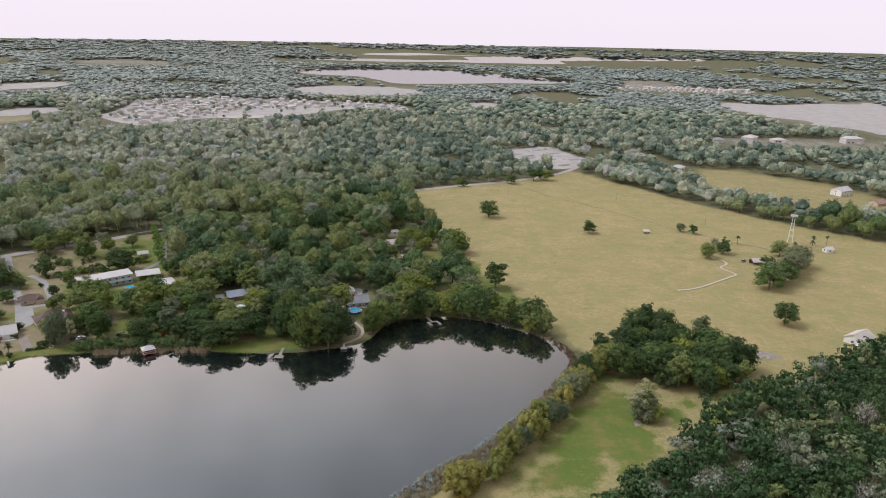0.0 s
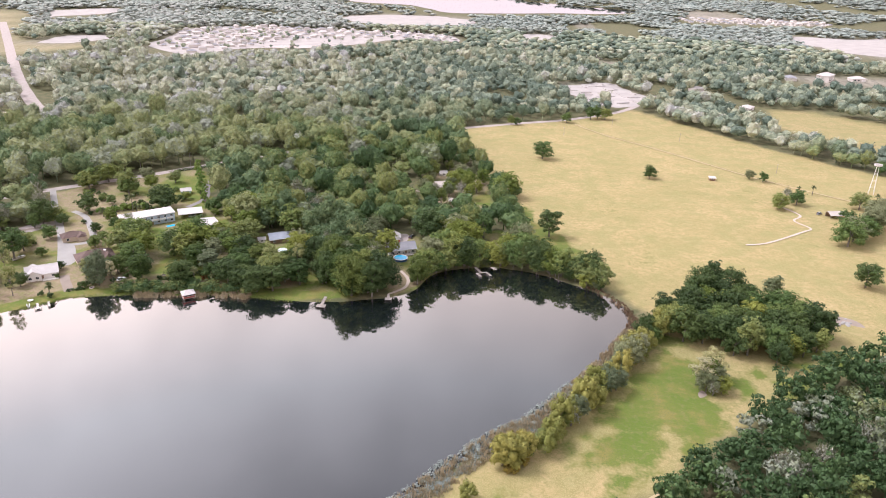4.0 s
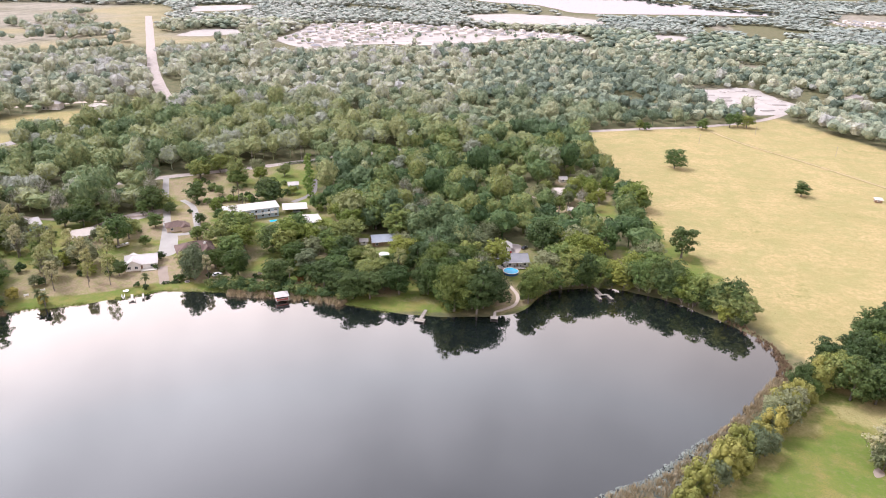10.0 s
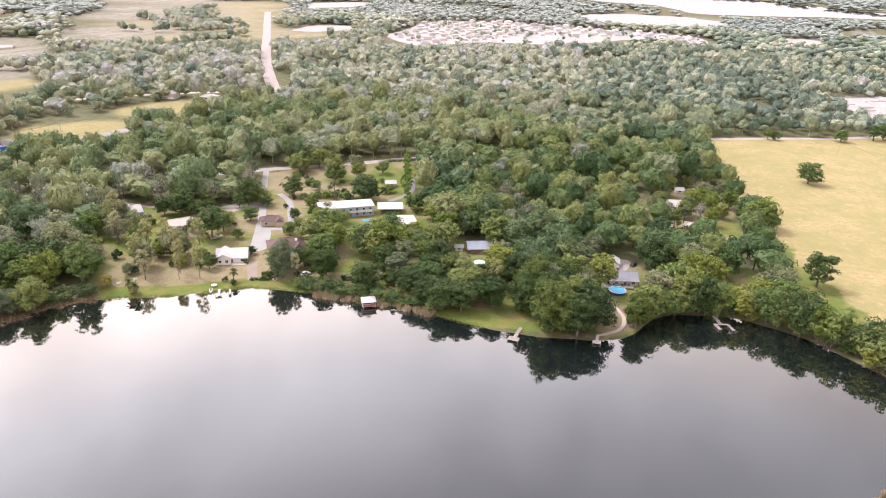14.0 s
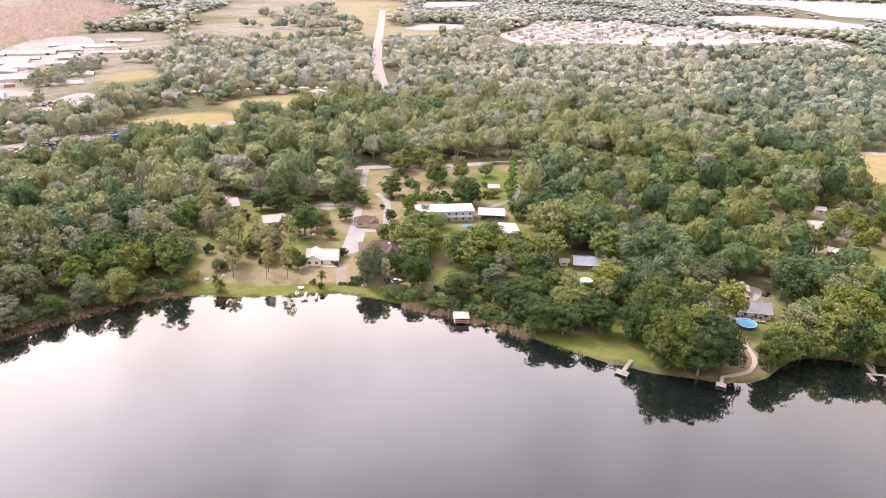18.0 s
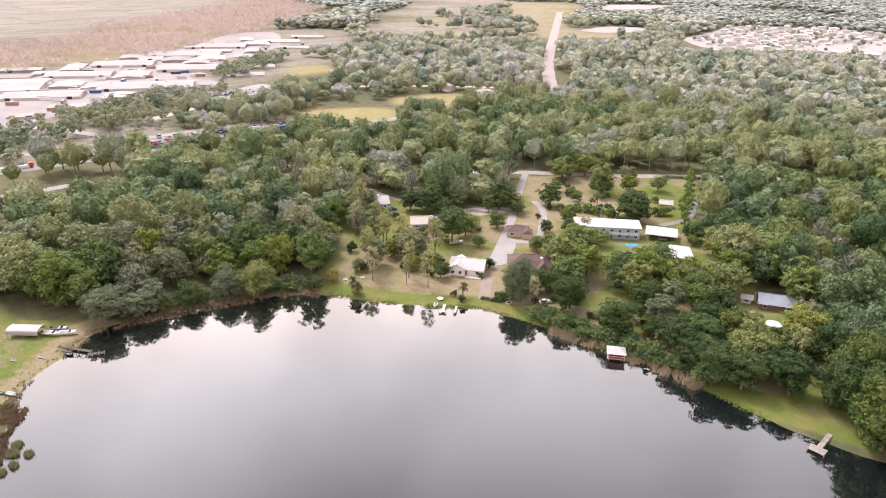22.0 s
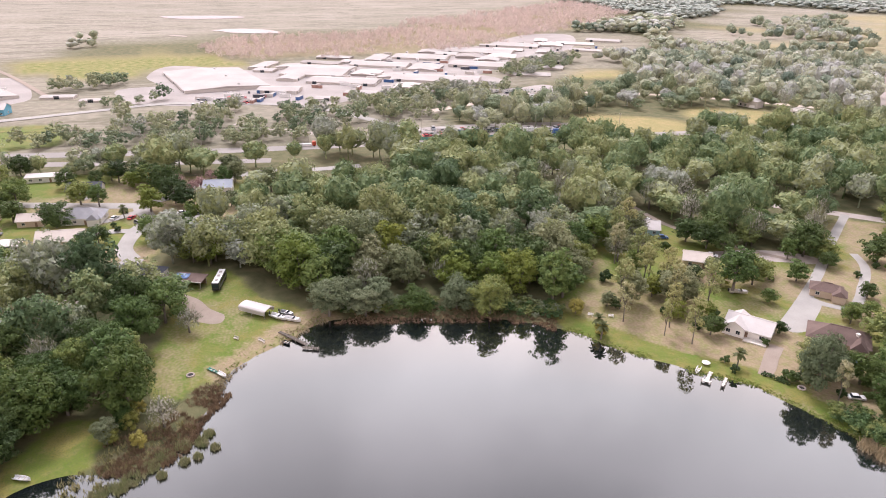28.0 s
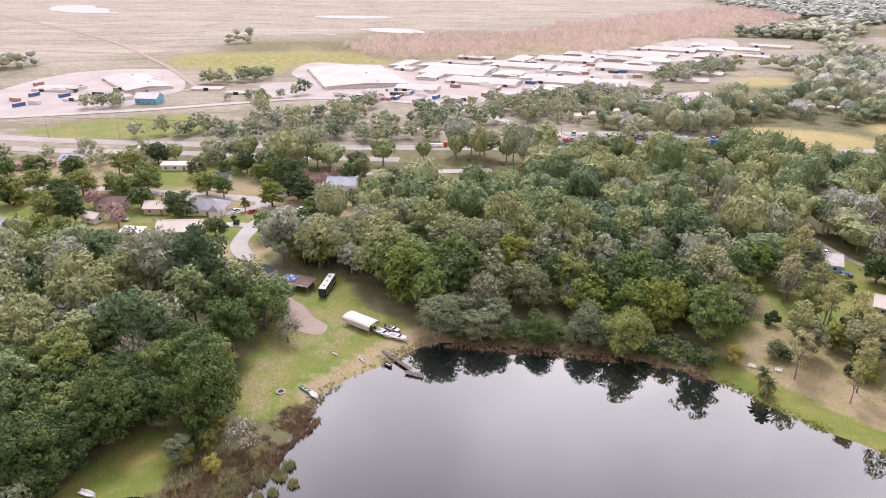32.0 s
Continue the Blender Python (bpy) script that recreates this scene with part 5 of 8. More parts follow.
# the western wood is a patchwork of grey mossy, yellowish and dark trees
SORTS = {"moss": [(-278, 73), (-250, 87), (-231, 89), (-267, 121), (-302, 106), (-321, 106), (-324, 118), (-304, 128), (-302, 137), (-291, 126), (-284, 101), (-210, 98), (-310, 144), (-310, 116), (-292, 211), (-276, 204), (-282, 218), (-346, 208), (-307, 235)],
         "olive": [(-266, 241), (-268, 95), (-258, 100), (-272, 131), (-247, 123), (-249, 128), (-230, 100), (-259, 137), (-319, 153), (-363, 275), (-388, 271), (-270, 250), (-262, 243)],
         
         "dark": [(-304, 64), (-312, 71), (-276, 109), (-261, 124), (-286, 135), (-291, 103), (-261, 83)],
         "oak": [(-283, 92), (-244, 113), (-218, 113), (-226, 102), (-239, 133), (-246, 138), (-279, 118), (-287, 141), (-238, 91), (-218, 95), (-225, 118), (-233, 124)]}


def sort_of(px, py):
    d, key = min((math.hypot(px - a, py - b), key) for key, spots in SORTS.items() for a, b in spots)
    return key if d < 9 else rng.choice(["oak", "dark", "olive", "moss"], p=[0.52, 0.16, 0.20, 0.12])


for px, py in zip(x[single], y[single]):
    s = rng.uniform(0.80, 1.15)
    low = 0.70 if px < -232 and 185 < py < 264 and away(np.array([px]), np.array([py]), LAKE)[0] < 13 else 1.0
    plant(sort_of(px, py), px, py, s * (0.5 + 0.5 * low), s * low * rng.uniform(0.85, 1.12))
# the outermost row leans over the water
for pts in ([(-33, 340), (-27, 348), (-8, 358), (17, 357), (36, 350), (50, 340), (57, 334)], [(-52, 320), (-62, 315), (-68, 313)], [(-36, 330), (-33, 338)], [(-222, 101), (-213, 97), (-199, 88)]):
    line = curve(pts, False, 8)
    run = np.r_[0, np.cumsum(np.linalg.norm(np.diff(line, axis=0), axis=1))]
    for d in np.arange(1.5, run[-1], 6.2):
        px, py = np.interp(d, run, line[:, 0]) + rng.uniform(-1.2, 1.2), np.interp(d, run, line[:, 1]) + rng.uniform(-0.6, 1.6)
        s = rng.uniform(0.62, 1.0)
        plant(rng.choice(["oak", "dark", "olive", "moss"], p=[0.56, 0.22, 0.17, 0.05]) if px > -150 else "dark", px, py, s, s * rng.uniform(0.8, 1.1))
cove = curve([(-38, 330), (-29, 346), (-8, 356.5), (17, 355.5), (38, 347), (52, 337)], False)
for t in np.linspace(0.02, 1.0, 34):
    i = t * (len(cove) - 1)
    px, py = cove[int(i)] + rng.uniform(-1.5, 2.5, 2)
    s = rng.uniform(0.28, 0.55)
    plant(rng.choice(["oak", "dark", "olive", "moss"], p=[0.35, 0.30, 0.15, 0.20]), px, py, s, s * rng.uniform(0.75, 1.2))
x, y = x[~single], y[~single]
sc = rng.uniform(0.72, 1.28, len(x))
close = np.hypot(x + 120, y - 160) < 235
green = ~close & (x > -165 + 25 * wave(x, y, 40, 35)) & (y < 560 + 40 * wave(x, y, 50, 36))
# eastern trees keep clear tones, the rest carry a little painted haze
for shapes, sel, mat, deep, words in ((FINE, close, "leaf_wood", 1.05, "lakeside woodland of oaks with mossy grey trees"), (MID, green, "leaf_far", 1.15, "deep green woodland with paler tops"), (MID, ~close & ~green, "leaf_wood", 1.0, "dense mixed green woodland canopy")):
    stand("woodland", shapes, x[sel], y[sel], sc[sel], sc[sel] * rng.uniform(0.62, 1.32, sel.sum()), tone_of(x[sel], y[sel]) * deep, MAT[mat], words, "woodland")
# a close-grown hammock of small dark trees south-east of the pasture
x, y = wood_cells(15, 340, 90, 345, 7.4)
sel = (x < 0.70 * y + 14) & (away(x, y, LAKE) > 8) & (y > 120)
x, y = x[sel], y[sel]
sc = rng.uniform(0.5, 0.85, len(x))
stand("hammock_wood", SMALL, x, y, sc, sc * rng.uniform(0.9, 1.5, len(x)), np.clip(0.04 + 0.08 * wave(x, y, 25, 33) + rng.normal(0, 0.13, len(x)) + 0.85 * (rng.random(len(x)) < 0.12), 0, 0.96), MAT["leaf_far"], "dense dark hammock wood with pale mossy trees", "woodland")
# middle distance
x, y = wood_cells(-820, 760, 330, 1250, 13.0)
sel = ~((x > -470) & (x < 420) & (y < 640) & (np.hypot(x + 40, y - 60) < 640)) & off_houses(x, y) & (x < 0.67 * y + 20)
sel &= (wave(x, y, 120, 61) + 0.5 * wave(x, y, 40, 62) > -0.85)
x, y = x[sel], y[sel]
sc = rng.uniform(0.68, 1.18, len(x))
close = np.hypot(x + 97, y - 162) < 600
# haze is in the foliage colour, fuller in the farther trees
for shapes, sel, mat, words in ((MID, close, "leaf_between", "woodland beside the highway, half paled for haze"), (LOW, ~close, "leaf_mid", "wide woodland stretching to the north")):
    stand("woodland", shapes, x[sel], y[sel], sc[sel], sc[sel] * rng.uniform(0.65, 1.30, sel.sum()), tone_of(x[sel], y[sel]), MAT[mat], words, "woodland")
# tree rows between the far fields
rows = []
for line, wide, n in (([(-895, 1033), (-876, 1086), (-900, 1140)], 26, 60), ([(-965, 1106), (-1016, 1204), (-1040, 1260)], 34, 70), ([(-750, 606), (-749, 660), (-727, 710), (-715, 746)], 16, 70), ([(-766, 1042), (-744, 946), (-763, 904)], 12, 34), ([(-1060, 1178), (-1150, 1413)], 14, 40), ([(-960, 960), (-870, 1000), (-800, 1090)], 6, 30), ([(-1080, 1130), (-980, 1080), (-920, 1010)], 6, 26)):
    line = curve(line, False, 6)
    t = rng.uniform(0, len(line) - 1.01, n)
    i = t.astype(int)
    rows.append(line[i] + (line[i + 1] - line[i]) * (t - i)[:, None] + rng.uniform(-wide, wide, (n, 2)))
rows = np.concatenate(rows)
sc = rng.uniform(0.7, 1.15, len(rows))
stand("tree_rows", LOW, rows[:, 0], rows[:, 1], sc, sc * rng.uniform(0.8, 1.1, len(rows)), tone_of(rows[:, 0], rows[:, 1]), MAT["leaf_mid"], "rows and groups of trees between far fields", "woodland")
x, y = rng.uniform(-640, -80, 420), rng.uniform(1070, 1540, 420)
sel = away(x, y, SUBURB) < -4
x, y = x[sel][:150], y[sel][:150]
sc = rng.uniform(0.25, 0.7, len(x))
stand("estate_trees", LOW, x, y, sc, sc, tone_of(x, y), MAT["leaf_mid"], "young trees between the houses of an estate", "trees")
# far woods, in coarser clumps
OCT = (np.array([(1, 0, 0), (-1, 0, 0), (0, 1, 0), (0, -1, 0), (0, 0, 1), (0, 0, -1.0)]), np.array([(0, 2, 4), (2, 1, 4), (1, 3, 4), (3, 0, 4), (2, 0, 5), (1, 2, 5), (3, 1, 5), (0, 3, 5)]))
FAR = [crown(400 + i, 8.0, 0.5, 11.0, 3, 6, 2.6, OCT) for i in range(5)]
rad = 800 * 1.0135 ** np.arange(0, 133)
xs, ys, ss = [], [], []
for r0 in rad:
    an = np.arange(-0.75, 2.15, 0.0150) + rng.uniform(0, 0.015)
    rr = r0 * rng.uniform(0.993, 1.007, len(an))
    an = an + rng.uniform(-0.004, 0.004, len(an))
    xs.append(-40 - np.sin(an) * rr); ys.append(60 + np.cos(an) * rr); ss.append(np.full(len(an), r0 * 0.0150 / 9.5))
x, y, sc = np.concatenate(xs), np.concatenate(ys), np.concatenate(ss)
sel = ~((x > -820) & (x < 760) & (y > 330) & (y < 1250)) & clear_of(x, y) & (x < 0.68 * y + 30)
for line in WATERS:
    for k in (1.0, 1.03, 1.06, 1.10):
        sel &= away(-20 + (x + 20) * k, 20 + (y - 20) * k, line) > 8
sel &= (wave(x, y, 260, 41) + 0.6 * wave(x, y, 90, 42) + 0.3 * wave(x, y, 30, 43)) > np.where(x > 150, -0.42, -0.55)
x, y, sc = x[sel], y[sel], sc[sel]
zz = far_rise(x, y)
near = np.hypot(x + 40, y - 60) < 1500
# both far belts are coloured with haze tones
stand("distant_woods", LITE, x[near], y[near], sc[near] * 1.1, np.minimum(sc[near], 1.2) * rng.uniform(0.75, 1.1, near.sum()), tone_of(x[near], y[near]), MAT["leaf_mid"], "woods beyond the works, paled for haze", "woodland")
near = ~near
stand("distant_woods", FAR, x[near], y[near], sc[near], np.minimum(sc[near], 1.5) * 0.72, tone_of(x[near], y[near]), MAT["leaf_haze"], "far woods reaching to the horizon, paled for haze", "woodland", z=zz[near])
# bare winter cypress along the marsh
def feather(seed, radius, high, n):
    """A leafless crown from afar: loose upright twigs with air between them."""
    r = np.random.default_rng(seed)
    p = unit(n, r) * np.array((radius, radius, high * 0.42)) * r.uniform(0.25, 1.0, (n, 1)) + np.array((0, 0, high * 0.52))
    return leaves(p, unit(n, r) * np.array((1, 1, 0.3)) + np.array((0, 0, 0.6)), 0.62, r, -0.6)


xs, ys = np.meshgrid(np.arange(-1640, -820, 9.5), np.arange(150, 1090, 9.5))
x, y = (xs + rng.uniform(-4.5, 4.5, xs.shape)).ravel(), (ys + rng.uniform(-4.5, 4.5, ys.shape)).ravel()
sel = (away(x, y, CYPRESS) + 26 * wave(x, y, 40, 52) < 0) & (wave(x, y, 60, 51) + 0.5 * wave(x, y, 18, 53) > -0.55)
x, y = x[sel], y[sel]
sc = rng.uniform(0.6, 1.15, len(x))
stand("bare_cypress_swamp", [feather(500 + i, 5.4, 11.0, 84) for i in range(6)], x, y, sc, sc, rng.uniform(0, 1, len(x)), MAT["pinkbare"], "bare pinkish-grey winter cypress wood", "woodland")
# scattered trees over the works and beyond the highway
xs, ys = np.meshgrid(np.arange(-960, -450, 11.0), np.arange(-60, 760, 11.0))
x, y = (xs + rng.uniform(-4, 4, xs.shape)).ravel(), (ys + rng.uniform(-4, 4, ys.shape)).ravel()
d = away(x, y, WORKS)
green_belts = np.minimum.reduce([away(x, y, curve(p, False)) - w for p, w in (
    ([(-520, 60), (-535, 110), (-520, 170), (-512, 240)], 14), ([(-560, 250), (-590, 330), (-600, 420)], 30), ([(-545, 130), (-575, 165), (-600, 190)], 9), 
    ([(-640, 92), (-660, 150)], 5), ([(-700, 470), (-760, 560)], 18), ([(-715, 60), (-740, 110)], 10), ([(-485, -40), (-478, 40), (-468, 95), (-457, 150)], 8), ([(-572, 120), (-565, 167), (-548, 207), (-540, 236)], 15),
    ([(-580, 255), (-594, 300), (-545, 330), (-547, 363)], 20), ([(-630, 374), (-582, 399), (-578, 442), (-539, 438), (-545, 467), (-522, 508)], 15), ([(-620, 5), (-632, 14)], 12))])
sel = ((d < 0) | (x > -520)) & (green_belts < 0) & (road_gap(x, y) > 3) & off_houses(x, y)
x, y = x[sel], y[sel]
sc = rng.uniform(0.45, 1.0, len(x))
stand("roadside_trees", [(v * np.array((1.0, 1.0, 1.05)) - np.array((0, 0, 1.0)), f) for v, f in SMALL], x, y, sc, sc * rng.uniform(0.8, 1.1, len(x)), np.clip(tone_of(x, y) + 0.05, 0, 0.9), MAT["leaf_between"], "grey-green trees from the highway to the works, half paled for haze", "woodland")

# ---- buildings ----
def add_box(bm, cx, cy, cz, sx, sy, sz, m=None):
    v = bmesh.ops.create_cube(bm, size=1)["verts"]
    bmesh.ops.scale(bm, vec=(sx, sy, sz), verts=v)
    bmesh.ops.translate(bm, vec=(cx, cy, cz), verts=v)
    if m is not None:
        bmesh.ops.transform(bm, matrix=m, verts=v)
    return v


def solid(points, faces):
    bm = bmesh.new()
    vs = [bm.verts.new(p) for p in points]
    for f in faces:
        bm.faces.new([vs[i] for i in f])
    bmesh.ops.recalc_face_normals(bm, faces=bm.faces[:])
    return bm


def boxed(name, parent, mat, c, s, label="", bevel=0.0):
    bm = bmesh.new()
    add_box(bm, *c, *s)
    if bevel:
        bmesh.ops.bevel(bm, geom=bm.edges[:], offset=bevel, segments=1, affect="EDGES")
    return part(name, bm, mat, parent, label)


def window(parent, x, y, z, w, h, turn):
    """A framed window with its pane; turn 0 faces -y."""
    m = Matrix.Translation((x, y, z)) @ Matrix.Rotation(turn, 4, "Z")
    bm = bmesh.new()
    for cx, cz, sx, sz in ((0, h / 2, w + 0.16, 0.1), (0, -h / 2, w + 0.24, 0.12), (-w / 2, 0, 0.1, h), (w / 2, 0, 0.1, h), (0, 0, 0.05, h)):
        add_box(bm, cx, -0.04, cz, sx, 0.12, sz, m)
    ob = part("window", bm, MAT["trim"], parent)
    bm = bmesh.new()
    add_box(bm, 0, -0.015, 0, w, 0.05, h, m)
    part("pane", bm, MAT["glass"], ob)


def house(kind, x, y, turn, L, W, h, shape, roof, wall, label):
    base = thing(kind, Matrix.Translation((x, y, -0.02)) @ Matrix.Rotation(radians(turn), 4, "Z"), label, "house" if "house" in kind or kind == "cottage" else kind.replace("_", " "), "")
    rise = W * 0.26
    open_sided = kind == "carport"
    if open_sided or "open" in label:
        for sx in (-1, 0, 1):
            for sy in (-1, 1):
                boxed("post", base, MAT["wood"], (sx * (L / 2 - 0.3), sy * (W / 2 - 0.3), h / 2), (0.2, 0.2, h))
        boxed("back_wall", base, MAT[wall], (0, W / 2 - 0.12, h / 2 - 0.02), (L - 0.8, 0.14, h - 0.1))
    elif shape == "gable":
        p = [(-L / 2, -W / 2, 0), (L / 2, -W / 2, 0), (L / 2, W / 2, 0), (-L / 2, W / 2, 0), (-L / 2, -W / 2, h), (L / 2, -W / 2, h), (L / 2, W / 2, h), (-L / 2, W / 2, h), (-L / 2, 0, h + rise), (L / 2, 0, h + rise)]
        part("wall", solid(p, [(0, 1, 5, 4), (2, 3, 7, 6), (1, 2, 6, 9, 5), (3, 0, 4, 8, 7), (0, 3, 2, 1), (4, 5, 9, 8), (6, 7, 8, 9)]), MAT[wall], base)
    else:
        boxed("wall", base, MAT[wall], (0, 0, h / 2), (L, W, h))
    o, t = 0.55, 0.16
    if shape == "gable":
        k = rise / (W / 2)
        for sgn, nm in ((-1, "roof"), (1, "roof")):
            e = W / 2 + o
            p = [(-L / 2 - o, sgn * e, h - k * o), (L / 2 + o, sgn * e, h - k * o), (L / 2 + o, 0, h + rise), (-L / 2 - o, 0, h + rise)]
            p += [(a, b, c + t) for a, b, c in p]
            part(nm, solid(p, [(0, 1, 2, 3), (4, 5, 6, 7), (0, 1, 5, 4), (1, 2, 6, 5), (2, 3, 7, 6), (3, 0, 4, 7)]), MAT[roof], base)
        boxed("ridge_cap", base, MAT[roof], (0, 0, h + rise + t), (L + 2 * o, 0.4, 0.1))
        boxed("gutter", base, MAT["trim"], (0, -W / 2 - o - 0.06, h - k * o + 0.05), (L + 2 * o, 0.12, 0.14))
    elif shape == "hip":
        ri, e, f = W * 0.28, W / 2 + o, L / 2 + o
        p = [(-f, -e, h - 0.1), (f, -e, h - 0.1), (f, e, h - 0.1), (-f, e, h - 0.1), (-f + e, 0, h + ri), (f - e, 0, h + ri)]
        part("roof", solid(p, [(0, 1, 5, 4), (1, 2, 5), (2, 3, 4, 5), (3, 0, 4), (3, 2, 1, 0)]), MAT[roof], base)
        boxed("ridge_cap", base, MAT[roof], (0, 0, h + ri + 0.02), (2 * (f - e), 0.4, 0.12))
        p2 = [(L * 0.18, -e - 2.2, h - 0.1), (L * 0.18 + 5, -e - 2.2, h - 0.1), (L * 0.18 + 5, 0, h - 0.1), (L * 0.18, 0, h - 0.1), (L * 0.18 + 2.5, -e - 1.0, h + ri * 0.72), (L * 0.18 + 2.5, 0, h + ri * 0.72)]
        part("front_gable", solid(p2, [(0, 1, 4), (1, 2, 5, 4), (3, 0, 4, 5), (2, 3, 5), (3, 2, 1, 0)]), MAT[roof], base)
        boxed("front_wall", base, MAT[wall], (L * 0.18 + 2.5, -W / 2 - 1.1, h / 2 - 0.06), (4.2, 2.2, h - 0.12))
    else:
        p = [(-L / 2 - o, -W / 2 - o, h), (L / 2 + o, -W / 2 - o, h), (L / 2 + o, W / 2 + o, h + 0.5), (-L / 2 - o, W / 2 + o, h + 0.5)]
        p += [(a, b, c + 0.22) for a, b, c in p]
        part("roof", solid(p, [(0, 1, 2, 3), (4, 5, 6, 7), (0, 1, 5, 4), (1, 2, 6, 5), (2, 3, 7, 6), (3, 0, 4, 7)]), MAT[roof], base)
        boxed("fascia", base, MAT["trim"], (0, -W / 2 - o - 0.04, h + 0.1), (L + 2 * o, 0.08, 0.3))
    if not open_sided and "open" not in label:
        floors = [1.5] if h < 4.6 else [1.5, 4.2]
        n = max(1, int(L // 3.6))
        for z in floors:
            for i in range(n):
                wx = (i + 0.5) / n * L - L / 2
                if shape == "hip" and L * 0.18 < wx < L * 0.18 + 5:
                    continue
                if i == n // 2 and z < 2 and n > 1:
                    boxed("door", base, MAT["wall_brown"], (wx, -W / 2 - 0.03, 1.03), (0.95, 0.1, 2.06))
                else:
                    window(base, wx, -W / 2, z, 1.3, 1.2, 0)
                window(base, wx, W / 2, z, 1.3, 1.2, math.pi)
            window(base, L / 2, 0, z, 1.3, 1.2, math.pi / 2)
            window(base, -L / 2, 0, z, 1.3, 1.2, -math.pi / 2)
    return base


BUILT = [house(*h) for h in HOUSES]

# the white lakeside house has a taller front gable; the long house a lower wing and a small pool
white = BUILT[0]
p = [(-6.9, -6.0, 0), (-0.4, -6.0, 0), (-0.4, 3.6, 0), (-6.9, 3.6, 0), (-6.9, -6.0, 3.3), (-0.4, -6.0, 3.3), (-0.4, 3.6, 3.3), (-6.9, 3.6, 3.3), (-3.65, -6.0, 5.1), (-3.65, 3.6, 5.1)]
part("front_wing", solid(p, [(0, 1, 5, 8, 4), (2, 3, 7, 9, 6), (1, 2, 6, 5), (3, 0, 4, 7), (3, 2, 1, 0), (4, 8, 9, 7), (5, 6, 9, 8)]), MAT["wall_white"], white)
for sgn in (-1, 1):
    q = [(-3.65 + sgn * 3.75, -6.5, 3.05), (-3.65 + sgn * 3.75, 4.0, 3.05), (-3.65, 4.0, 5.15), (-3.65, -6.5, 5.15)]
    q += [(a, b, c + 0.16) for a, b, c in q]
    part("wing_roof", solid(q, [(0, 1, 2, 3), (4, 5, 6, 7), (0, 1, 5, 4), (1, 2, 6, 5), (2, 3, 7, 6), (3, 0, 4, 7)]), MAT["roof_white"], white)
for wx in (-5.2, -2.2):
    window(white, wx, -6.0, 1.6, 1.3, 1.3, 0)
boxed("porch", white, MAT["wood_pale"], (3.2, -6.2, 0.2), (6.8, 2.6, 0.4))
long_house = BUILT[3]
boxed("low_wing", long_house, MAT["wall_white"], (-8.0, -6.2, 1.6), (11.5, 4.0, 3.2))
boxed("wing_roof", long_house, MAT["roof_white"], (-8.0, -6.3, 3.32), (12.4, 5.0, 0.22))
for i in range(3):
    boxed("balcony", long_house, MAT["trim"], (3.2 + i * 4.2, -5.3, 2.85), (3.6, 1.4, 0.16))
    boxed("balcony_rail", long_house, MAT["trim"], (3.2 + i * 4.2, -5.95, 3.4), (3.6, 0.08, 0.9))

# ---- lakeside things ----
def cyl(bm, r1, r2, z0, z1, sides=24, x=0.0, y=0.0, cap=True):
    v = bmesh.ops.create_cone(bm, cap_ends=cap, segments=sides, radius1=r1, radius2=r2, depth=z1 - z0)["verts"]
    bmesh.ops.translate(bm, vec=(x, y, (z0 + z1) / 2), verts=v)
    return v


def ring_part(name, parent, mat, r_in, r_out, z0, z1, sides=32, label=""):
    bm = bmesh.new()
    a = [i / sides * 2 * math.pi for i in range(sides)]
    rows = [[bm.verts.new((math.cos(t) * r, math.sin(t) * r, z)) for t in a] for r, z in ((r_in, z0), (r_out, z0), (r_out, z1), (r_in, z1))]
    for k in range(4):
        for i in range(sides):
            j = (i + 1) % sides
            bm.faces.new((rows[k][i], rows[k][j], rows[(k + 1) % 4][j], rows[(k + 1) % 4][i]))
    bmesh.ops.recalc_face_normals(bm, faces=bm.faces[:])
    return part(name, bm, mat, parent, label)


def disc_part(name, parent, mat, r, z, label="", dome=0.0):
    bm = bmesh.new()
    cyl(bm, r, r * (0.3 if dome else 1.0), z, z + (dome or 0.05), 32)
    return part(name, bm, mat, parent, label)


def round_pool(x, y, r, water, label, covered=False):
    base = thing("swimming_pool", Matrix.Translation((x, y, 0)), label, "pool")
    ring_part("wall", base, MAT["paint_blue"] if not covered else MAT["flatwall"], r - 0.06, r, 0, 1.25)
    ring_part("rim", base, MAT["trim"], r - 0.12, r + 0.2, 1.25, 1.33)
    disc_part("cover" if covered else "water", base, water, r - 0.1, 1.12)
    if not covered:
        lad = boxed("ladder", base, MAT["trim"], (r + 0.15, 0, 0.9), (0.1, 0.7, 1.8))
        for z in (0.4, 0.8, 1.2):
            boxed("rung", lad, MAT["trim"], (r + 0.3, 0, z), (0.2, 0.6, 0.06))
    return base


round_pool(-48, 359.5, 3.6, MAT["poolwater"], "round above-ground swimming pool with bright blue water")
round_pool(-112, 360, 2.5, MAT["cover"], "round above-ground pool under a pale cover", True)
plunge = thing("swimming_pool", pose(-186, 388, 0, 0, 0, 40), "small turquoise pool beside the long house", "pool")
boxed("rim", plunge, MAT["concrete"], (0, 0, 0.06), (5.6, 3.2, 0.12))
boxed("water", plunge, MAT["poolwater"], (0, 0, 0.1), (4.8, 2.4, 0.08))
PLANK = {}


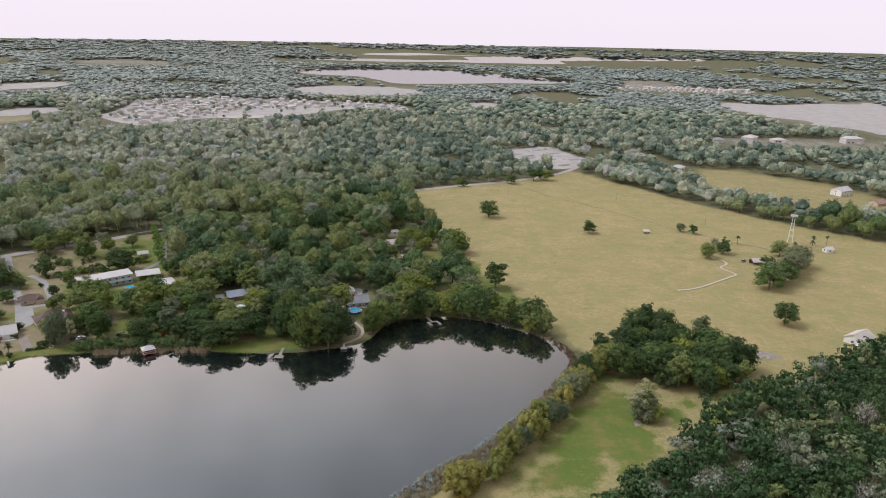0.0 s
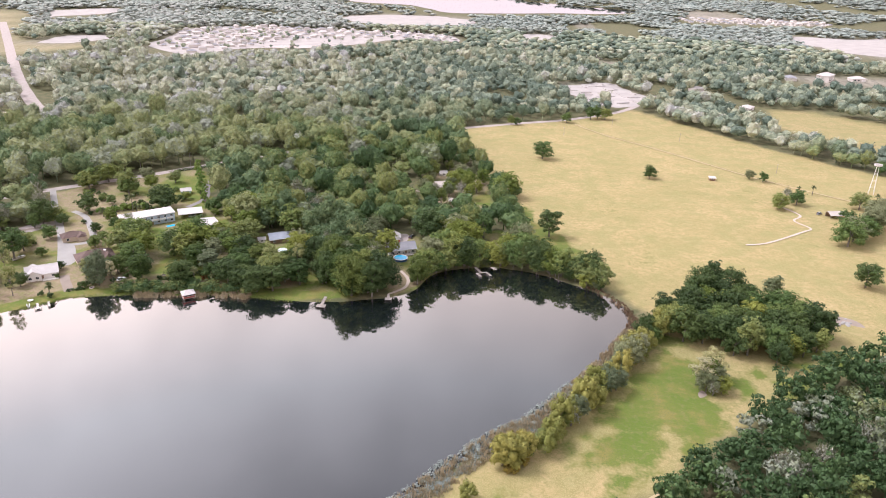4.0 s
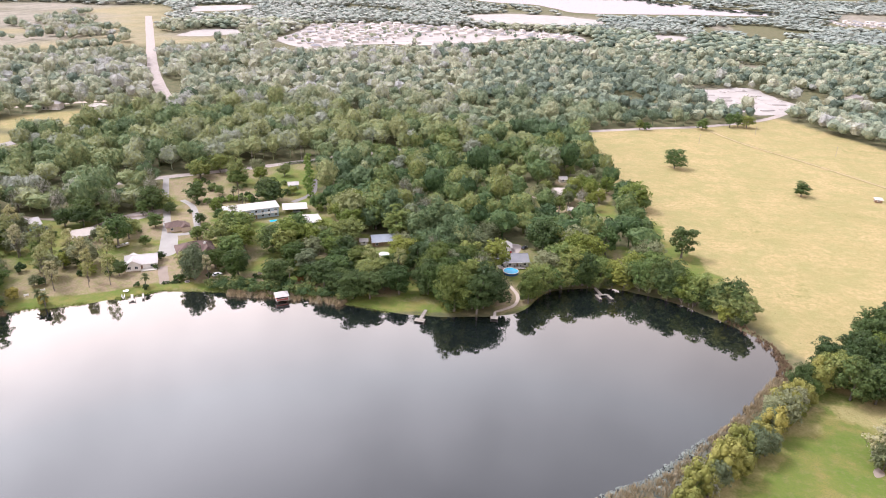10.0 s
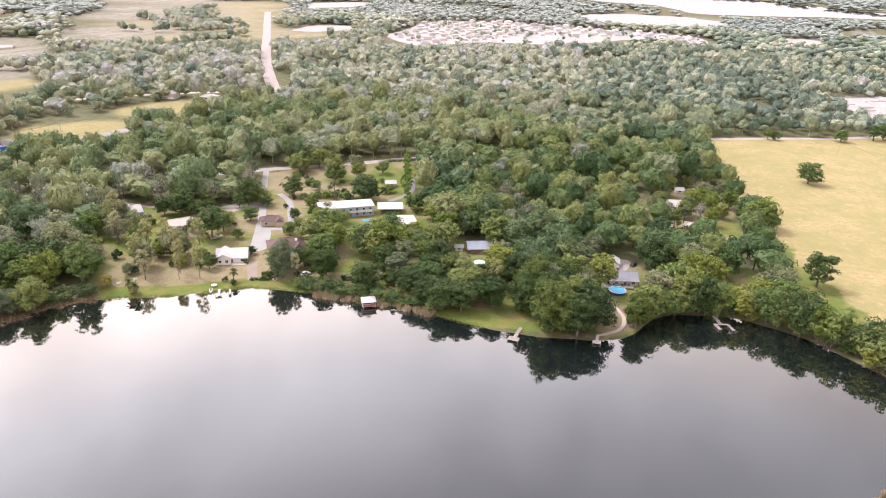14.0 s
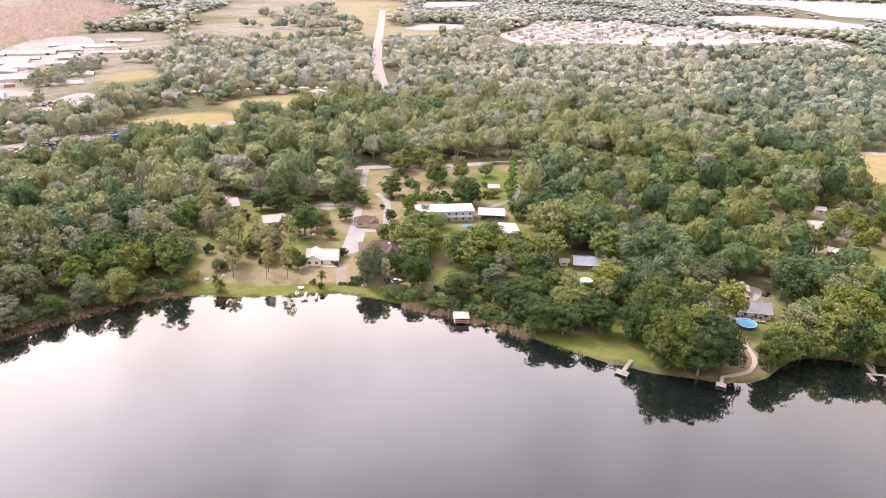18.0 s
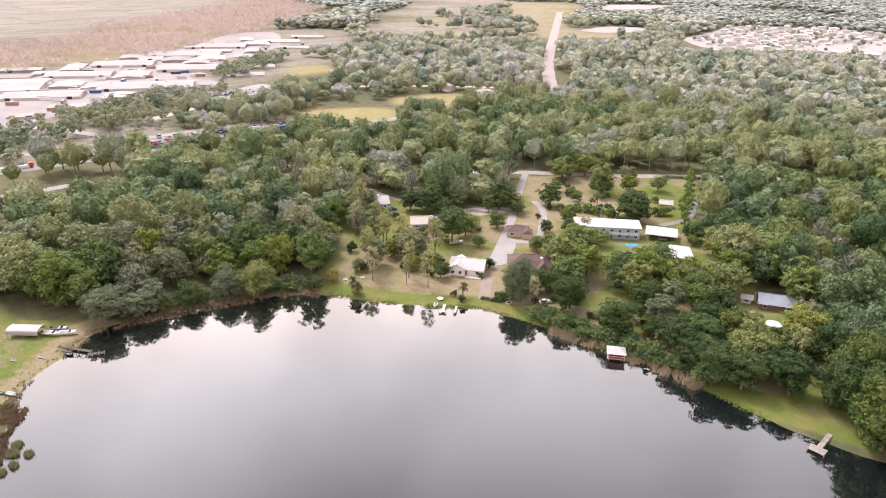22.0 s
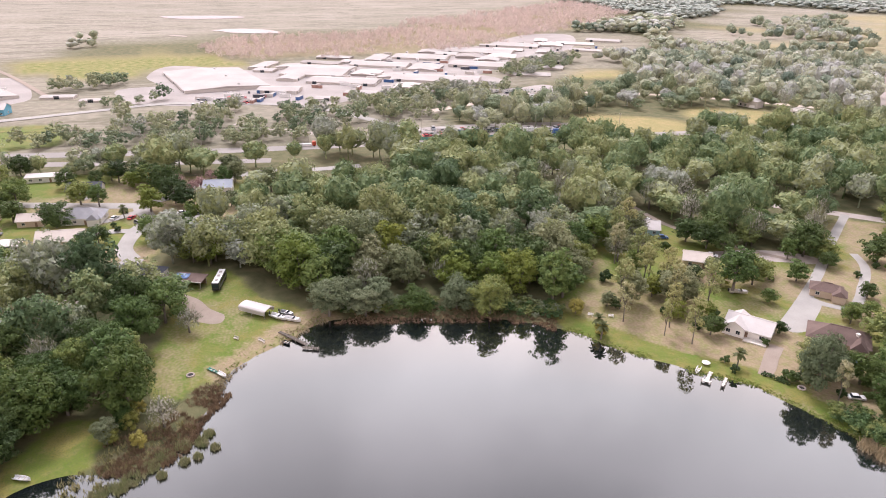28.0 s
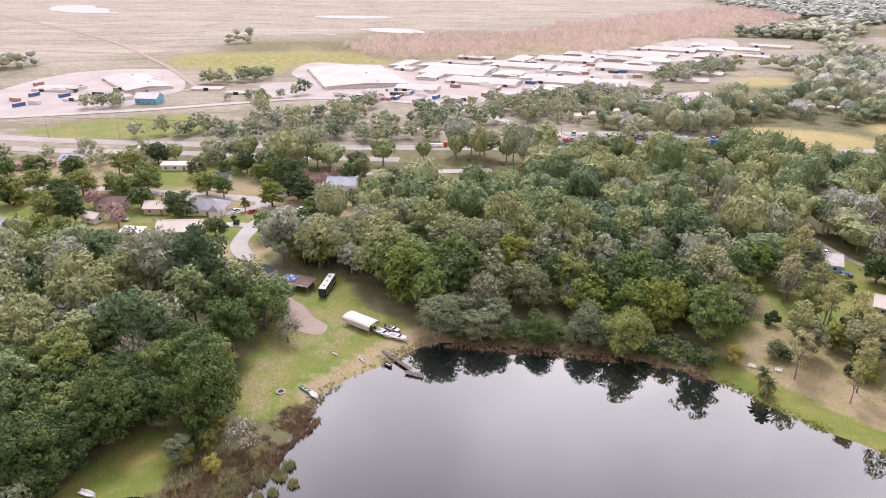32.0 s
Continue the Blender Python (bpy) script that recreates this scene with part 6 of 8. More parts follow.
def plank(parent, x, y, z, w, l, mat, turn=0.0):
    key = (round(w, 2), round(l, 2), mat)
    if key not in PLANK:
        bm = bmesh.new()
        add_box(bm, 0, 0, 0, l, w, 0.06)
        me = bpy.data.meshes.new("plank")
        bm.to_mesh(me)
        bm.free()
        me.materials.append(MAT[mat])
        PLANK[key] = me
    ob = part_me("plank", PLANK[key], parent)
    ob.matrix_local = Matrix.Translation((x, y, z)) @ Matrix.Rotation(turn, 4, "Z")


def dock(x0, y0, x1, y1, width, label, mat="wood", head=None, posts=True):
    """A plank jetty from the shore to its end, with a cross platform (length, depth) there."""
    L = math.hypot(x1 - x0, y1 - y0)
    base = thing("dock", Matrix.Translation((x0, y0, 0)) @ Matrix.Rotation(math.atan2(y1 - y0, x1 - x0), 4, "Z"), label, "dock")
    n = int(L / 0.42)
    for i in range(n):
        plank(base, (i + 0.5) * L / n, 0, 0.28, L / n - 0.05, width, mat, math.pi / 2)
    for s in (-1, 1):
        boxed("beam", base, MAT["wood"], (L / 2, s * (width / 2 - 0.12), 0.17), (L, 0.12, 0.16))
    if head:
        hl, hd = head
        m = int(hd / 0.42)
        for i in range(m):
            plank(base, L + (i + 0.5) * hd / m, 0, 0.30, hd / m - 0.05, hl, mat, math.pi / 2)
        for s in (-1, 1):
            boxed("beam", base, MAT["wood"], (L + hd / 2, s * (hl / 2 - 0.1), 0.18), (hd, 0.14, 0.16))
    xs = [L * 0.3, L * 0.65, L + (head[1] if head else 0) - 0.2]
    for px in xs:
        for s in (-1, 1):
            w = head[0] if head and px > L else width
            bm = bmesh.new()
            cyl(bm, 0.11, 0.10, -2.0, 0.75, 8, px, s * (w / 2 - 0.06))
            part("post", bm, MAT["wood"], base)
    return base


dock(-76.6, 311, -76.6, 303, 1.4, "weathered wooden jetty with a square platform", "wood", (4.2, 3.0))
dock(-48, 318, -47.5, 314, 1.2, "small pale jetty at the end of a path", "wood_pale", (3.2, 2.4))
dock(-8, 355, -5, 349, 1.4, "weathered wooden jetty under the trees", "wood", (5.5, 1.2))
dock(-2.5, 350, 0.2, 345.5, 1.2, "grey wooden boat-slip arm", "wood")
dock(-7.2, 348, -4.8, 344, 1.2, "grey wooden boat-slip arm", "wood")
dock(-266, 174, -255.5, 180.5, 1.1, "long dark plank jetty into the lake", "wood_dark")
dock(-254.5, 179, -252, 183.5, 1.1, "short dark cross end of a jetty", "wood_dark")
dock(-202, 286.5, -199, 282.5, 1.1, "white jetty with a boat lift", "wood_pale", (2.6, 1.2))
dock(-198, 288.5, -195, 284.5, 0.9, "narrow white jetty arm", "wood_pale")
dock(-145, 309, -141.5, 304.5, 1.2, "wooden walkway out to the boathouse", "wood")

boathouse = thing("boathouse", Matrix.Translation((-139, 302, 0)) @ Matrix.Rotation(radians(36), 4, "Z"), "red boathouse on posts with a white hipped roof", "boathouse")
for sx in (-1, 1):
    for sy in (-1, 1):
        bm = bmesh.new()
        cyl(bm, 0.14, 0.14, -2.0, 0.5, 8, sx * 2.3, sy * 1.9)
        part("post", bm, MAT["wood"], boathouse)
boxed("floor", boathouse, MAT["wood"], (0, 0, 0.45), (5.6, 4.8, 0.14))
boxed("back_wall", boathouse, MAT["wall_red"], (0, 1.9, 1.45), (4.8, 0.12, 1.9))
for s in (-1, 1):
    boxed("side_wall", boathouse, MAT["wall_red"], (s * 2.34, 0, 1.45), (0.12, 3.9, 1.9))
    boxed("rail", boathouse, MAT["trim"], (s * 2.7, -2.3, 1.1), (0.1, 0.1, 1.2))
boxed("front_wall", boathouse, MAT["wall_red"], (0, -1.9, 0.95), (4.8, 0.12, 0.9))
boxed("rail", boathouse, MAT["trim"], (0, -2.3, 1.5), (5.4, 0.08, 0.08))
part("roof", solid([(-3, -2.7, 2.4), (3, -2.7, 2.4), (3, 2.7, 2.4), (-3, 2.7, 2.4), (-0.7, 0, 3.9), (0.7, 0, 3.9)], [(0, 1, 5, 4), (1, 2, 5), (2, 3, 4, 5), (3, 0, 4), (3, 2, 1, 0)]), MAT["roof_white"], boathouse)


def hull_bm(L, W, H, bow=0.35):
    st = [(-0.5, 0.8, 1.0), (-0.2, 1.0, 0.95), (0.15, 0.95, 0.98), (0.38, 0.6, 1.05), (0.5, 0.06, 1.15)]
    pts, faces = [], []
    for t, w, h in st:
        x, hw = t * L, w * W / 2
        pts += [(x, -hw, h * H), (x, -hw * 0.6, 0), (x, hw * 0.6, 0), (x, hw, h * H), (x, hw * 0.85, h * H), (x, hw * 0.5, 0.12), (x, -hw * 0.5, 0.12), (x, -hw * 0.85, h * H)]
    for i in range(len(st) - 1):
        a, b = i * 8, i * 8 + 8
        for k in range(8):
            j = (k + 1) % 8
            faces.append((a + k, a + j, b + j, b + k))
    faces += [tuple(range(7, -1, -1)), tuple(range(32, 40))]
    return solid(pts, faces)


def boat(x, y, turn, L, W, mat, label, z=0.05, seats=2, motor=False, category="boat"):
    base = thing("rowing_boat" if not motor else "motor_boat", Matrix.Translation((x, y, z)) @ Matrix.Rotation(radians(turn), 4, "Z"), label, category)
    part("hull", hull_bm(L, W, 0.55 if not motor else 0.9), MAT[mat], base)
    for i in range(seats):
        boxed("seat", base, MAT["wood_pale"], ((i - 0.5) * L * 0.3, 0, 0.38), (0.3, W * 0.75, 0.06))
    if motor:
        boxed("windscreen", base, MAT["glass"], (L * 0.12, 0, 1.15), (0.1, W * 0.7, 0.5))
        boxed("console", base, MAT["paint_white"], (L * 0.02, 0, 0.8), (0.6, W * 0.5, 0.8), "", 0.05)
        boxed("outboard_motor", base, MAT["paint_dark"], (-L * 0.53, 0, 0.8), (0.4, 0.45, 1.1), "", 0.08)
        boxed("cover", base, MAT["paint_white"], (L * 0.3, 0, 0.95), (L * 0.22, W * 0.62, 0.1), "", 0.03)
    return base


boat(-250, 153, 35, 4.2, 1.0, "paint_green", "green canoe drawn up on the shore", seats=2)
boat(-247.2, 155.2, 30, 4.0, 1.4, "paint_white", "pale flat-bottomed boat drawn up on the shore")
boat(-275, 175, 40, 6.5, 2.4, "paint_white", "white motor boat on a trailer beside a canopy", 0.35, 2, True)
boat(-272, 179, 52, 6.0, 2.3, "paint_white", "white and blue motor boat on the lawn", 0.3, 2, True)
boat(-276.5, 178, 45, 5.5, 2.2, "paint_grey", "grey motor boat on the lawn", 0.3, 2, True)
boat(-219, 110, 60, 4.2, 1.5, "paint_white", "white boat lying on the bank")
boat(-240, 331, 60, 6.5, 2.4, "wood_pale", "old boat on a trailer in the garden", 0.4, 2, True)
boat(-204.5, 284, 307, 4.0, 1.4, "paint_white", "small white boat moored at a jetty", -0.3, 2)
boat(-101, 327, 10, 3.8, 1.0, "paint_white", "white kayak on bare ground")
boat(-37, 344, 20, 4.6, 1.1, "paint_green", "teal canoe on the lawn")
boat(-259, 175, 30, 3.2, 1.4, "paint_dark", "small dark boat by the jetty", -0.3)


def canopy(x, y, turn, L, W, label):
    base = thing("boat_canopy", Matrix.Translation((x, y, 0)) @ Matrix.Rotation(radians(turn), 4, "Z"), label, "canopy")
    for sx in (-1, 0, 1):
        for sy in (-1, 1):
            boxed("pole", base, MAT["steel"], (sx * (L / 2 - 0.1), sy * (W / 2 - 0.1), 1.2), (0.08, 0.08, 2.4))
    n, pts, faces = 9, [], []
    for i in range(n):
        a = math.pi * i / (n - 1)
        yy, zz = -math.cos(a) * W / 2, 2.3 + 0.85 * math.sin(a)
        pts += [(-L / 2, yy, zz), (L / 2, yy, zz), (-L / 2, yy * 0.97, zz - 0.06), (L / 2, yy * 0.97, zz - 0.06)]
    for i in range(n - 1):
        a, b = i * 4, i * 4 + 4
        faces += [(a, a + 1, b + 1, b), (a + 2, b + 2, b + 3, a + 3), (a, b, b + 2, a + 2), (a + 1, a + 3, b + 3, b + 1)]
    part("roof", solid(pts, faces), MAT["roof_white"], base)
    for s in (-1, 1):
        boxed("side_curtain", base, MAT["roof_white"], (0, s * (W / 2 - 0.03), 1.75), (L - 0.3, 0.04, 1.2))
    return base


canopy(-281, 169, 45, 10.5, 5.0, "white arched canopy over boats on the lawn")

coach = thing("motor_coach", Matrix.Translation((-307, 159.5, 0)) @ Matrix.Rotation(radians(163), 4, "Z"), "black and white motor coach parked on the lawn", "coach")
boxed("body", coach, MAT["paint_dark"], (0, 0, 1.9), (12.0, 2.55, 2.8), "black coach body", 0.15)
boxed("roof", coach, MAT["paint_white"], (0, 0, 3.34), (11.7, 2.3, 0.12), "white coach roof", 0.04)
for rx in (-3.5, 0, 3.2):
    boxed("roof_unit", coach, MAT["flatroof"], (rx, 0, 3.52), (1.1, 0.9, 0.28), "", 0.05)
boxed("windscreen", coach, MAT["glass"], (-6.0, 0, 2.3), (0.08, 2.2, 1.3))
for s in (-1, 1):
    boxed("side_window", coach, MAT["glass"], (0.5, s * 1.28, 2.4), (8.5, 0.05, 0.8))
    boxed("stripe", coach, MAT["paint_grey"], (0, s * 1.285, 1.3), (11.4, 0.04, 0.25))
for wx in (-4.0, 3.0, 4.2):
    for s in (-1, 1):
        bm = bmesh.new()
        cyl(bm, 0.5, 0.5, -0.14, 0.14, 14)
        bmesh.ops.rotate(bm, verts=bm.verts, matrix=Matrix.Rotation(math.pi / 2, 3, "X"))
        bmesh.ops.translate(bm, verts=bm.verts, vec=(wx, s * 1.18, 0.5))
        part("wheel", bm, MAT["black"], coach)


# ---- cars ----
def car_master(mat, words, tall=False, plain=False):
    base = thing("parked_car", Matrix.Identity(4), words, "car")
    h = 1.0 if tall else 0.82
    top = 1.75 if tall else 1.42
    prof = [(-2.25, 0.3), (2.25, 0.3), (2.3, 0.62), (2.1, h - 0.1), (1.0, h), (-1.9, h), (-2.28, h - 0.12)]
    pts = [(x, s * 0.9, z) for s in (-1, 1) for x, z in prof]
    n = len(prof)
    bm = solid(pts, [tuple(range(n)), tuple(range(2 * n - 1, n - 1, -1))] + [(i, (i + 1) % n, n + (i + 1) % n, n + i) for i in range(n)])
    part("body", bm, mat, base)
    back = -2.1 if tall else -1.65
    g = [(back, h), (1.0, h), (0.3, top - 0.06), (back + 0.35, top - 0.06)]
    pts = [(x, s * (0.84 if z < top - 0.1 else 0.68), z) for s in (-1, 1) for x, z in g]
    part("glazing", solid(pts, [(0, 1, 2, 3), (7, 6, 5, 4)] + [(i, (i + 1) % 4, 4 + (i + 1) % 4, 4 + i) for i in range(4)]), MAT["glass"], base)
    boxed("roof", base, mat, ((0.3 + back + 0.35) / 2, 0, top - 0.03), (0.3 - back - 0.3, 1.36, 0.08), "", 0.03)
    for wx in (-1.35, 1.4):
        for s in (-1, 1):
            bm = bmesh.new()
            cyl(bm, 0.33, 0.33, -0.11, 0.11, 14)
            bmesh.ops.rotate(bm, verts=bm.verts, matrix=Matrix.Rotation(math.pi / 2, 3, "X"))
            bmesh.ops.translate(bm, verts=bm.verts, vec=(wx, s * 0.82, 0.33))
            w = part("wheel", bm, MAT["black"], base)
            bm = bmesh.new()
            cyl(bm, 0.19, 0.19, -0.12, 0.12, 10)
            bmesh.ops.rotate(bm, verts=bm.verts, matrix=Matrix.Rotation(math.pi / 2, 3, "X"))
            bmesh.ops.translate(bm, verts=bm.verts, vec=(wx, s * 0.825, 0.33))
            if plain:
                bm.free()
            else:
                part("rim", bm, MAT["chrome"], w)
    for s in () if plain else (-1, 1):
        boxed("headlight", base, MAT["trim"], (2.24, s * 0.62, 0.66), (0.1, 0.34, 0.14))
        boxed("tail_light", base, MAT["paint_red"], (-2.25, s * 0.66, 0.68), (0.08, 0.28, 0.14))
    return base


CARS = {k: car_master(MAT["paint_" + k], w, t) for k, w, t in (("white", "white car parked in the open", False), ("red", "bright red car parked on a driveway", False), ("grey", "grey car parked beside a house", True), ("dark", "dark car parked in the open", False), ("blue", "blue car parked in the open", True))}
for key, x, y, turn in (("red", -387, 129, 150), ("white", -389, 122, 150), ("grey", -379, 132, 40), ("white", -375, 134, 35), ("white", -371, 119, 95), ("dark", -372, 114, 95), ("white", -387, 150, 95), ("grey", -383, 156, 95), ("dark", -438, 102, 70),
                        ("white", -365, 85, 75), ("white", -358, 90, 60), ("grey", -384, 78, 60), ("dark", -218, 362, 30), ("grey", -60, 384, 100), ("red", -58, 389, 20), ("dark", -46, 392, 70), ("white", -178, 315, 60), ("blue", -190, 329, 60),
                        ("white", -324, 128, 70), ("grey", -180, 404, 28), ("white", -270, 345, 40), ("dark", -252, 352, 60), ("white", -311, 345, 20), ("blue", -292, 338, 70), ("white", -42, 494, 30), ("grey", -28, 508, 70),
                        ("white", 216, 332, 30), ("white", 219, 334, 20), ("grey", 214, 474, 40), ("dark", -470, 600, 30), ("white", -430, 20, 80), ("dark", -437, 44, 75)):
    copy_thing(CARS[key], pose(x, y, 0.0, 0, 0, turn) @ Matrix.Translation((0, 0, 0.12)))

# ---- poles and wires ----
def pole_line(points, label, h=10.5, arm=2.2):
    tops = []
    for i, (x, y) in enumerate(points):
        nx, ny = points[min(i + 1, len(points) - 1)]
        px, py = points[max(i - 1, 0)]
        a = math.atan2(ny - py, nx - px)
        base = thing("power_pole", Matrix.Translation((x, y, 0)) @ Matrix.Rotation(a, 4, "Z"), label, "power pole", "poles along the road")
        bm = bmesh.new()
        cyl(bm, 0.17, 0.11, -0.3, h, 8)
        part("pole", bm, MAT["wood"], base)
        boxed("crossarm", base, MAT["wood"], (0, 0, h - 0.6), (0.12, arm, 0.14))
        for s in (-1, 0, 1):
            bm = bmesh.new()
            cyl(bm, 0.06, 0.05, h - 0.53, h - 0.3, 6, 0, s * arm * 0.45)
            part("insulator", bm, MAT["trim"], base)
        tops.append([(x - math.sin(a) * s * arm * 0.45, y + math.cos(a) * s * arm * 0.45, h - 0.3) for s in (-1, 0, 1)])
    if h < 9:
        return
    base = thing("power_lines", Matrix.Identity(4), "thin dark power lines between poles", "power line")
    for k in range(3):
        pieces = []
        for a, b in zip(tops[:-1], tops[1:]):
            p0, p1 = np.array(a[k]), np.array(b[k])
            for j in range(6):
                t0, t1 = j / 6, (j + 1) / 6
                q0, q1 = p0 + (p1 - p0) * t0, p0 + (p1 - p0) * t1
                q0[2] -= 4 * t0 * (1 - t0) * 0.9
                q1[2] -= 4 * t1 * (1 - t1) * 0.9
                pieces.append(limb(q0, q1, 0.035, 0.035, 3))
        part_me("wire", tris("wire", *join(pieces), MAT["black"]), base)


road_off = curve([(-470, 291), (-415, 344), (-377, 369), (-328, 406), (-289, 447), (-250, 482), (-205, 528), (-120, 608)], False, 8)
pole_line([tuple(road_off[i]) for i in range(0, len(road_off), 5)], "brown wooden power pole beside the country road")
pole_line([(62, 665), (113, 714)], "slim wooden pole in the pasture", 8.0, 1.2)
pole_line([(166, 661), (220, 570), (262, 500)], "slim wooden pole in the pasture", 8.0, 1.2)
hwy_off = curve([(-536, 0), (-520, 70), (-500, 165), (-488, 260), (-471, 372), (-458, 449)], False, 6)
pole_line([tuple(p) for p in hwy_off[::4]], "tall power pole along the highway", 13.0, 2.6)

tower = thing("wind_pump", Matrix.Translation((272, 528, 0)), "tall white steel tower with a round top", "tower")
for a in range(4):
    c, s = math.cos(a * math.pi / 2 + 0.4), math.sin(a * math.pi / 2 + 0.4)
    part_me("leg", tris("leg", *limb((c * 2.4, s * 2.4, -0.2), (c * 0.9, s * 0.9, 21), 0.14, 0.10, 5), MAT["trim"]), tower)
for z in (5, 10, 15):
    k = 2.4 - 1.5 * z / 21
    for a in range(4):
        p = [(math.cos(q * math.pi / 2 + 0.4) * k, math.sin(q * math.pi / 2 + 0.4) * k, z) for q in (a, a + 1)]
        part_me("brace", tris("brace", *limb(p[0], p[1], 0.07, 0.07, 4), MAT["trim"]), tower)
disc_part("platform", tower, MAT["trim"], 2.6, 21.0)
ring_part("rim", tower, MAT["roof_white"], 2.3, 2.7, 21.05, 22.1)


# ---- small garden things ----
def fire_pit(x, y):
    base = thing("fire_pit", Matrix.Translation((x, y, 0)), "dark round stone fire pit on the lawn", "fire pit")
    ring_part("ring", base, MAT["gravel"], 0.8, 1.15, 0, 0.35, 18)
    disc_part("ash", base, MAT["black"], 0.85, 0.03)


fire_pit(-187, 305)
fire_pit(-250, 147)


def table(x, y, mat, label):
    base = thing("garden_table", Matrix.Translation((x, y, 0)), label, "table")
    disc_part("tabletop", base, mat, 1.2, 0.72)
    bm = bmesh.new()
    cyl(bm, 0.1, 0.08, 0, 0.72, 8)
    part("leg", bm, MAT["wood"], base)


table(-206, 288, MAT["trim"], "round white table near the water")
table(-98, 331, MAT["wood_pale"], "round pale table under trees")


def bench(x, y, turn, mat, label, L=1.8):
    base = thing("bench", pose(x, y, 0, 0, 0, turn), label, "bench")
    boxed("seat", base, mat, (0, 0, 0.45), (L, 0.45, 0.06))
    boxed("backrest", base, mat, (0, 0.24, 0.8), (L, 0.06, 0.5))
    for s in (-1, 1):
        boxed("leg", base, mat, (s * (L / 2 - 0.15), 0, 0.21), (0.08, 0.42, 0.42))


bench(-266, 161, 40, MAT["wood_pale"], "pale bench on the lawn")
bench(-240, 278, 60, MAT["trim"], "white bench on the bank")
bench(-243, 272, 50, MAT["trim"], "white bench on the bank")
bench(-160, 322, 20, MAT["wood"], "old wooden bench under trees")
bench(-36, 338, 40, MAT["trim"], "white garden seat near a pool")
bench(-262, 168, 30, MAT["wood_pale"], "pale log seat near the jetty", 3.0)

deck = thing("pool_deck", Matrix.Translation((-48.2, 364.6, 0)) @ Matrix.Rotation(radians(22), 4, "Z"), "dark raised deck between house and pool", "deck")
for i in range(14):
    plank(deck, 0, -1.4 + i * 0.22, 0.55, 0.19, 13.0, "wood")
for sx in (-6, -3, 0, 3, 6):
    boxed("post", deck, MAT["wood"], (sx, -1.4, 0.6), (0.14, 0.14, 1.2))
boxed("rail", deck, MAT["paint_dark"], (0, -1.4, 1.2), (12.4, 0.1, 0.1))
for sx, sy in ((-4, 0.2), (-2, 0.6), (1.5, 0.3), (4.5, 0.5)):
    chair = thing("deck_chair", Matrix.Translation((-48.2, 364.6, 0.58)) @ Matrix.Rotation(radians(22), 4, "Z") @ Matrix.Translation((sx, sy, 0)), "dark deck chair beside the pool", "chair", "chairs on the deck")
    boxed("seat", chair, MAT["paint_dark"], (0, 0, 0.42), (0.6, 0.6, 0.06))
    boxed("backrest", chair, MAT["paint_dark"], (0, 0.3, 0.75), (0.6, 0.06, 0.6))
    for ax in (-0.25, 0.25):
        for ay in (-0.25, 0.25):
            boxed("leg", chair, MAT["steel"], (ax, ay, 0.2), (0.05, 0.05, 0.4))
chim = thing("chimney", Matrix.Translation((-50.5, 372.2, 4.9)), "bright red brick chimney on a grey roof", "chimney")
boxed("stack", chim, MAT["brick"], (0, 0, 0.4), (1.1, 0.8, 1.9))
boxed("cap", chim, MAT["concrete"], (0, 0, 1.4), (1.3, 1.0, 0.12))
chim2 = thing("chimney", Matrix.Translation((-197, 336.5, 3.6)), "white chimney on a brown roof", "chimney")
boxed("stack", chim2, MAT["wall_white"], (0, 0, 1.0), (0.9, 0.7, 2.4))
boxed("cap", chim2, MAT["trim"], (0, 0, 2.25), (1.1, 0.9, 0.1))
playset = thing("garden_shelter", pose(-29.5, 348, 0, 0, 0, 30), "small white shelter on the lawn", "shelter")
for sx in (-1, 1):
    for sy in (-1, 1):
        boxed("post", playset, MAT["trim"], (sx * 1.2, sy * 1.0, 1.0), (0.1, 0.1, 2.0))
part("roof", solid([(-1.5, -1.3, 1.9), (1.5, -1.3, 1.9), (1.5, 1.3, 1.9), (-1.5, 1.3, 1.9), (-1.5, 0, 2.6), (1.5, 0, 2.6)], [(0, 1, 5, 4), (2, 3, 4, 5), (1, 2, 5), (3, 0, 4), (3, 2, 1, 0)]), MAT["roof_white"], playset)
tarp = thing("tarpaulin", pose(-311.5, 147.4, 3.0, 8, 0, 60), "bright blue tarpaulin on a barn roof", "tarpaulin")
bm = bmesh.new()
bmesh.ops.create_grid(bm, x_segments=8, y_segments=6, size=1)
for v in bm.verts:
    v.co = (v.co.x * 2.6, v.co.y * 1.6, 0.35 + 0.12 * math.sin(v.co.x * 5) * math.cos(v.co.y * 4))
bmesh.ops.solidify(bm, geom=bm.faces[:], thickness=0.04)
part("sheet", bm, MAT["paint_blue"], tarp)


def hedge(points, w, h, label, seed):
    line = curve(points, False, 10)
    r = np.random.default_rng(seed)
    n = int(np.linalg.norm(np.diff(line, axis=0), axis=1).sum() * 28)
    t = r.uniform(0, len(line) - 1.01, n)
    i = t.astype(int)
    c = line[i] + (line[i + 1] - line[i]) * (t - i)[:, None]
    d = unit(n, r)
    d[:, 2] = np.abs(d[:, 2])
    p = np.stack([c[:, 0] + d[:, 0] * w / 2, c[:, 1] + d[:, 1] * w / 2, 0.15 + d[:, 2] * (h - 0.2)], 1)
    tagged(new("hedge", tris("hedge", *leaves(p, d, 0.4, r), MAT["leaf_dark"])), label, "hedge")


hedge([(-228, 492), (-214, 504), (-203, 514)], 1.6, 1.8, "long clipped dark green hedge by the road", 1)
hedge([(-196, 300), (-190, 303)], 1.6, 1.2, "low dark hedge by the ramp", 2)
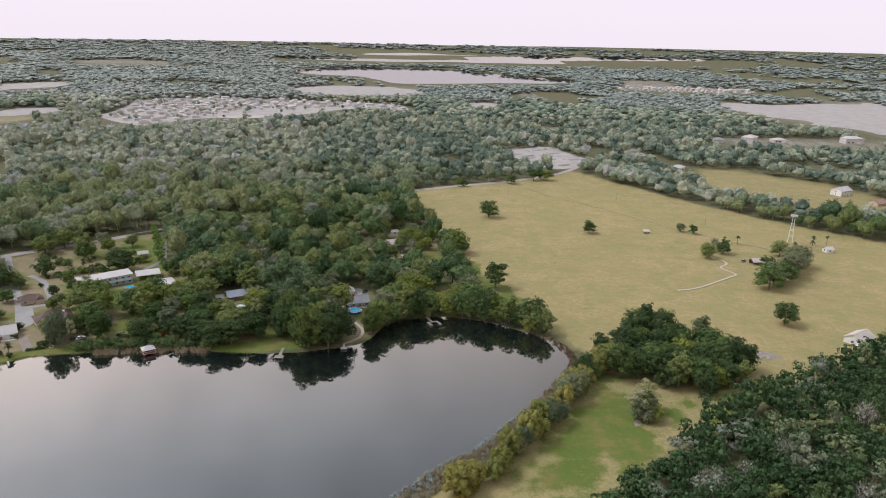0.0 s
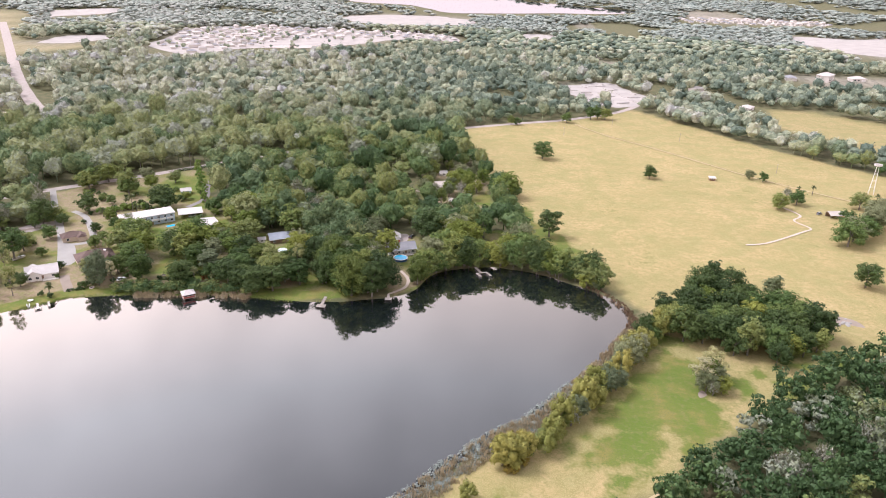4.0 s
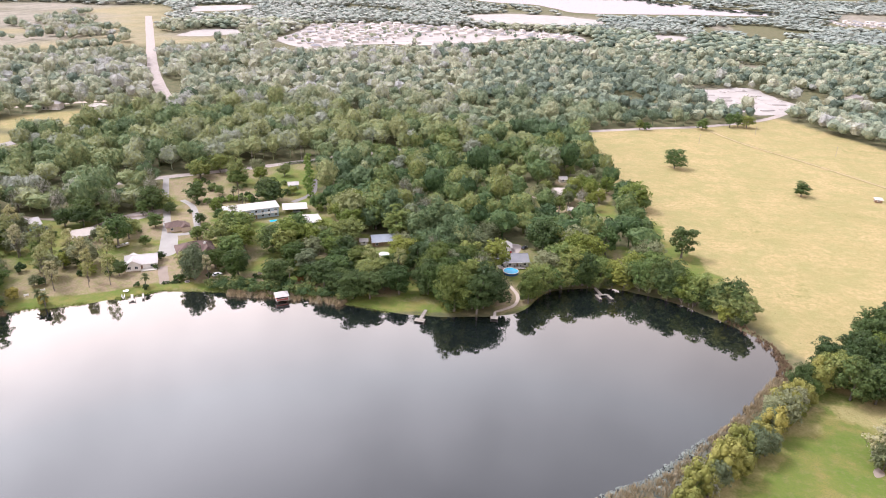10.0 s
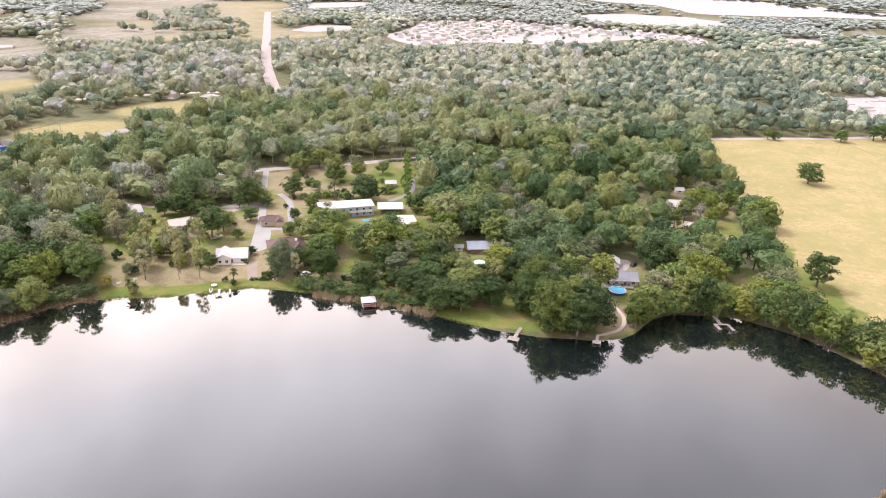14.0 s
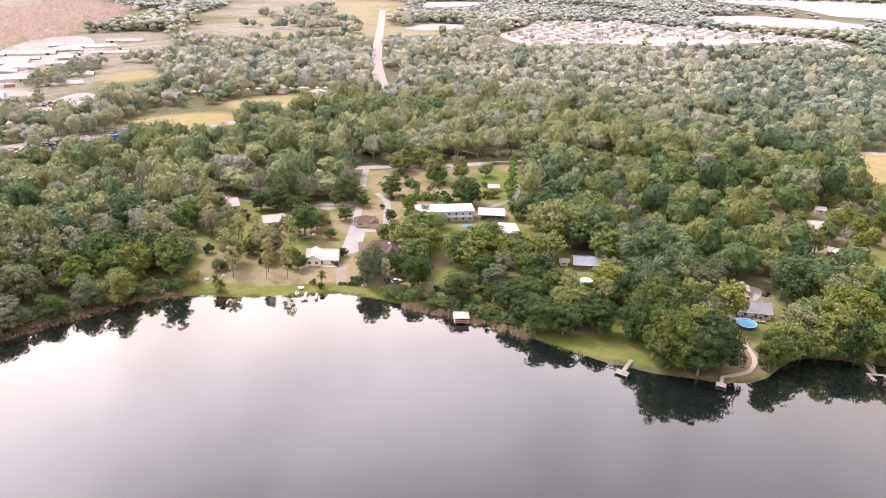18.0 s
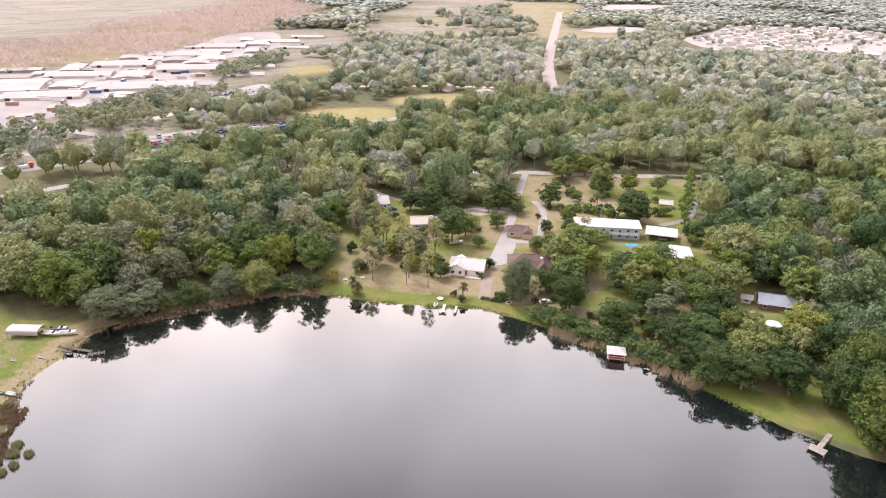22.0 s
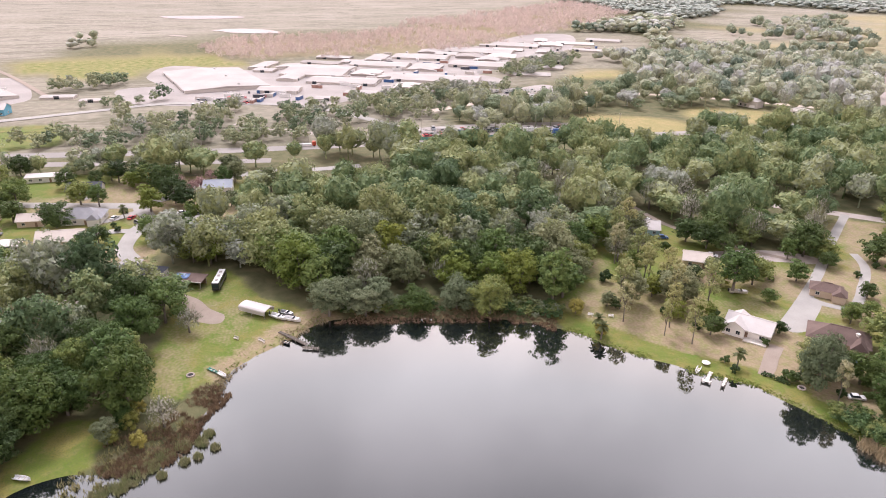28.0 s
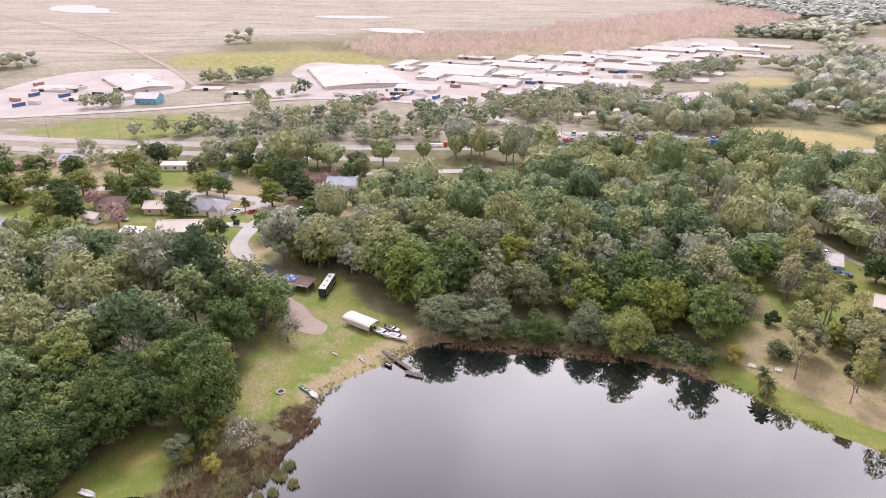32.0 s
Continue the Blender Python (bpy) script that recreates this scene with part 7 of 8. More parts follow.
hedge([(-160, 318), (-150, 322), (-143, 330)], 2.0, 1.4, "dark ground-covering hedge in a garden", 3)


def boulder_master():
    bm = bmesh.new()
    bmesh.ops.create_icosphere(bm, subdivisions=2, radius=0.7)
    r = np.random.default_rng(9)
    for v in bm.verts:
        v.co *= 0.75 + 0.4 * r.random()
        v.co.z *= 0.6
    me = bpy.data.meshes.new("boulder")
    bm.to_mesh(me)
    bm.free()
    me.materials.append(MAT["concrete"])
    return tagged(new("boulder", me), "pale broken lump of rubble on bare sand", "rubble", "rubble heap")


lump = boulder_master()
for i in range(22):
    k = rng.uniform(0.5, 1.5)
    copy_thing(lump, pose(158 + rng.uniform(-8, 8), 319 + rng.uniform(-4, 4), 0.1, 0, 0, rng.uniform(0, 360)) @ Matrix.Scale(k, 4))
drop(lump)

# ---- beyond the highway: works, yards, far houses ----
def works(x, y, turn, L, W, h, label, roof="flatroof", wall="flatwall"):
    h = h * 0.36
    base = thing("industrial_shed", Matrix.Translation((x, y, 0)) @ Matrix.Rotation(radians(turn), 4, "Z"), label, "industrial shed", "sheds of the works")
    boxed("wall", base, MAT[wall], (0, 0, h / 2), (L, W, h))
    r = min(1.6, W * 0.05)
    p = [(-L / 2 - 0.5, -W / 2 - 0.5, h), (L / 2 + 0.5, -W / 2 - 0.5, h), (L / 2 + 0.5, W / 2 + 0.5, h), (-L / 2 - 0.5, W / 2 + 0.5, h), (-L / 2 - 0.5, 0, h + r), (L / 2 + 0.5, 0, h + r)]
    part("roof", solid(p, [(0, 1, 5, 4), (2, 3, 4, 5), (1, 2, 5), (3, 0, 4), (3, 2, 1, 0)]), MAT[roof], base)
    n = max(1, int(L // 14))
    for i in range(0, n, 3):
        # the wall is unbroken: a dark panel stands for the bay's shade
        boxed("loading_door", base, MAT["glass"], ((i + 0.5) / n * L - L / 2, -W / 2 - 0.04, 1.2), (4.0, 0.1, 2.4), "dark panel for the shade inside a loading door")
        if L > 75:
            boxed("roof_vent", base, MAT["steel"], ((i + 0.5) / n * L - L / 2, W * 0.15, h + r), (1.6, 1.6, 1.0))
    return base


for x, y, turn, L, W, h, words in (
        (-738, 190, 8, 108, 70, 7, "huge bleached factory hall with a flat roof"), (-722, 8, 28, 76, 36, 6, "wide pale warehouse beside a yard"), (-672, 238, 70, 34, 22, 7, "pale shed with a dark loading bay"),
        (-762, 290, 62, 60, 62, 7, "bleached factory hall in a row"), (-700, 300, 60, 62, 30, 6, "long bleached industrial shed"), (-690, 385, 60, 80, 36, 6, "long bleached shed at the wood's edge"),
        (-758, 460, 55, 62, 34, 8, "pale hall with a deep dark front"), (-788, 360, 58, 60, 30, 6, "bleached shed among others"), (-830, 420, 58, 60, 34, 6, "bleached shed among others"), (-862, 505, 55, 80, 40, 6, "long bleached shed at the far end"),
        (-905, 575, 52, 60, 36, 6, "long bleached shed at the far end"), (-925, 720, 50, 46, 26, 6, "distant bleached industrial shed"), (-640, 300, 65, 26, 16, 5, "small bleached industrial shed"), (-625, 268, 70, 18, 12, 5, "small bleached industrial shed"),
        (-700, -45, 75, 34, 20, 5, "low pale shed in a yard"), (-655, -20, 75, 14, 10, 4, "small shed in a storage yard"), (-690, 70, 80, 24, 12, 4, "open pale store shed"), (-668, 95, 80, 16, 9, 4, "low grey shed by trees"),
        (-730, 520, 55, 40, 22, 5, "bleached shed by pine trees"), (-800, 560, 55, 44, 24, 5, "bleached shed by pine trees"), (-504, 296, 80, 16, 9, 4, "white roadside shed by a vehicle yard"), (-840, 640, 50, 40, 20, 5, "distant bleached industrial shed")):
    works(x, y, turn, L, W, h, words)
mixed_lot = np.random.default_rng(23)
taken = [(b.location.x, b.location.y, 24.0) for b in bpy.data.objects if b.name.startswith("industrial_shed")]
core = curve([(-632, 250), (-700, 215), (-740, 245), (-800, 225), (-850, 300), (-890, 450), (-960, 640), (-930, 700), (-850, 620), (-740, 560), (-680, 470)], steps=4)
for i in range(420):
    x, y = mixed_lot.uniform(-960, -630), mixed_lot.uniform(215, 700)
    L, W = mixed_lot.uniform(18, 58), mixed_lot.uniform(13, 32)
    if away(np.array([x]), np.array([y]), core)[0] > -5 or any(math.hypot(x - a, y - b) < r + L * 0.46 for a, b, r in taken) or len(taken) > 68:
        continue
    taken.append((x, y, L * 0.46))
    works(x, y, 58 + mixed_lot.choice([0, 90]) + mixed_lot.uniform(-4, 4), L, W, mixed_lot.uniform(3.5, 6.5), "pale flat-roofed workshop in the crowded works", mixed_lot.choice(["flatroof", "flatroof", "roof_estate", "paving"]), mixed_lot.choice(["flatwall", "paving"]))
YARD_Z = 0.01
for pts, words in (([(-600, -60), (-690, -90), (-790, -60), (-800, 20), (-700, 50), (-665, 36), (-608, 10)], "bleached storage yard"), ([(-640, 140), (-660, 120), (-720, 120), (-700, 260), (-640, 260), (-620, 200)], "bleached paved yard of the works"),
                   ([(-600, 250), (-640, 240), (-720, 300), (-720, 420), (-660, 440), (-640, 330)], "bleached paved yard of the works"), ([(-720, 420), (-790, 300), (-840, 360), (-950, 620), (-900, 660), (-800, 520)], "bleached paved yard of the works"),
                   ([(-781, 134), (-838, 159), (-788, 232), (-808, 271), (-801, 354), (-825, 439), (-1017, 639), (-1006, 715), (-859, 627), (-812, 532), (-714, 444), (-645, 337), (-618, 255), (-646, 172), (-734, 142)], "wide bleached floor of the works"),
                   ([(-508, 288), (-512, 340), (-496, 412), (-464, 400), (-476, 330), (-486, 285)], "bleached vehicle yard by the highway"), ([(-575, 395), (-610, 410), (-640, 470), (-600, 470), (-570, 440)], "bleached caravan yard")):
    YARD_Z += 0.012
    sheet("paved_yard", curve(pts, True, 5), YARD_Z, MAT["paving"], words, "paved yard")

fence = thing("green_fence", Matrix.Identity(4), "long dark green fence along the vehicle yard", "fence")
fl = curve([(-483, 284), (-474, 325), (-467, 362), (-460, 394)], False, 8)
for a, b in zip(fl[:-1], fl[1:]):
    c, d = (a + b) / 2, b - a
    ob = boxed("panel", fence, MAT["paint_green"], (0, 0, 1.1), (np.linalg.norm(d) - 0.1, 0.08, 2.2))
    ob.matrix_local = Matrix.Translation((c[0], c[1], 0)) @ Matrix.Rotation(math.atan2(d[1], d[0]), 4, "Z")
    boxed("post", fence, MAT["steel"], (a[0], a[1], 1.2), (0.14, 0.14, 2.4))


def lorry(x, y, turn, L, cab, body, label, bed=False):
    base = thing("lorry", pose(x, y, 0.1, 0, 0, turn), label, "lorry")
    boxed("cab", base, MAT[cab], (L / 2 - 1.1, 0, 1.75), (2.2, 2.4, 2.6), "", 0.12)
    boxed("windscreen", base, MAT["glass"], (L / 2 + 0.0, 0, 2.2), (0.08, 2.1, 0.9))
    boxed("trailer", base, MAT[body], (-1.2, 0, 1.5 if bed else 2.3), (L - 2.8, 2.5, 0.5 if bed else 2.7), "", 0.05)
    for wx in (L / 2 - 1.2, -L / 2 + 1.5, -L / 2 + 2.8):
        for s in (-1, 1):
            bm = bmesh.new()
            cyl(bm, 0.5, 0.5, -0.15, 0.15, 12)
            bmesh.ops.rotate(bm, verts=bm.verts, matrix=Matrix.Rotation(math.pi / 2, 3, "X"))
            bmesh.ops.translate(bm, verts=bm.verts, vec=(wx, s * 1.05, 0.5))
            part("wheel", bm, MAT["black"], base)
    return base


lorry(-487, 222, 82, 17, "paint_orange", "paint_white", "orange-cabbed lorry on the highway", True)
lorry(-468, 391, 80, 13, "paint_blue", "paint_blue", "blue covered lorry by the fence")
lorry(-478, 372, 80, 11, "paint_white", "paint_white", "white lorry in the vehicle yard")
lorry(-645, 190, 70, 11, "paint_red", "paint_grey", "red lorry in the works yard", True)
for k in CARS:
    drop(CARS[k])
CARS = {k: car_master(MAT["paint_" + k], w, t, True) for k, w, t in (("white", "white vehicle in a crowded yard", True), ("red", "red vehicle in a crowded yard", False), ("grey", "grey vehicle in a crowded yard", True), ("dark", "dark vehicle in a crowded yard", False), ("blue", "blue vehicle in a crowded yard", True))}
yard = np.random.default_rng(11)
for i in range(56):
    t = yard.uniform(0, 1)
    x, y = -500 + 22 * t + yard.uniform(-9, 14), 292 + 108 * t + yard.uniform(-4, 4)
    if away(np.array([x]), np.array([y]), fl, False)[0] < 4 or x > -466 or np.hypot(x + 504, y - 296) < 11:
        continue
    copy_thing(CARS[yard.choice(["white", "white", "white", "grey", "dark", "blue", "red"])], pose(x, y, 0.1, 0, 0, yard.choice([80, 350, 30]) + yard.uniform(-12, 12)) @ Matrix.Scale(yard.uniform(0.95, 1.45), 4))
for i in range(26):
    x, y, turn = [(-638, 186, 60), (-600, 440, 20), (-655, 210, 80)][i % 3]
    x, y = x + yard.uniform(-16, 16), y + yard.uniform(-22, 22)
    copy_thing(CARS[yard.choice(["white", "grey", "dark", "red", "blue"])], pose(x, y, 0.1, 0, 0, turn + yard.choice([0, 90])))
for k in CARS:
    drop(CARS[k])


def container_master(mat, words):
    base = thing("shipping_container", Matrix.Identity(4), words, "container", "containers of the works")
    boxed("body", base, MAT[mat], (0, 0, 1.3), (9.0, 2.5, 2.6))
    boxed("roof", base, MAT["flatroof"], (0, 0, 2.64), (8.8, 2.4, 0.08))
    return base


BOXES = [container_master(m, w) for m, w in (("flatwall", "grey steel container in a yard"), ("paint_white", "white steel container in a yard"), ("roof_red", "rusty steel container in a yard"), ("paint_blue", "blue steel container in a yard"), ("roof_dark", "dark steel container in a yard"))]
for cx, cy, sx, sy, n in ((-690, -20, 60, 50, 16), (-650, 210, 22, 40, 18), (-655, 330, 35, 70, 22), (-730, 330, 50, 60, 14), (-800, 450, 70, 90, 22), (-720, 440, 40, 40, 12), (-880, 620, 50, 60, 14)):
    for i in range(n):
        copy_thing(BOXES[yard.choice([0, 0, 1, 1, 2, 3, 4])], pose(cx + yard.uniform(-sx, sx), cy + yard.uniform(-sy, sy), 0.02, 0, 0, 60 + yard.choice([0, 90]) + yard.uniform(-8, 8)))
for m in BOXES:
    drop(m)


def caravan_master():
    base = thing("caravan", Matrix.Identity(4), "pale caravan in a crowded yard", "caravan", "caravans")
    boxed("body", base, MAT["paint_white"], (0, 0, 1.6), (7.0, 2.4, 2.3), "", 0.15)
    boxed("roof", base, MAT["flatroof"], (0, 0, 2.8), (6.8, 2.2, 0.1))
    boxed("window", base, MAT["glass"], (0.5, -1.21, 1.8), (2.0, 0.05, 0.7))
    boxed("skirt", base, MAT["black"], (0, 0, 0.28), (5.0, 1.8, 0.5))
    return base


van = caravan_master()
for i in range(34):
    x, y = -598 + yard.uniform(-24, 26), 432 + yard.uniform(-40, 50)
    copy_thing(van, pose(x, y, 0, 0, 0, yard.choice([20, 110]) + yard.uniform(-8, 8)))
for i in range(9):
    copy_thing(van, pose(-492 + yard.uniform(-8, 8) + i * 1.6, 306 + i * 10, 0, 0, 0, 80 + yard.uniform(-15, 15)))
drop(van)


def cottage_master(i):
    base = thing("suburban_house", Matrix.Identity(4), "pale suburban house in a new estate", "house", "houses of the new estate")
    L, W, h = 15 + i, 11, 3 + 2.4 * (i % 2)
    boxed("wall", base, MAT["flatwall"], (0, 0, h / 2), (L, W, h))
    e, f, r = W / 2 + 0.5, L / 2 + 0.5, 2.2
    part("roof", solid([(-f, -e, h), (f, -e, h), (f, e, h), (-f, e, h), (-f + e, 0, h + r), (f - e, 0, h + r)], [(0, 1, 5, 4), (1, 2, 5), (2, 3, 4, 5), (3, 0, 4), (3, 2, 1, 0)]), MAT[("roof_estate", "flatroof", "roof_grey", "roof_estate")[i]], base)
    boxed("garage_door", base, MAT["trim"], (L * 0.25, -W / 2 - 0.04, 1.2), (4.6, 0.1, 2.3))
    for wx in (-0.35, -0.1):
        boxed("window", base, MAT["glass"], (wx * L, -W / 2 - 0.04, 1.6), (1.6, 0.1, 1.3))
    return base


EST = [cottage_master(i) for i in range(4)]
hx, hy = np.meshgrid(np.arange(-640, -60, 24.0), np.arange(1070, 1560, 30.0))
hx, hy = (hx + yard.uniform(-4, 4, hx.shape)).ravel(), (hy + yard.uniform(-5, 5, hy.shape)).ravel()
sel = (away(hx, hy, SUBURB) < -8) & (away(hx, hy, curve([(-405, 1200), (-300, 1215), (-170, 1400), (-120, 1430), (-260, 1400), (-400, 1260)])) > 0)
for px, py in zip(hx[sel], hy[sel]):
    copy_thing(EST[yard.integers(4)], pose(px, py, 0.25, 0, 0, yard.choice([30, 120, 210, 300]) + yard.uniform(-6, 6)) @ Matrix.Scale(yard.uniform(0.62, 0.9), 4))
hx, hy = np.meshgrid(np.arange(460, 950, 34.0), np.arange(2070, 2330, 42.0))
sel = (away(hx.ravel(), hy.ravel(), EAST_SUBURB) < -8)
for px, py in zip(hx.ravel()[sel], hy.ravel()[sel]):
    copy_thing(EST[yard.integers(4)], pose(px, py, 0, 0, 0, yard.choice([10, 100]) + yard.uniform(-6, 6)))
for px, py, s in ((391, 1104, 1.5), (420, 1085, 1.3), (470, 1090, 1.6), (520, 1100, 1.4), (640, 1110, 1.6), (280, 835, 1.1), (221, 791, 1.0), (589, 1342, 1.2), (160, 1240, 1.3), (120, 1500, 1.3), (60, 1420, 1.2), (300, 1000, 1.1), (350, 930, 1.1), (-470, 600, 1.0), (-505, 585, 1.0), (330, 900, 1.0), (250, 940, 1.0)):
    copy_thing(EST[yard.integers(4)], pose(px, py, 0, 0, 0, yard.uniform(0, 90)) @ Matrix.Scale(s, 4))
for m in EST:
    drop(m)


def greenhouse_master():
    base = thing("greenhouse", Matrix.Identity(4), "long pale plastic greenhouse", "greenhouse", "greenhouses")
    n, pts, faces = 7, [], []
    for i in range(n):
        a = math.pi * i / (n - 1)
        pts += [(-24, -math.cos(a) * 5, 1.2 + 3.2 * math.sin(a)), (24, -math.cos(a) * 5, 1.2 + 3.2 * math.sin(a))]
    faces = [(2 * i, 2 * i + 1, 2 * i + 3, 2 * i + 2) for i in range(n - 1)] + [tuple(range(0, 2 * n, 2)), tuple(range(2 * n - 1, 0, -2)), (0, 2 * n - 2, 2 * n - 1, 1)]
    part("tunnel", solid(pts, faces), MAT["flatroof"], base)
    boxed("base_wall", base, MAT["flatwall"], (0, 0, 0.6), (48, 10, 1.2))
    return base


gh = greenhouse_master()
px, py = yard.uniform(80, 190, 160), yard.uniform(810, 985, 160)
sel = away(px, py, NURSERY) < -6
for qx, qy in list(zip(px[sel], py[sel]))[:26]:
    copy_thing(gh, pose(qx, qy, 0.25, 0, 0, 25 + yard.choice([0, 90]) + yard.uniform(-6, 6)) @ Matrix.Scale(yard.uniform(0.16, 0.34), 4))
drop(gh)


def stack_master():
    base = thing("timber_stack", Matrix.Identity(4), "long low stack of grey timber in a storage yard", "timber stack", "timber stacks")
    for i in range(3):
        boxed("beam", base, MAT["wood"], (0, (i - 1) * 0.75, 0.45), (17.0, 0.6, 0.5))
    boxed("beam", base, MAT["wood_dark"], (0, 0.3, 0.95), (16.0, 1.2, 0.4))
    for sx in (-6, 0, 6):
        boxed("bearer", base, MAT["wood"], (sx, 0, 0.1), (0.3, 2.6, 0.2))
    return base


st = stack_master()
for i in range(12):
    copy_thing(st, pose(-668 + (i % 3) * 9 - (i // 3) * 7, -4 + (i // 3) * 9 + (i % 3) * 2, 0.05, 0, 0, 12 + yard.uniform(-5, 5)))
drop(st)

# ---- single trees, bushes, palms ----
def bush_master(name, label, mat, seed, radius, high, n=380, leaf=0.42, lobes=7):
    base = thing(name, Matrix.Identity(4), label, "bush" if "bush" in name else "tree")
    part_me("stem", tris("stem", *trunk_shape(seed, high, 0.14, 3, radius * 0.4), MAT["bark"]), base)
    part_me("foliage", tris("foliage", *crown(seed, radius, 0.15, high, lobes, n, leaf), mat), base)
    return base


def bare_master(label, mat, seed, radius, high, moss=0):
    base = thing("bare_tree", Matrix.Identity(4), label, "tree")
    part_me("trunk", tris("trunk", *trunk_shape(seed, high, 0.30, 6, radius * 0.7), MAT["bark"]), base)
    part_me("branchwork", tris("branchwork", *twigs(seed, radius, high * 0.35, high, 150, 0.06), mat), base)
    if moss:
        r = np.random.default_rng(seed)
        d = unit(moss, r)
        d[:, 2] = np.abs(d[:, 2])
        c = d * np.array((radius, radius, high * 0.55)) * r.uniform(0.5, 0.95, (moss, 1)) + np.array((0, 0, high * 0.38))
        hung = part_me("moss", tris("moss", *leaves(c, d, 0.30, r, 1.5), MAT["moss_pale"]), base)
        hung["kind"] = "stuff"
    return base


def palm_master(seed, high):
    r = np.random.default_rng(seed)
    base = thing("palm_tree", Matrix.Identity(4), "cabbage palm with a round head of fronds", "palm")
    part_me("trunk", tris("trunk", *join([limb((0, 0, -0.2), (0.15, 0, high * 0.5), 0.24, 0.19, 7), limb((0.15, 0, high * 0.5), (0.1, 0.1, high), 0.19, 0.17, 7)]), MAT["bark"]), base)
    head = []
    for i in range(22):
        a, e = i * 2.4, r.uniform(-0.5, 1.2)
        d = np.array((math.cos(a) * math.cos(e), math.sin(a) * math.cos(e), math.sin(e)))
        p0 = np.array((0.1, 0.1, high))
        p1, p2 = p0 + d * 1.0, p0 + d * 1.9 + np.array((0, 0, -0.35))
        side = np.cross(d, (0, 0, 1.0)); side /= np.linalg.norm(side) + 1e-6
        v = np.array([p0, p1 + side * 0.5, p1 - side * 0.5, p2 + side * 0.3, p2 - side * 0.3, p2 + d * 0.35 + np.array((0, 0, -0.3)), p1 + np.array((0, 0, 0.12))])
        f = np.array([(0, 1, 6), (0, 6, 2), (1, 3, 6), (6, 4, 2), (6, 3, 5), (6, 5, 4)])
        head.append((v, f))
    part_me("fronds", tris("fronds", *join(head), MAT["palm"]), base)
    return base


WILLOW = [bush_master("willow_bush", "olive-green willow bush on the lake shore", MAT["leaf_olive"], 600 + i, 3.4 + 0.5 * i, 7.4 + i, 950, 0.34, 13) for i in range(3)]
GREENB = [bush_master("garden_bush", "rounded dark green garden bush", MAT["leaf_dark"], 610 + i, 1.3 + 0.3 * i, 2.0 + 0.4 * i, 200, 0.32, 6) for i in range(2)]
GOLDB = [bush_master("golden_bush", "low yellowing bush beside the reeds", MAT["leaf_yellow"], 620, 2.6, 2.4, 320, 0.4, 7)]
RUSTB = [bush_master("rusty_bush", "rust-red bush by the water", MAT["leaf_rust"], 621, 2.4, 3.2, 320, 0.4, 7)]
MOSSY = [bare_master("bare grey tree draped in moss", MAT["moss"], 630 + i, 4.2, 9.5 + i, 420) for i in range(3)]
PINK = [bare_master("leafless tree with pinkish twigs", MAT["pinktwig"], 640 + i, 4.0, 7.5 + i, 0) for i in range(2)]
for b in PINK:
    r = np.random.default_rng(5)
    d = unit(260, r)
    d[:, 2] = np.abs(d[:, 2])
    part_me("blossom", tris("blossom", *leaves(d * np.array((3.8, 3.8, 4.2)) * r.uniform(0.6, 1, (260, 1)) + np.array((0, 0, 3.2)), d, 0.42, r), MAT["pinktwig"]), b)
PINE = [bush_master("pine_tree", "tall bright green pine in a garden row", MAT["leaf_bright"], 660 + i, 2.3, 13.0 + i, 620, 0.36, 13) for i in range(2)]
TROPIC = [bush_master("garden_bush", "bright green tropical shrub in a bed", MAT["leaf_bright"], 670 + i, 2.0, 3.2, 240, 0.45, 6) for i in range(2)]
PALMS = [palm_master(i, h) for i, h in enumerate((4.5, 6.5, 9.0))]


def several(masters, places, lo=0.85, hi=1.15):
    for px, py in places:
        put(masters[rng.integers(len(masters))], px, py, rng.uniform(lo, hi))


# trees of the pasture
for key, px, py, s in (("oak", 38, 579, 1.0), ("dark", 116, 538, 0.75), ("oak", 201, 544, 0.62), ("moss", 193, 550, 0.5), ("dark", 191, 360, 1.0), ("oak", 191, 481, 0.75), ("oak", 206, 492, 0.8), ("dark", 33, 405, 1.15), ("olive", 8, 474, 1.2),
                       ("oak", 207, 417, 1.1), ("moss", 214, 426, 1.1), ("oak", 222, 430, 1.0), ("moss", 230, 440, 1.25), ("moss", 238, 452, 1.3), ("oak", 218, 446, 0.9), ("moss", 250, 466, 1.1), ("oak", 246, 489, 0.8),
                       ("oak", 69, 721, 0.8), ("oak", 14, 700, 0.55), ("oak", 20, 700, 0.5), ("oak", 95, 741, 0.9), ("oak", 103, 748, 1.0), ("oak", 110, 744, 0.9), ("olive", -12, 566, 0.6), ("oak", 1, 486, 0.9)):
    plant(key, px, py, s, s * 0.82)
several(PALMS, [(226, 516), (212, 507), (294, 516), (278, 506), (262, 500), (286, 520)])
nw = [(60 + 34 * i + rng.uniform(-9, 9), 190 + 17 * i + rng.uniform(-32, 6)) for i in range(7)] + [(80 + 30 * i + rng.uniform(-9, 9), 170 + 19 * i + rng.uniform(-20, 6)) for i in range(7)]
nw += [(70 + rng.uniform(0, 150), 160 + rng.uniform(0, 130)) for i in range(22)]
several(MOSSY, [p for p in nw if away(np.array([p[0]]), np.array([p[1]]), PASTURE)[0] > 3], 0.95, 1.35)
for key, px, py, k, kz in (("slim", 87, 262, 1.3, 0.72), ("olive", 86, 259, 0.62, 0.66), ("moss", 83, 253, 0.50, 0.52), ("olive", 89, 253, 0.42, 0.40), ("slim", 82, 257, 1.2, 0.68), ("moss", 88, 257, 0.5, 0.62)):
    plant(key, px, py, k, kz)
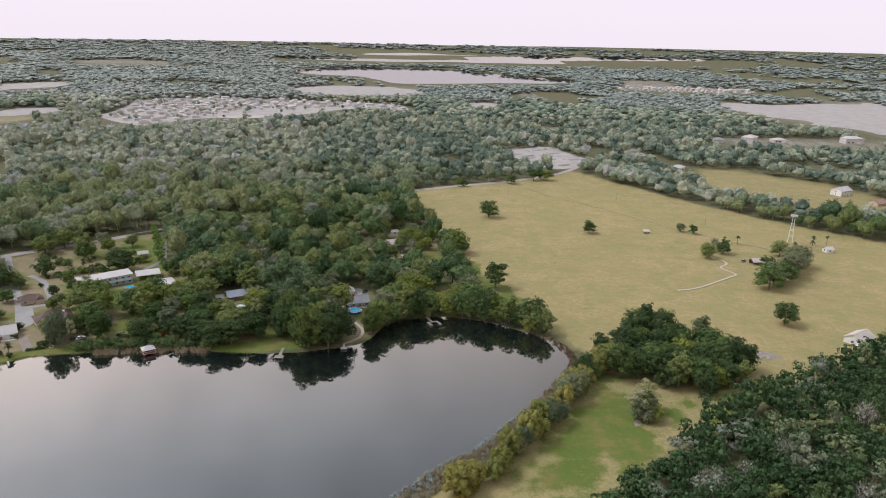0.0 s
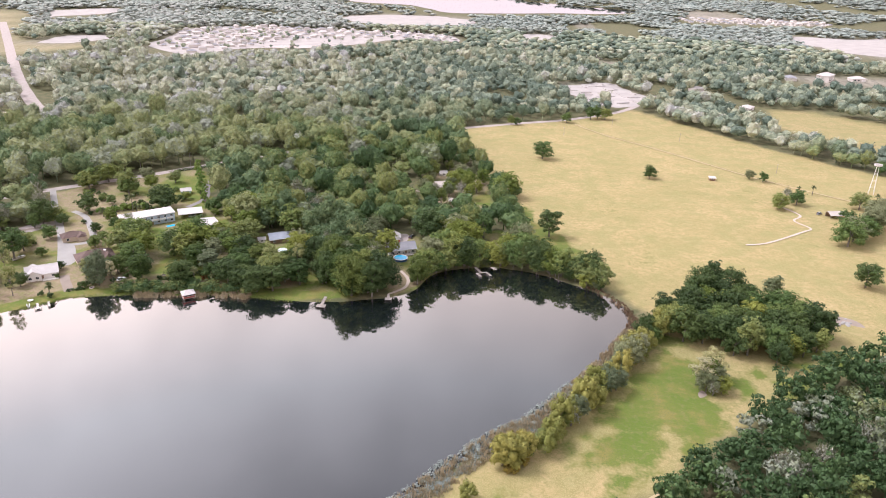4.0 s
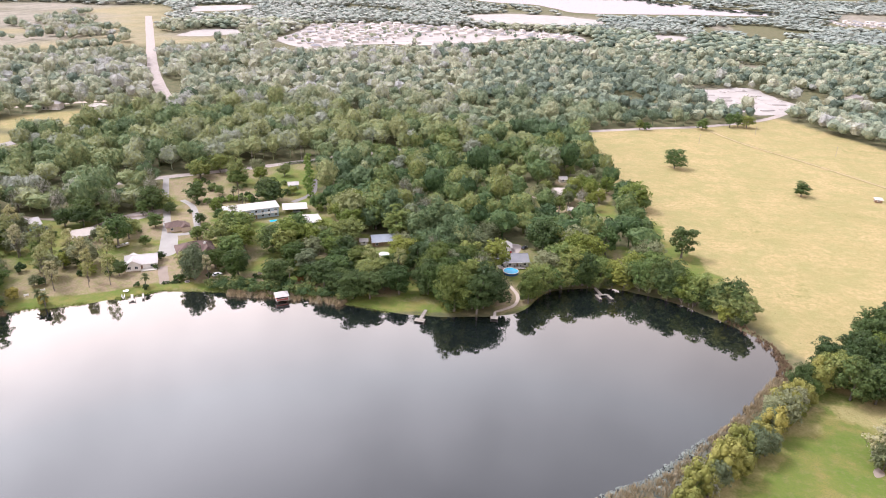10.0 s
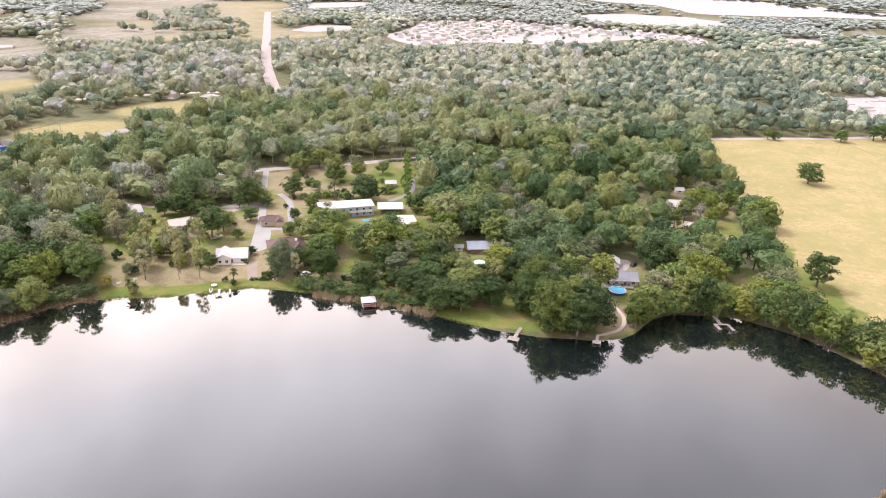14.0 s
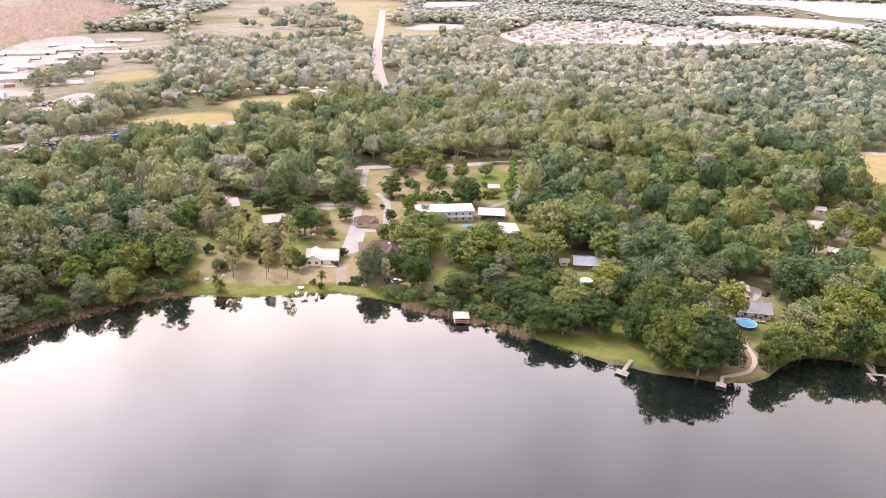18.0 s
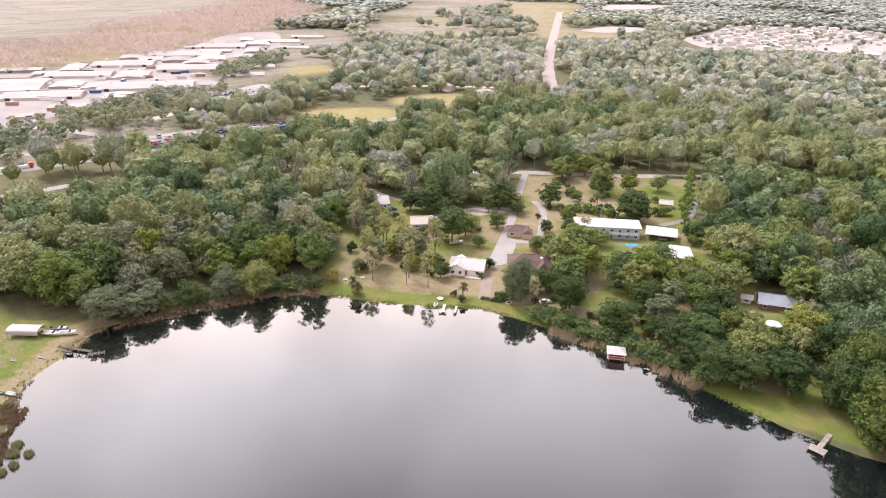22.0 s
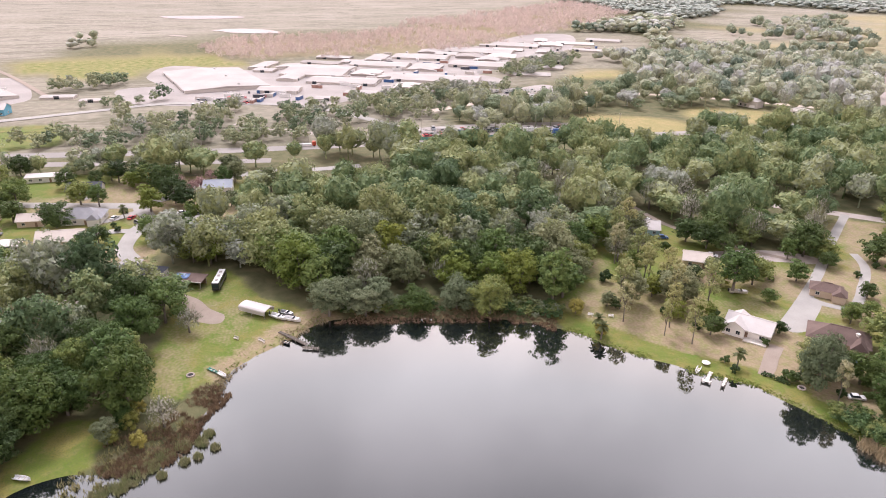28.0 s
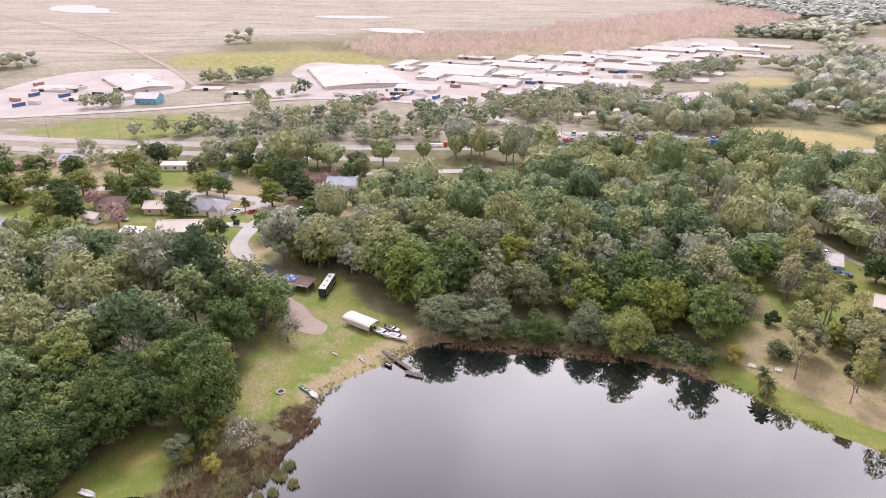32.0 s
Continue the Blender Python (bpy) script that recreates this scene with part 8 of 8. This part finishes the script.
several(MOSSY, [(85, 251), (82, 257)], 0.6, 0.75)
plant("moss", 138, 342, 0.7, 0.7)
plant("moss", 56, 268, 0.75)
plant("moss", 45, 247, 0.6, 0.75)
plant("moss", 33, 230, 0.5, 0.65)
plant("dark", 66, 290, 0.55, 0.7)
plant("moss", 62, 276, 0.6)
several(MOSSY, [(-30, 500), (-20, 510), (-40, 470), (-22, 470), (-22, 543), (-16, 552), (62, 276), (66, 283), (202, 500)])
# the dark clump between lake and pasture
cx, cy = np.meshgrid(np.arange(70, 150, 7.6), np.arange(268, 360, 7.6))
cx, cy = (cx + rng.uniform(-2, 2, cx.shape)).ravel(), (cy + rng.uniform(-2, 2, cy.shape)).ravel()
sel = away(cx, cy, curve([(72, 306), (80, 294), (98, 280), (122, 276), (143, 290), (142, 306), (121, 335), (110, 354), (96, 334)])) < 0
for px, py in zip(cx[sel], cy[sel]):
    k = rng.uniform(0.6, 0.95)
    plant(rng.choice(["dark", "oak", "olive"], p=[0.74, 0.22, 0.04]), px, py, k, k * 1.02)
# willows along the eastern shore
for i, t in enumerate(np.linspace(0, 1, 28)):
    line = curve([(6, 200), (18, 212), (30, 228), (42, 244), (54, 264), (66, 284), (76, 302)], False)
    p = line[int(t * (len(line) - 1))] + rng.uniform(-2.4, 2.4, 2)
    k = rng.uniform(0.85, 1.3)
    put(WILLOW[i % 3], *p, k, sz=k * rng.uniform(1.0, 1.35))
for key, px, py, s, tall in (("olive", 40, 246, 0.55, 0.50), ("moss", 52, 262, 0.6, 0.62), ("olive", 60, 272, 0.6, 0.55), ("oak", 69, 288, 0.55, 0.52), ("olive", 27, 226, 0.45, 0.42), ("moss", 35, 238, 0.5, 0.5), ("olive", 14, 208, 0.4, 0.36),
                             ("olive", 74, 298, 0.55, 0.5), ("oak", 47, 256, 0.45, 0.42), ("moss", 49, 250, 0.55, 0.6), ("olive", 20, 216, 0.42, 0.38)):
    plant(key, px, py, s, tall)
several(GOLDB, [(9, 200), (12, 204), (-8, 180)], 0.8, 1.1)
several(WILLOW, [(-14, 172), (-20, 168), (-4, 186)], 0.6, 0.8)
# gardens between the road and the lake
for key, spots in (("oak", [(-241, 329), (-194, 346), (-186, 350), (-191, 356), (-161, 364), (-114, 335), (-268, 446), (-238, 440), (-92, 322),
                            (-71, 322), (-68, 344), (-65, 314), (-67, 334), (-78, 336), (-158, 344), (-128, 394), (-262, 460), (-112, 382), (-134, 372)]),
                   ("dark", [(-169, 318), (-166, 347), (-200, 415), (-205, 418), (-244, 403), (-128, 348), (-89, 344), (-94, 364), (-270, 390), (-281, 352), (-286, 345), (-258, 380), (-98, 342), (-80, 326), (-148, 316), (-110, 312), (-119, 314), (-119, 326), (-110, 321), (-100, 324), (-103, 314), (-126, 318)]),
                   ("olive", [(-159, 352), (-152, 357), (-100, 354), (-180, 344), (-63, 327), (-281, 464), (-107, 327), (-122, 325), (-138, 382), (-146, 402)]),
                   ("moss", [(-191, 316), (-143, 343), (-140, 331), (-104, 364), (-68, 378), (-66, 393), (-282, 309), (-246, 290), (-242, 306)]), ("lime", [(-125, 403)]),
                   ("slim", [(-266, 306), (-262, 309), (-251, 308), (-249, 289), (-244, 284), (-232, 310), (-256, 302), (-296, 322), (-289, 312), (-277, 304), (-108, 330), (-96, 336), (-239, 302)])):
    for px, py in spots:
        if off_houses(np.array([px]), np.array([py]), -6.5)[0]:
            k = rng.uniform(0.95, 1.2) * {"dark": 0.80, "moss": 0.74, "slim": 0.9}.get(key, 1.0)
            plant(key, px, py, k, k * (1.0 if key == "slim" else 1.12 if -90 < px < -60 and py < 348 else 0.84))
for key, px, py, s in (("dark", -206, 419, 0.85), ("oak", -266, 443, 0.95), ("oak", -236, 437, 0.85), ("olive", -228, 452, 0.7), ("oak", -218, 466, 0.6), ("moss", -209, 384, 0.5), ("oak", -214, 379, 0.5), ("olive", -222, 388, 0.55), ("oak", -196, 376, 0.6), ("moss", -240, 470, 0.6), ("olive", -256, 424, 0.5),
                       ("oak", -180, 332, 0.95), ("oak", -174, 326, 0.6), ("oak", -150, 338, 0.85), ("olive", -134, 350, 0.8), ("oak", -126, 338, 0.8), ("oak", -141, 356, 0.75), ("dark", -132, 330, 0.6), ("moss", -149, 364, 0.8), ("olive", -152, 374, 0.7), ("oak", -143, 372, 0.7), ("oak", -171, 357, 0.55), ("olive", -184, 340, 0.7), ("oak", -136, 322, 0.6), ("olive", -126, 322, 0.7), ("oak", -148, 328, 0.5), ("oak", -212, 352, 0.4), ("moss", -176, 366, 0.5),
                       ("oak", -156, 404, 0.8), ("olive", -148, 396, 0.8), ("oak", -170, 414, 0.7), ("oak", -138, 392, 0.8), ("oak", -207, 373, 0.7), ("oak", -183, 322, 0.7), ("dark", -277, 348, 0.8), ("oak", -244, 341, 0.75), ("moss", -299, 328, 0.8), ("oak", -255, 293, 0.5), ("olive", -248, 300, 0.55), ("oak", -266, 305, 0.65), ("dark", -244, 305, 0.45), ("dark", -270, 351, 0.6), ("oak", -274, 366, 0.75), ("dark", -256, 345, 0.5), ("oak", -250, 352, 0.45), ("oak", -286, 292, 0.9), ("olive", -294, 305, 0.9), ("oak", -298, 316, 0.9), ("oak", -258, 270, 0.85), ("moss", -268, 280, 0.8), ("oak", -276, 288, 0.9), ("olive", -266, 274, 0.8), ("oak", -258, 372, 0.6), ("oak", -252, 384, 0.7), ("dark", -246, 380, 0.5), ("oak", -284, 378, 0.8), ("oak", -210, 350, 0.5), ("dark", -222, 372, 0.45),
                       ("oak", -231, 336, 0.4), ("oak", -241, 359, 0.6), ("dark", -249, 302, 0.4), ("dark", -213, 323, 0.32), ("moss", -134, 362, 0.5), ("oak", -154, 344, 0.6), ("dark", -245, 283, 0.3), ("moss", -247, 281, 0.35)):
    plant(key, px, py, s, s * 0.85)
for px, py, s in ((-54, 325, 0.7), (-53, 333, 0.65), (-57, 341, 0.7), (-60, 348, 0.75), (-58, 318, 0.7)):
    plant("oak", px, py, s, s * 1.1)
for px, py in ((-192, 434), (-191, 441), (-196, 447), (-200, 456), (-205, 465), (-210, 474), (-214, 483), (-217, 492), (-187, 428), (-183, 420)):
    put(PINE[rng.integers(len(PINE))], px + 4, py + 2, rng.uniform(0.85, 1.15))
for px, py in ((-236, 401), (-232, 402), (-231, 405), (-228, 406), (-225, 409), (-222, 410), (-220, 413), (-217, 414), (-214, 413)):
    put(TROPIC[rng.integers(len(TROPIC))], px, py, rng.uniform(0.85, 1.2))
several(MOSSY, [(38, 238), (46, 250), (30, 226), (-188, 322), (-282, 322), (-294, 324), (-278, 306), (-242, 309), (-143, 345), (-306, 330), (-298, 330)], 0.8, 1.1)
several(WILLOW, [(-109, 319), (-97, 328), (-104, 322)], 0.8, 1.0)
several(GREENB, [(-250, 432), (-255, 434), (-260, 437), (-236, 384), (-227, 381), (-209, 313), (-200, 293), (-236, 296), (-224, 300), (-190, 306), (-180, 312), (-177, 318), (-158, 312), (-232, 404), (-225, 398), (-240, 398), (-160, 318), (-154, 316), (-231, 268), (-205, 294)])
several(RUSTB, [(-139, 321), (-132, 316)], 0.6, 0.9)
several(PALMS, [(-202, 296), (-243, 403), (-231, 396), (-154, 364), (-134, 319), (-142, 316), (-148, 315), (-303, 287), (-300, 285), (-233, 268), (-306, 307), (-326, 366), (-389, 126), (-215, 405), (-219, 408), (-223, 410), (-211, 402), (-37, 343)])
several(GREENB, [(-226, 412), (-222, 415), (-218, 418), (-214, 414), (-210, 411), (-230, 408), (-206, 408)], 1.3, 1.8)
sx, sy = rng.uniform(-300, -70, 420), rng.uniform(275, 490, 420)
sel = (away(sx, sy, YARDS) < -2) & off_houses(sx, sy, 0.5) & (road_gap(sx, sy) > 1.5) & (away(sx, sy, LAKE) > 9) & (wave(sx, sy, 15, 91) > 0.15)
several(GREENB, list(zip(sx[sel], sy[sel]))[:20], 0.7, 1.6)
for px, py in list(zip(sx[sel], sy[sel]))[20:72]:
    s = rng.uniform(0.26, 0.48)
    plant(rng.choice(["oak", "olive", "moss", "dark"], p=[0.4, 0.3, 0.2, 0.1]), px, py, s, s * rng.uniform(0.7, 1.0))
for px, py in ((-46, 500), (-30, 472), (-18, 482), (-48, 474), (-12, 514), (-34, 532), (-24, 500), (-30, 477), (-45, 480), (-28, 490), (-18, 490), (-20, 507), (-44, 508), (-12, 480), (-8, 500), (-24, 514), (-30, 466), (-16, 464), (-20, 448), (-34, 452)):
    plant(rng.choice(["oak", "moss", "olive"]), px, py, rng.uniform(0.5, 0.8))
# trees and thickets close to the water
for key, px, py, s, tall in (("moss", -185, 308, 0.75, 1.05), ("slim", -190, 307, 0.8, 0.78), ("slim", -217, 292, 0.75, 0.85), ("slim", -228, 292, 0.85, 0.95), ("slim", -224, 287, 0.6, 0.7), ("slim", -236, 280, 0.8, 0.78), ("oak", -168, 314, 0.75, 0.85), ("slim", -178, 308, 0.7, 0.8), ("dark", -117, 317, 0.75, 0.7), ("oak", -110, 319, 0.65, 0.6), ("oak", -99, 331, 0.6, 0.6)):
    plant(key, px, py, s, tall)
several(WILLOW, [(-68, 314), (-62, 317), (-105, 316)], 0.6, 0.75)
several(PALMS[:1], [(-229, 267)])
# the wood closes in south of the marsh bed
for key, px, py, s in (("dark", -238, 94, 1.0), ("oak", -228, 98, 0.95), ("dark", -220, 99, 0.8), ("oak", -252, 88, 1.05), ("dark", -267, 102, 1.0), ("oak", -246, 99, 0.95), ("dark", -258, 96, 0.95), ("dark", -235, 103, 0.7), ("dark", -214, 96, 0.8), ("oak", -243, 106, 0.8), ("dark", -229, 92, 0.9), ("dark", -226, 103, 0.8), ("dark", -232, 106, 0.85), ("oak", -239, 108, 0.8), ("dark", -218, 103, 0.6), ("moss", -226, 127, 0.45), ("oak", -231, 131, 0.4)):
    plant(key, px, py, s, s * 0.95)
# gardens along the streets
for key, spots in (("oak", [(-427, 31), (-423, 65), (-413, 71), (-421, 80), (-408, 115), (-413, 107), (-364, 62), (-347, 61), (-411, 27), (-421, 52), (-352, 150), (-345, 88), (-330, 152), (-340, 148), (-452, 60), (-446, 25), (-386, 48), (-440, 70)]),
                   ("dark", [(-396, 152), (-418, 143), (-385, 100), (-444, 122), (-398, 82), (-440, 132), (-383, 60)]), ("gold", [(-431, 140)]), ("moss", [(-325, 108), (-331, 98), (-324, 116), (-338, 108), (-427, 177), (-446, 176), (-316, 120), (-310, 128), (-406, 192)]), ("olive", [(-393, 137), (-326, 158), (-370, 50)])):
    for px, py in spots:
        s = rng.uniform(0.65, 0.95)
        plant(key, px, py, s, s * rng.uniform(0.75, 0.95))
sx, sy = rng.uniform(-480, -312, 900), rng.uniform(-25, 185, 900)
sel = (away(sx, sy, STREETS) < -1) & off_houses(sx, sy, 0.8) & (road_gap(sx, sy) > 3.5)
for px, py in list(zip(sx[sel], sy[sel]))[:46]:
    s = rng.uniform(0.42, 0.85)
    plant(rng.choice(["oak", "dark", "moss", "olive"], p=[0.4, 0.35, 0.15, 0.1]), px, py, s, s * rng.uniform(0.8, 1.0))
several(PINK, [(-425, 150), (-420, 160), (-415, 156), (-430, 166), (-402, 62), (-386, 74), (-376, 78), (-354, 172)])
several(GREENB, [(-395, 126), (-379, 122), (-408, 150), (-404, 152), (-373, 124)])
several(MOSSY, [(-446, 180), (-300, 290), (-320, 220), (-316, 232), (-330, 240), (-343, 334), (-388, 339), (-275, 148), (-228, 140)])
several(WILLOW, [(-236, 134), (-230, 132), (-222, 134), (-226, 128), (-231, 268), (-246, 268)], 0.5, 0.7)
# bare grey trees standing up among the woods
bx, by = rng.uniform(-430, -20, 400), rng.uniform(110, 480, 400)
sel = clear_of(bx, by) & off_houses(bx, by, 2) & (away(bx, by, LAKE) < 150) & (away(bx, by, LAKE) > 4)
for px, py in list(zip(bx[sel], by[sel]))[:46]:
    put(MOSSY[rng.integers(len(MOSSY))], px, py, rng.uniform(1.15, 1.6), sz=rng.uniform(1.3, 1.75))
for group in (*KINDS.values(), *NEAR.values(), WILLOW, PINE, TROPIC, GREENB, GOLDB, RUSTB, MOSSY, PINK, PALMS):
    for master in group:
        drop(master)


# ---- reeds, water plants ----
def blades(n, h, r, width=0.12):
    a = r.uniform(0, 6.28, n)
    p = np.stack([r.normal(0, 0.45, n), r.normal(0, 0.45, n), np.zeros(n)], 1)
    top = p + np.stack([np.cos(a) * 0.35, np.sin(a) * 0.35, np.ones(n)], 1) * (h * r.uniform(0.6, 1.1, (n, 1)))
    side = np.stack([-np.sin(a), np.cos(a), np.zeros(n)], 1) * width
    return np.stack([p - side, p + side, top], 1).reshape(-1, 3), np.arange(3 * n).reshape(-1, 3)


def along(line, near, far, n, lo=0.0, hi=1.0, seed=1):
    """Random places beside a line, between two distances to its left."""
    r = np.random.default_rng(seed)
    t = r.uniform(lo, hi, n) * (len(line) - 1.001)
    i = t.astype(int)
    a, b = line[i], line[i + 1]
    d = (b - a) / np.linalg.norm(b - a, axis=1)[:, None]
    q = a + (b - a) * (t - i)[:, None] + np.stack([d[:, 1], -d[:, 0]], 1) * r.uniform(near, far, (n, 1))
    return q[:, 0], q[:, 1]


REED = [blades(16, 1.9, np.random.default_rng(70 + i), 0.16) for i in range(4)]
east = curve([(-46, 150), (-29, 175), (0, 212), (17, 227), (37, 255), (55, 284), (64, 305), (62, 322)], False)
xs, ys = along(east, -2.5, 7.0, 1700, 0, 0.8, 2)
s = rng.uniform(0.7, 1.3, len(xs))
stand("reeds", REED, xs, ys, s, s, rng.uniform(0, 1, len(xs)), MAT["reed"], "tan and grey reed belt along the shore", "reeds", z=-0.5)
xs, ys = along(east, -4.0, 5.0, 1000, 0, 0.55, 3)
s = rng.uniform(0.5, 0.9, len(xs))
stand("water_plants", [leaves(unit(14, np.random.default_rng(i)) * np.array((0.9, 0.9, 0.25)) + np.array((0, 0, 0.5)), np.tile((0, 0, 1.0), (14, 1)), 0.34, np.random.default_rng(i)) for i in range(3)], xs, ys, s * 1.3, s * 1.2, rng.uniform(0, 1, len(xs)), MAT["lily"], "grey-green water plants among reeds", "water plants", z=-0.3)
home = curve([(-112, 306), (-120, 307), (-152, 303), (-164, 301)], False)
xs, ys = along(home, -3.0, 2.6, 300, 0, 1, 4)
s = rng.uniform(0.6, 1.2, len(xs))
stand("reeds", REED, xs, ys, s, s, rng.uniform(0, 0.8, len(xs)), MAT["reed"], "dry tan reeds in front of the gardens", "reeds", z=-0.5)
north = curve([(-241, 258), (-249, 246), (-258, 226), (-264, 206), (-269, 192)], False)
xs, ys = along(north, -3.0, 8.0, 1500, 0, 1, 5)
sel = wave(xs, ys, 8, 85) > -0.3
xs, ys = xs[sel], ys[sel]
s = rng.uniform(0.25, 0.6, len(xs))
stand("reeds", REED, xs, ys, s * 1.2, s, rng.uniform(0, 1, len(xs)), MAT["reed_dark"], "brown reeds and grasses along the wooded shore", "reeds", z=-0.5)
bed = curve([(-214, 127), (-222, 124), (-227, 130), (-228, 138), (-238, 145), (-244, 150), (-238, 157), (-228, 150), (-216, 144), (-212, 135)])
xs, ys = rng.uniform(-246, -203, 6000), rng.uniform(122, 160, 6000)
sel = (away(xs, ys, bed) < 0) & (wave(xs, ys, 6, 81) > -0.42) & (np.hypot(xs + 232, ys - 148) > 2.6) & (np.hypot(xs + 228, ys - 143) > 2.0)
xs, ys = xs[sel], ys[sel]
s = rng.uniform(0.3, 0.7, len(xs))
stand("marsh_reeds", REED, xs, ys, s * 1.2, s, rng.uniform(0, 0.9, len(xs)), MAT["reed_dark"], "dark brown marsh reeds at the lawn's edge", "reeds", z=-0.45)
for px, py, k in ((-211, 133, 1.6), (-214, 137, 1.4), (-217, 140, 1.4), (-219, 144, 1.2), (-219, 148, 1.0), (-209, 130, 1.4), (-213, 144, 0.6), (-222, 150, 0.8), (-214, 147, 0.5), (-210, 139, 0.6), (-216, 151, 0.5), (-208, 126, 1.2)):
    n = 46
    a, q = rng.uniform(0, 6.28, n), np.sqrt(rng.uniform(0, 1, n)) * k * 1.5
    h = rng.uniform(0.45, 0.85, n)
    stand("reed_clump", REED, px + np.cos(a) * q, py + np.sin(a) * q, h, h, rng.uniform(0, 1, n), MAT["reed_green"], "pale green reed clump standing in shallow water", "reeds", z=-0.5)
xs, ys = along(curve([(62, 296), (66, 308), (62, 324), (50, 341)], False), -3.0, 1.5, 260, 0, 1, 16)
s = rng.uniform(0.4, 0.8, len(xs))
stand("bank_reeds", REED, xs, ys, s, s, rng.uniform(0, 0.8, len(xs)), MAT["reed_dark"], "dark brown reeds on the field bank", "reeds", z=-0.4)
lake_front = curve([(-66, 310), (-92, 305), (-120, 307), (-152, 303), (-172, 300), (-192, 294), (-203, 283), (-218, 272), (-239, 259)], False)
xs, ys = along(lake_front, 1.0, 9.0, 130, 0.20, 0.52, 24)
s = rng.uniform(0.12, 0.32, len(xs))
stand("undergrowth", SMALL, xs, ys, s * 1.2, s, rng.uniform(0, 0.55, len(xs)), MAT["leaf_far"], "rank green undergrowth along the garden shore", "undergrowth", z=-0.2)
xs, ys = along(north, 3.0, 11.0, 70, 0, 1, 25)
s = rng.uniform(0.15, 0.34, len(xs))
stand("undergrowth", SMALL, xs, ys, s * 1.2, s, rng.uniform(0, 0.9, len(xs)), MAT["leaf_far"], "low olive bushes along the wooded shore", "undergrowth", z=-0.2)
xs, ys = along(lake_front, -0.8, 2.4, 2200, 0, 1, 14)
sel = wave(xs, ys, 11, 83) > -0.35
xs, ys = xs[sel], ys[sel]
s = rng.uniform(0.10, 0.24, len(xs))
stand("shore_grass", REED, xs, ys, s * 1.5, s, rng.uniform(0, 1, len(xs)), MAT["shore_grass"], "bright green grass along the water's edge", "grass", z=-0.3)
bank = curve([(-269, 190), (-262, 178), (-250, 160), (-240, 154)], False)
xs, ys = along(bank, -1.0, 4.5, 620, 0, 1, 17)
sel = wave(xs, ys, 5, 87) > -0.1
xs, ys = xs[sel], ys[sel]
s = rng.uniform(0.10, 0.34, len(xs))
stand("bank_grass", REED, xs, ys, s * 1.6, s, rng.uniform(0, 1, len(xs)), MAT["reed"], "dry brown grass along the sandy bank", "grass", z=-0.25)
xs, ys = along(bank, 0.5, 7.0, 260, 0, 1, 18)
s = rng.uniform(0.10, 0.25, len(xs))
stand("bank_grass", REED, xs, ys, s * 1.6, s, rng.uniform(0, 1, len(xs)), MAT["shore_grass"], "fresh green grass along the sandy bank", "grass", z=-0.2)
xs, ys = along(curve([(-222, 150), (-208, 134), (-190, 112)], False), 5.0, 15.0, 170, 0, 1, 15)
s = rng.uniform(0.4, 0.9, len(xs))
stand("reed_clumps", REED, xs, ys, s * 1.8, s, rng.uniform(0, 1, len(xs)), MAT["tuft"], "green reed clumps standing in shallow water", "reeds", z=-0.6)
xs, ys = along(curve([(-62, 640), (40, 480), (60, 360), (78, 240)], False), -230, 10, 2600, 0, 1, 8)
sel = (away(xs, ys, PASTURE) < -2) & (wave(xs, ys, 22, 71) > -0.1)
xs, ys = xs[sel], ys[sel]
s = rng.uniform(0.07, 0.18, len(xs))
stand("grass_tufts", REED[:2], xs, ys, s * 1.6, s, rng.uniform(0, 1, len(xs)), MAT["tuft"], "coarse tufts of pasture grass", "grass", z=-0.02)
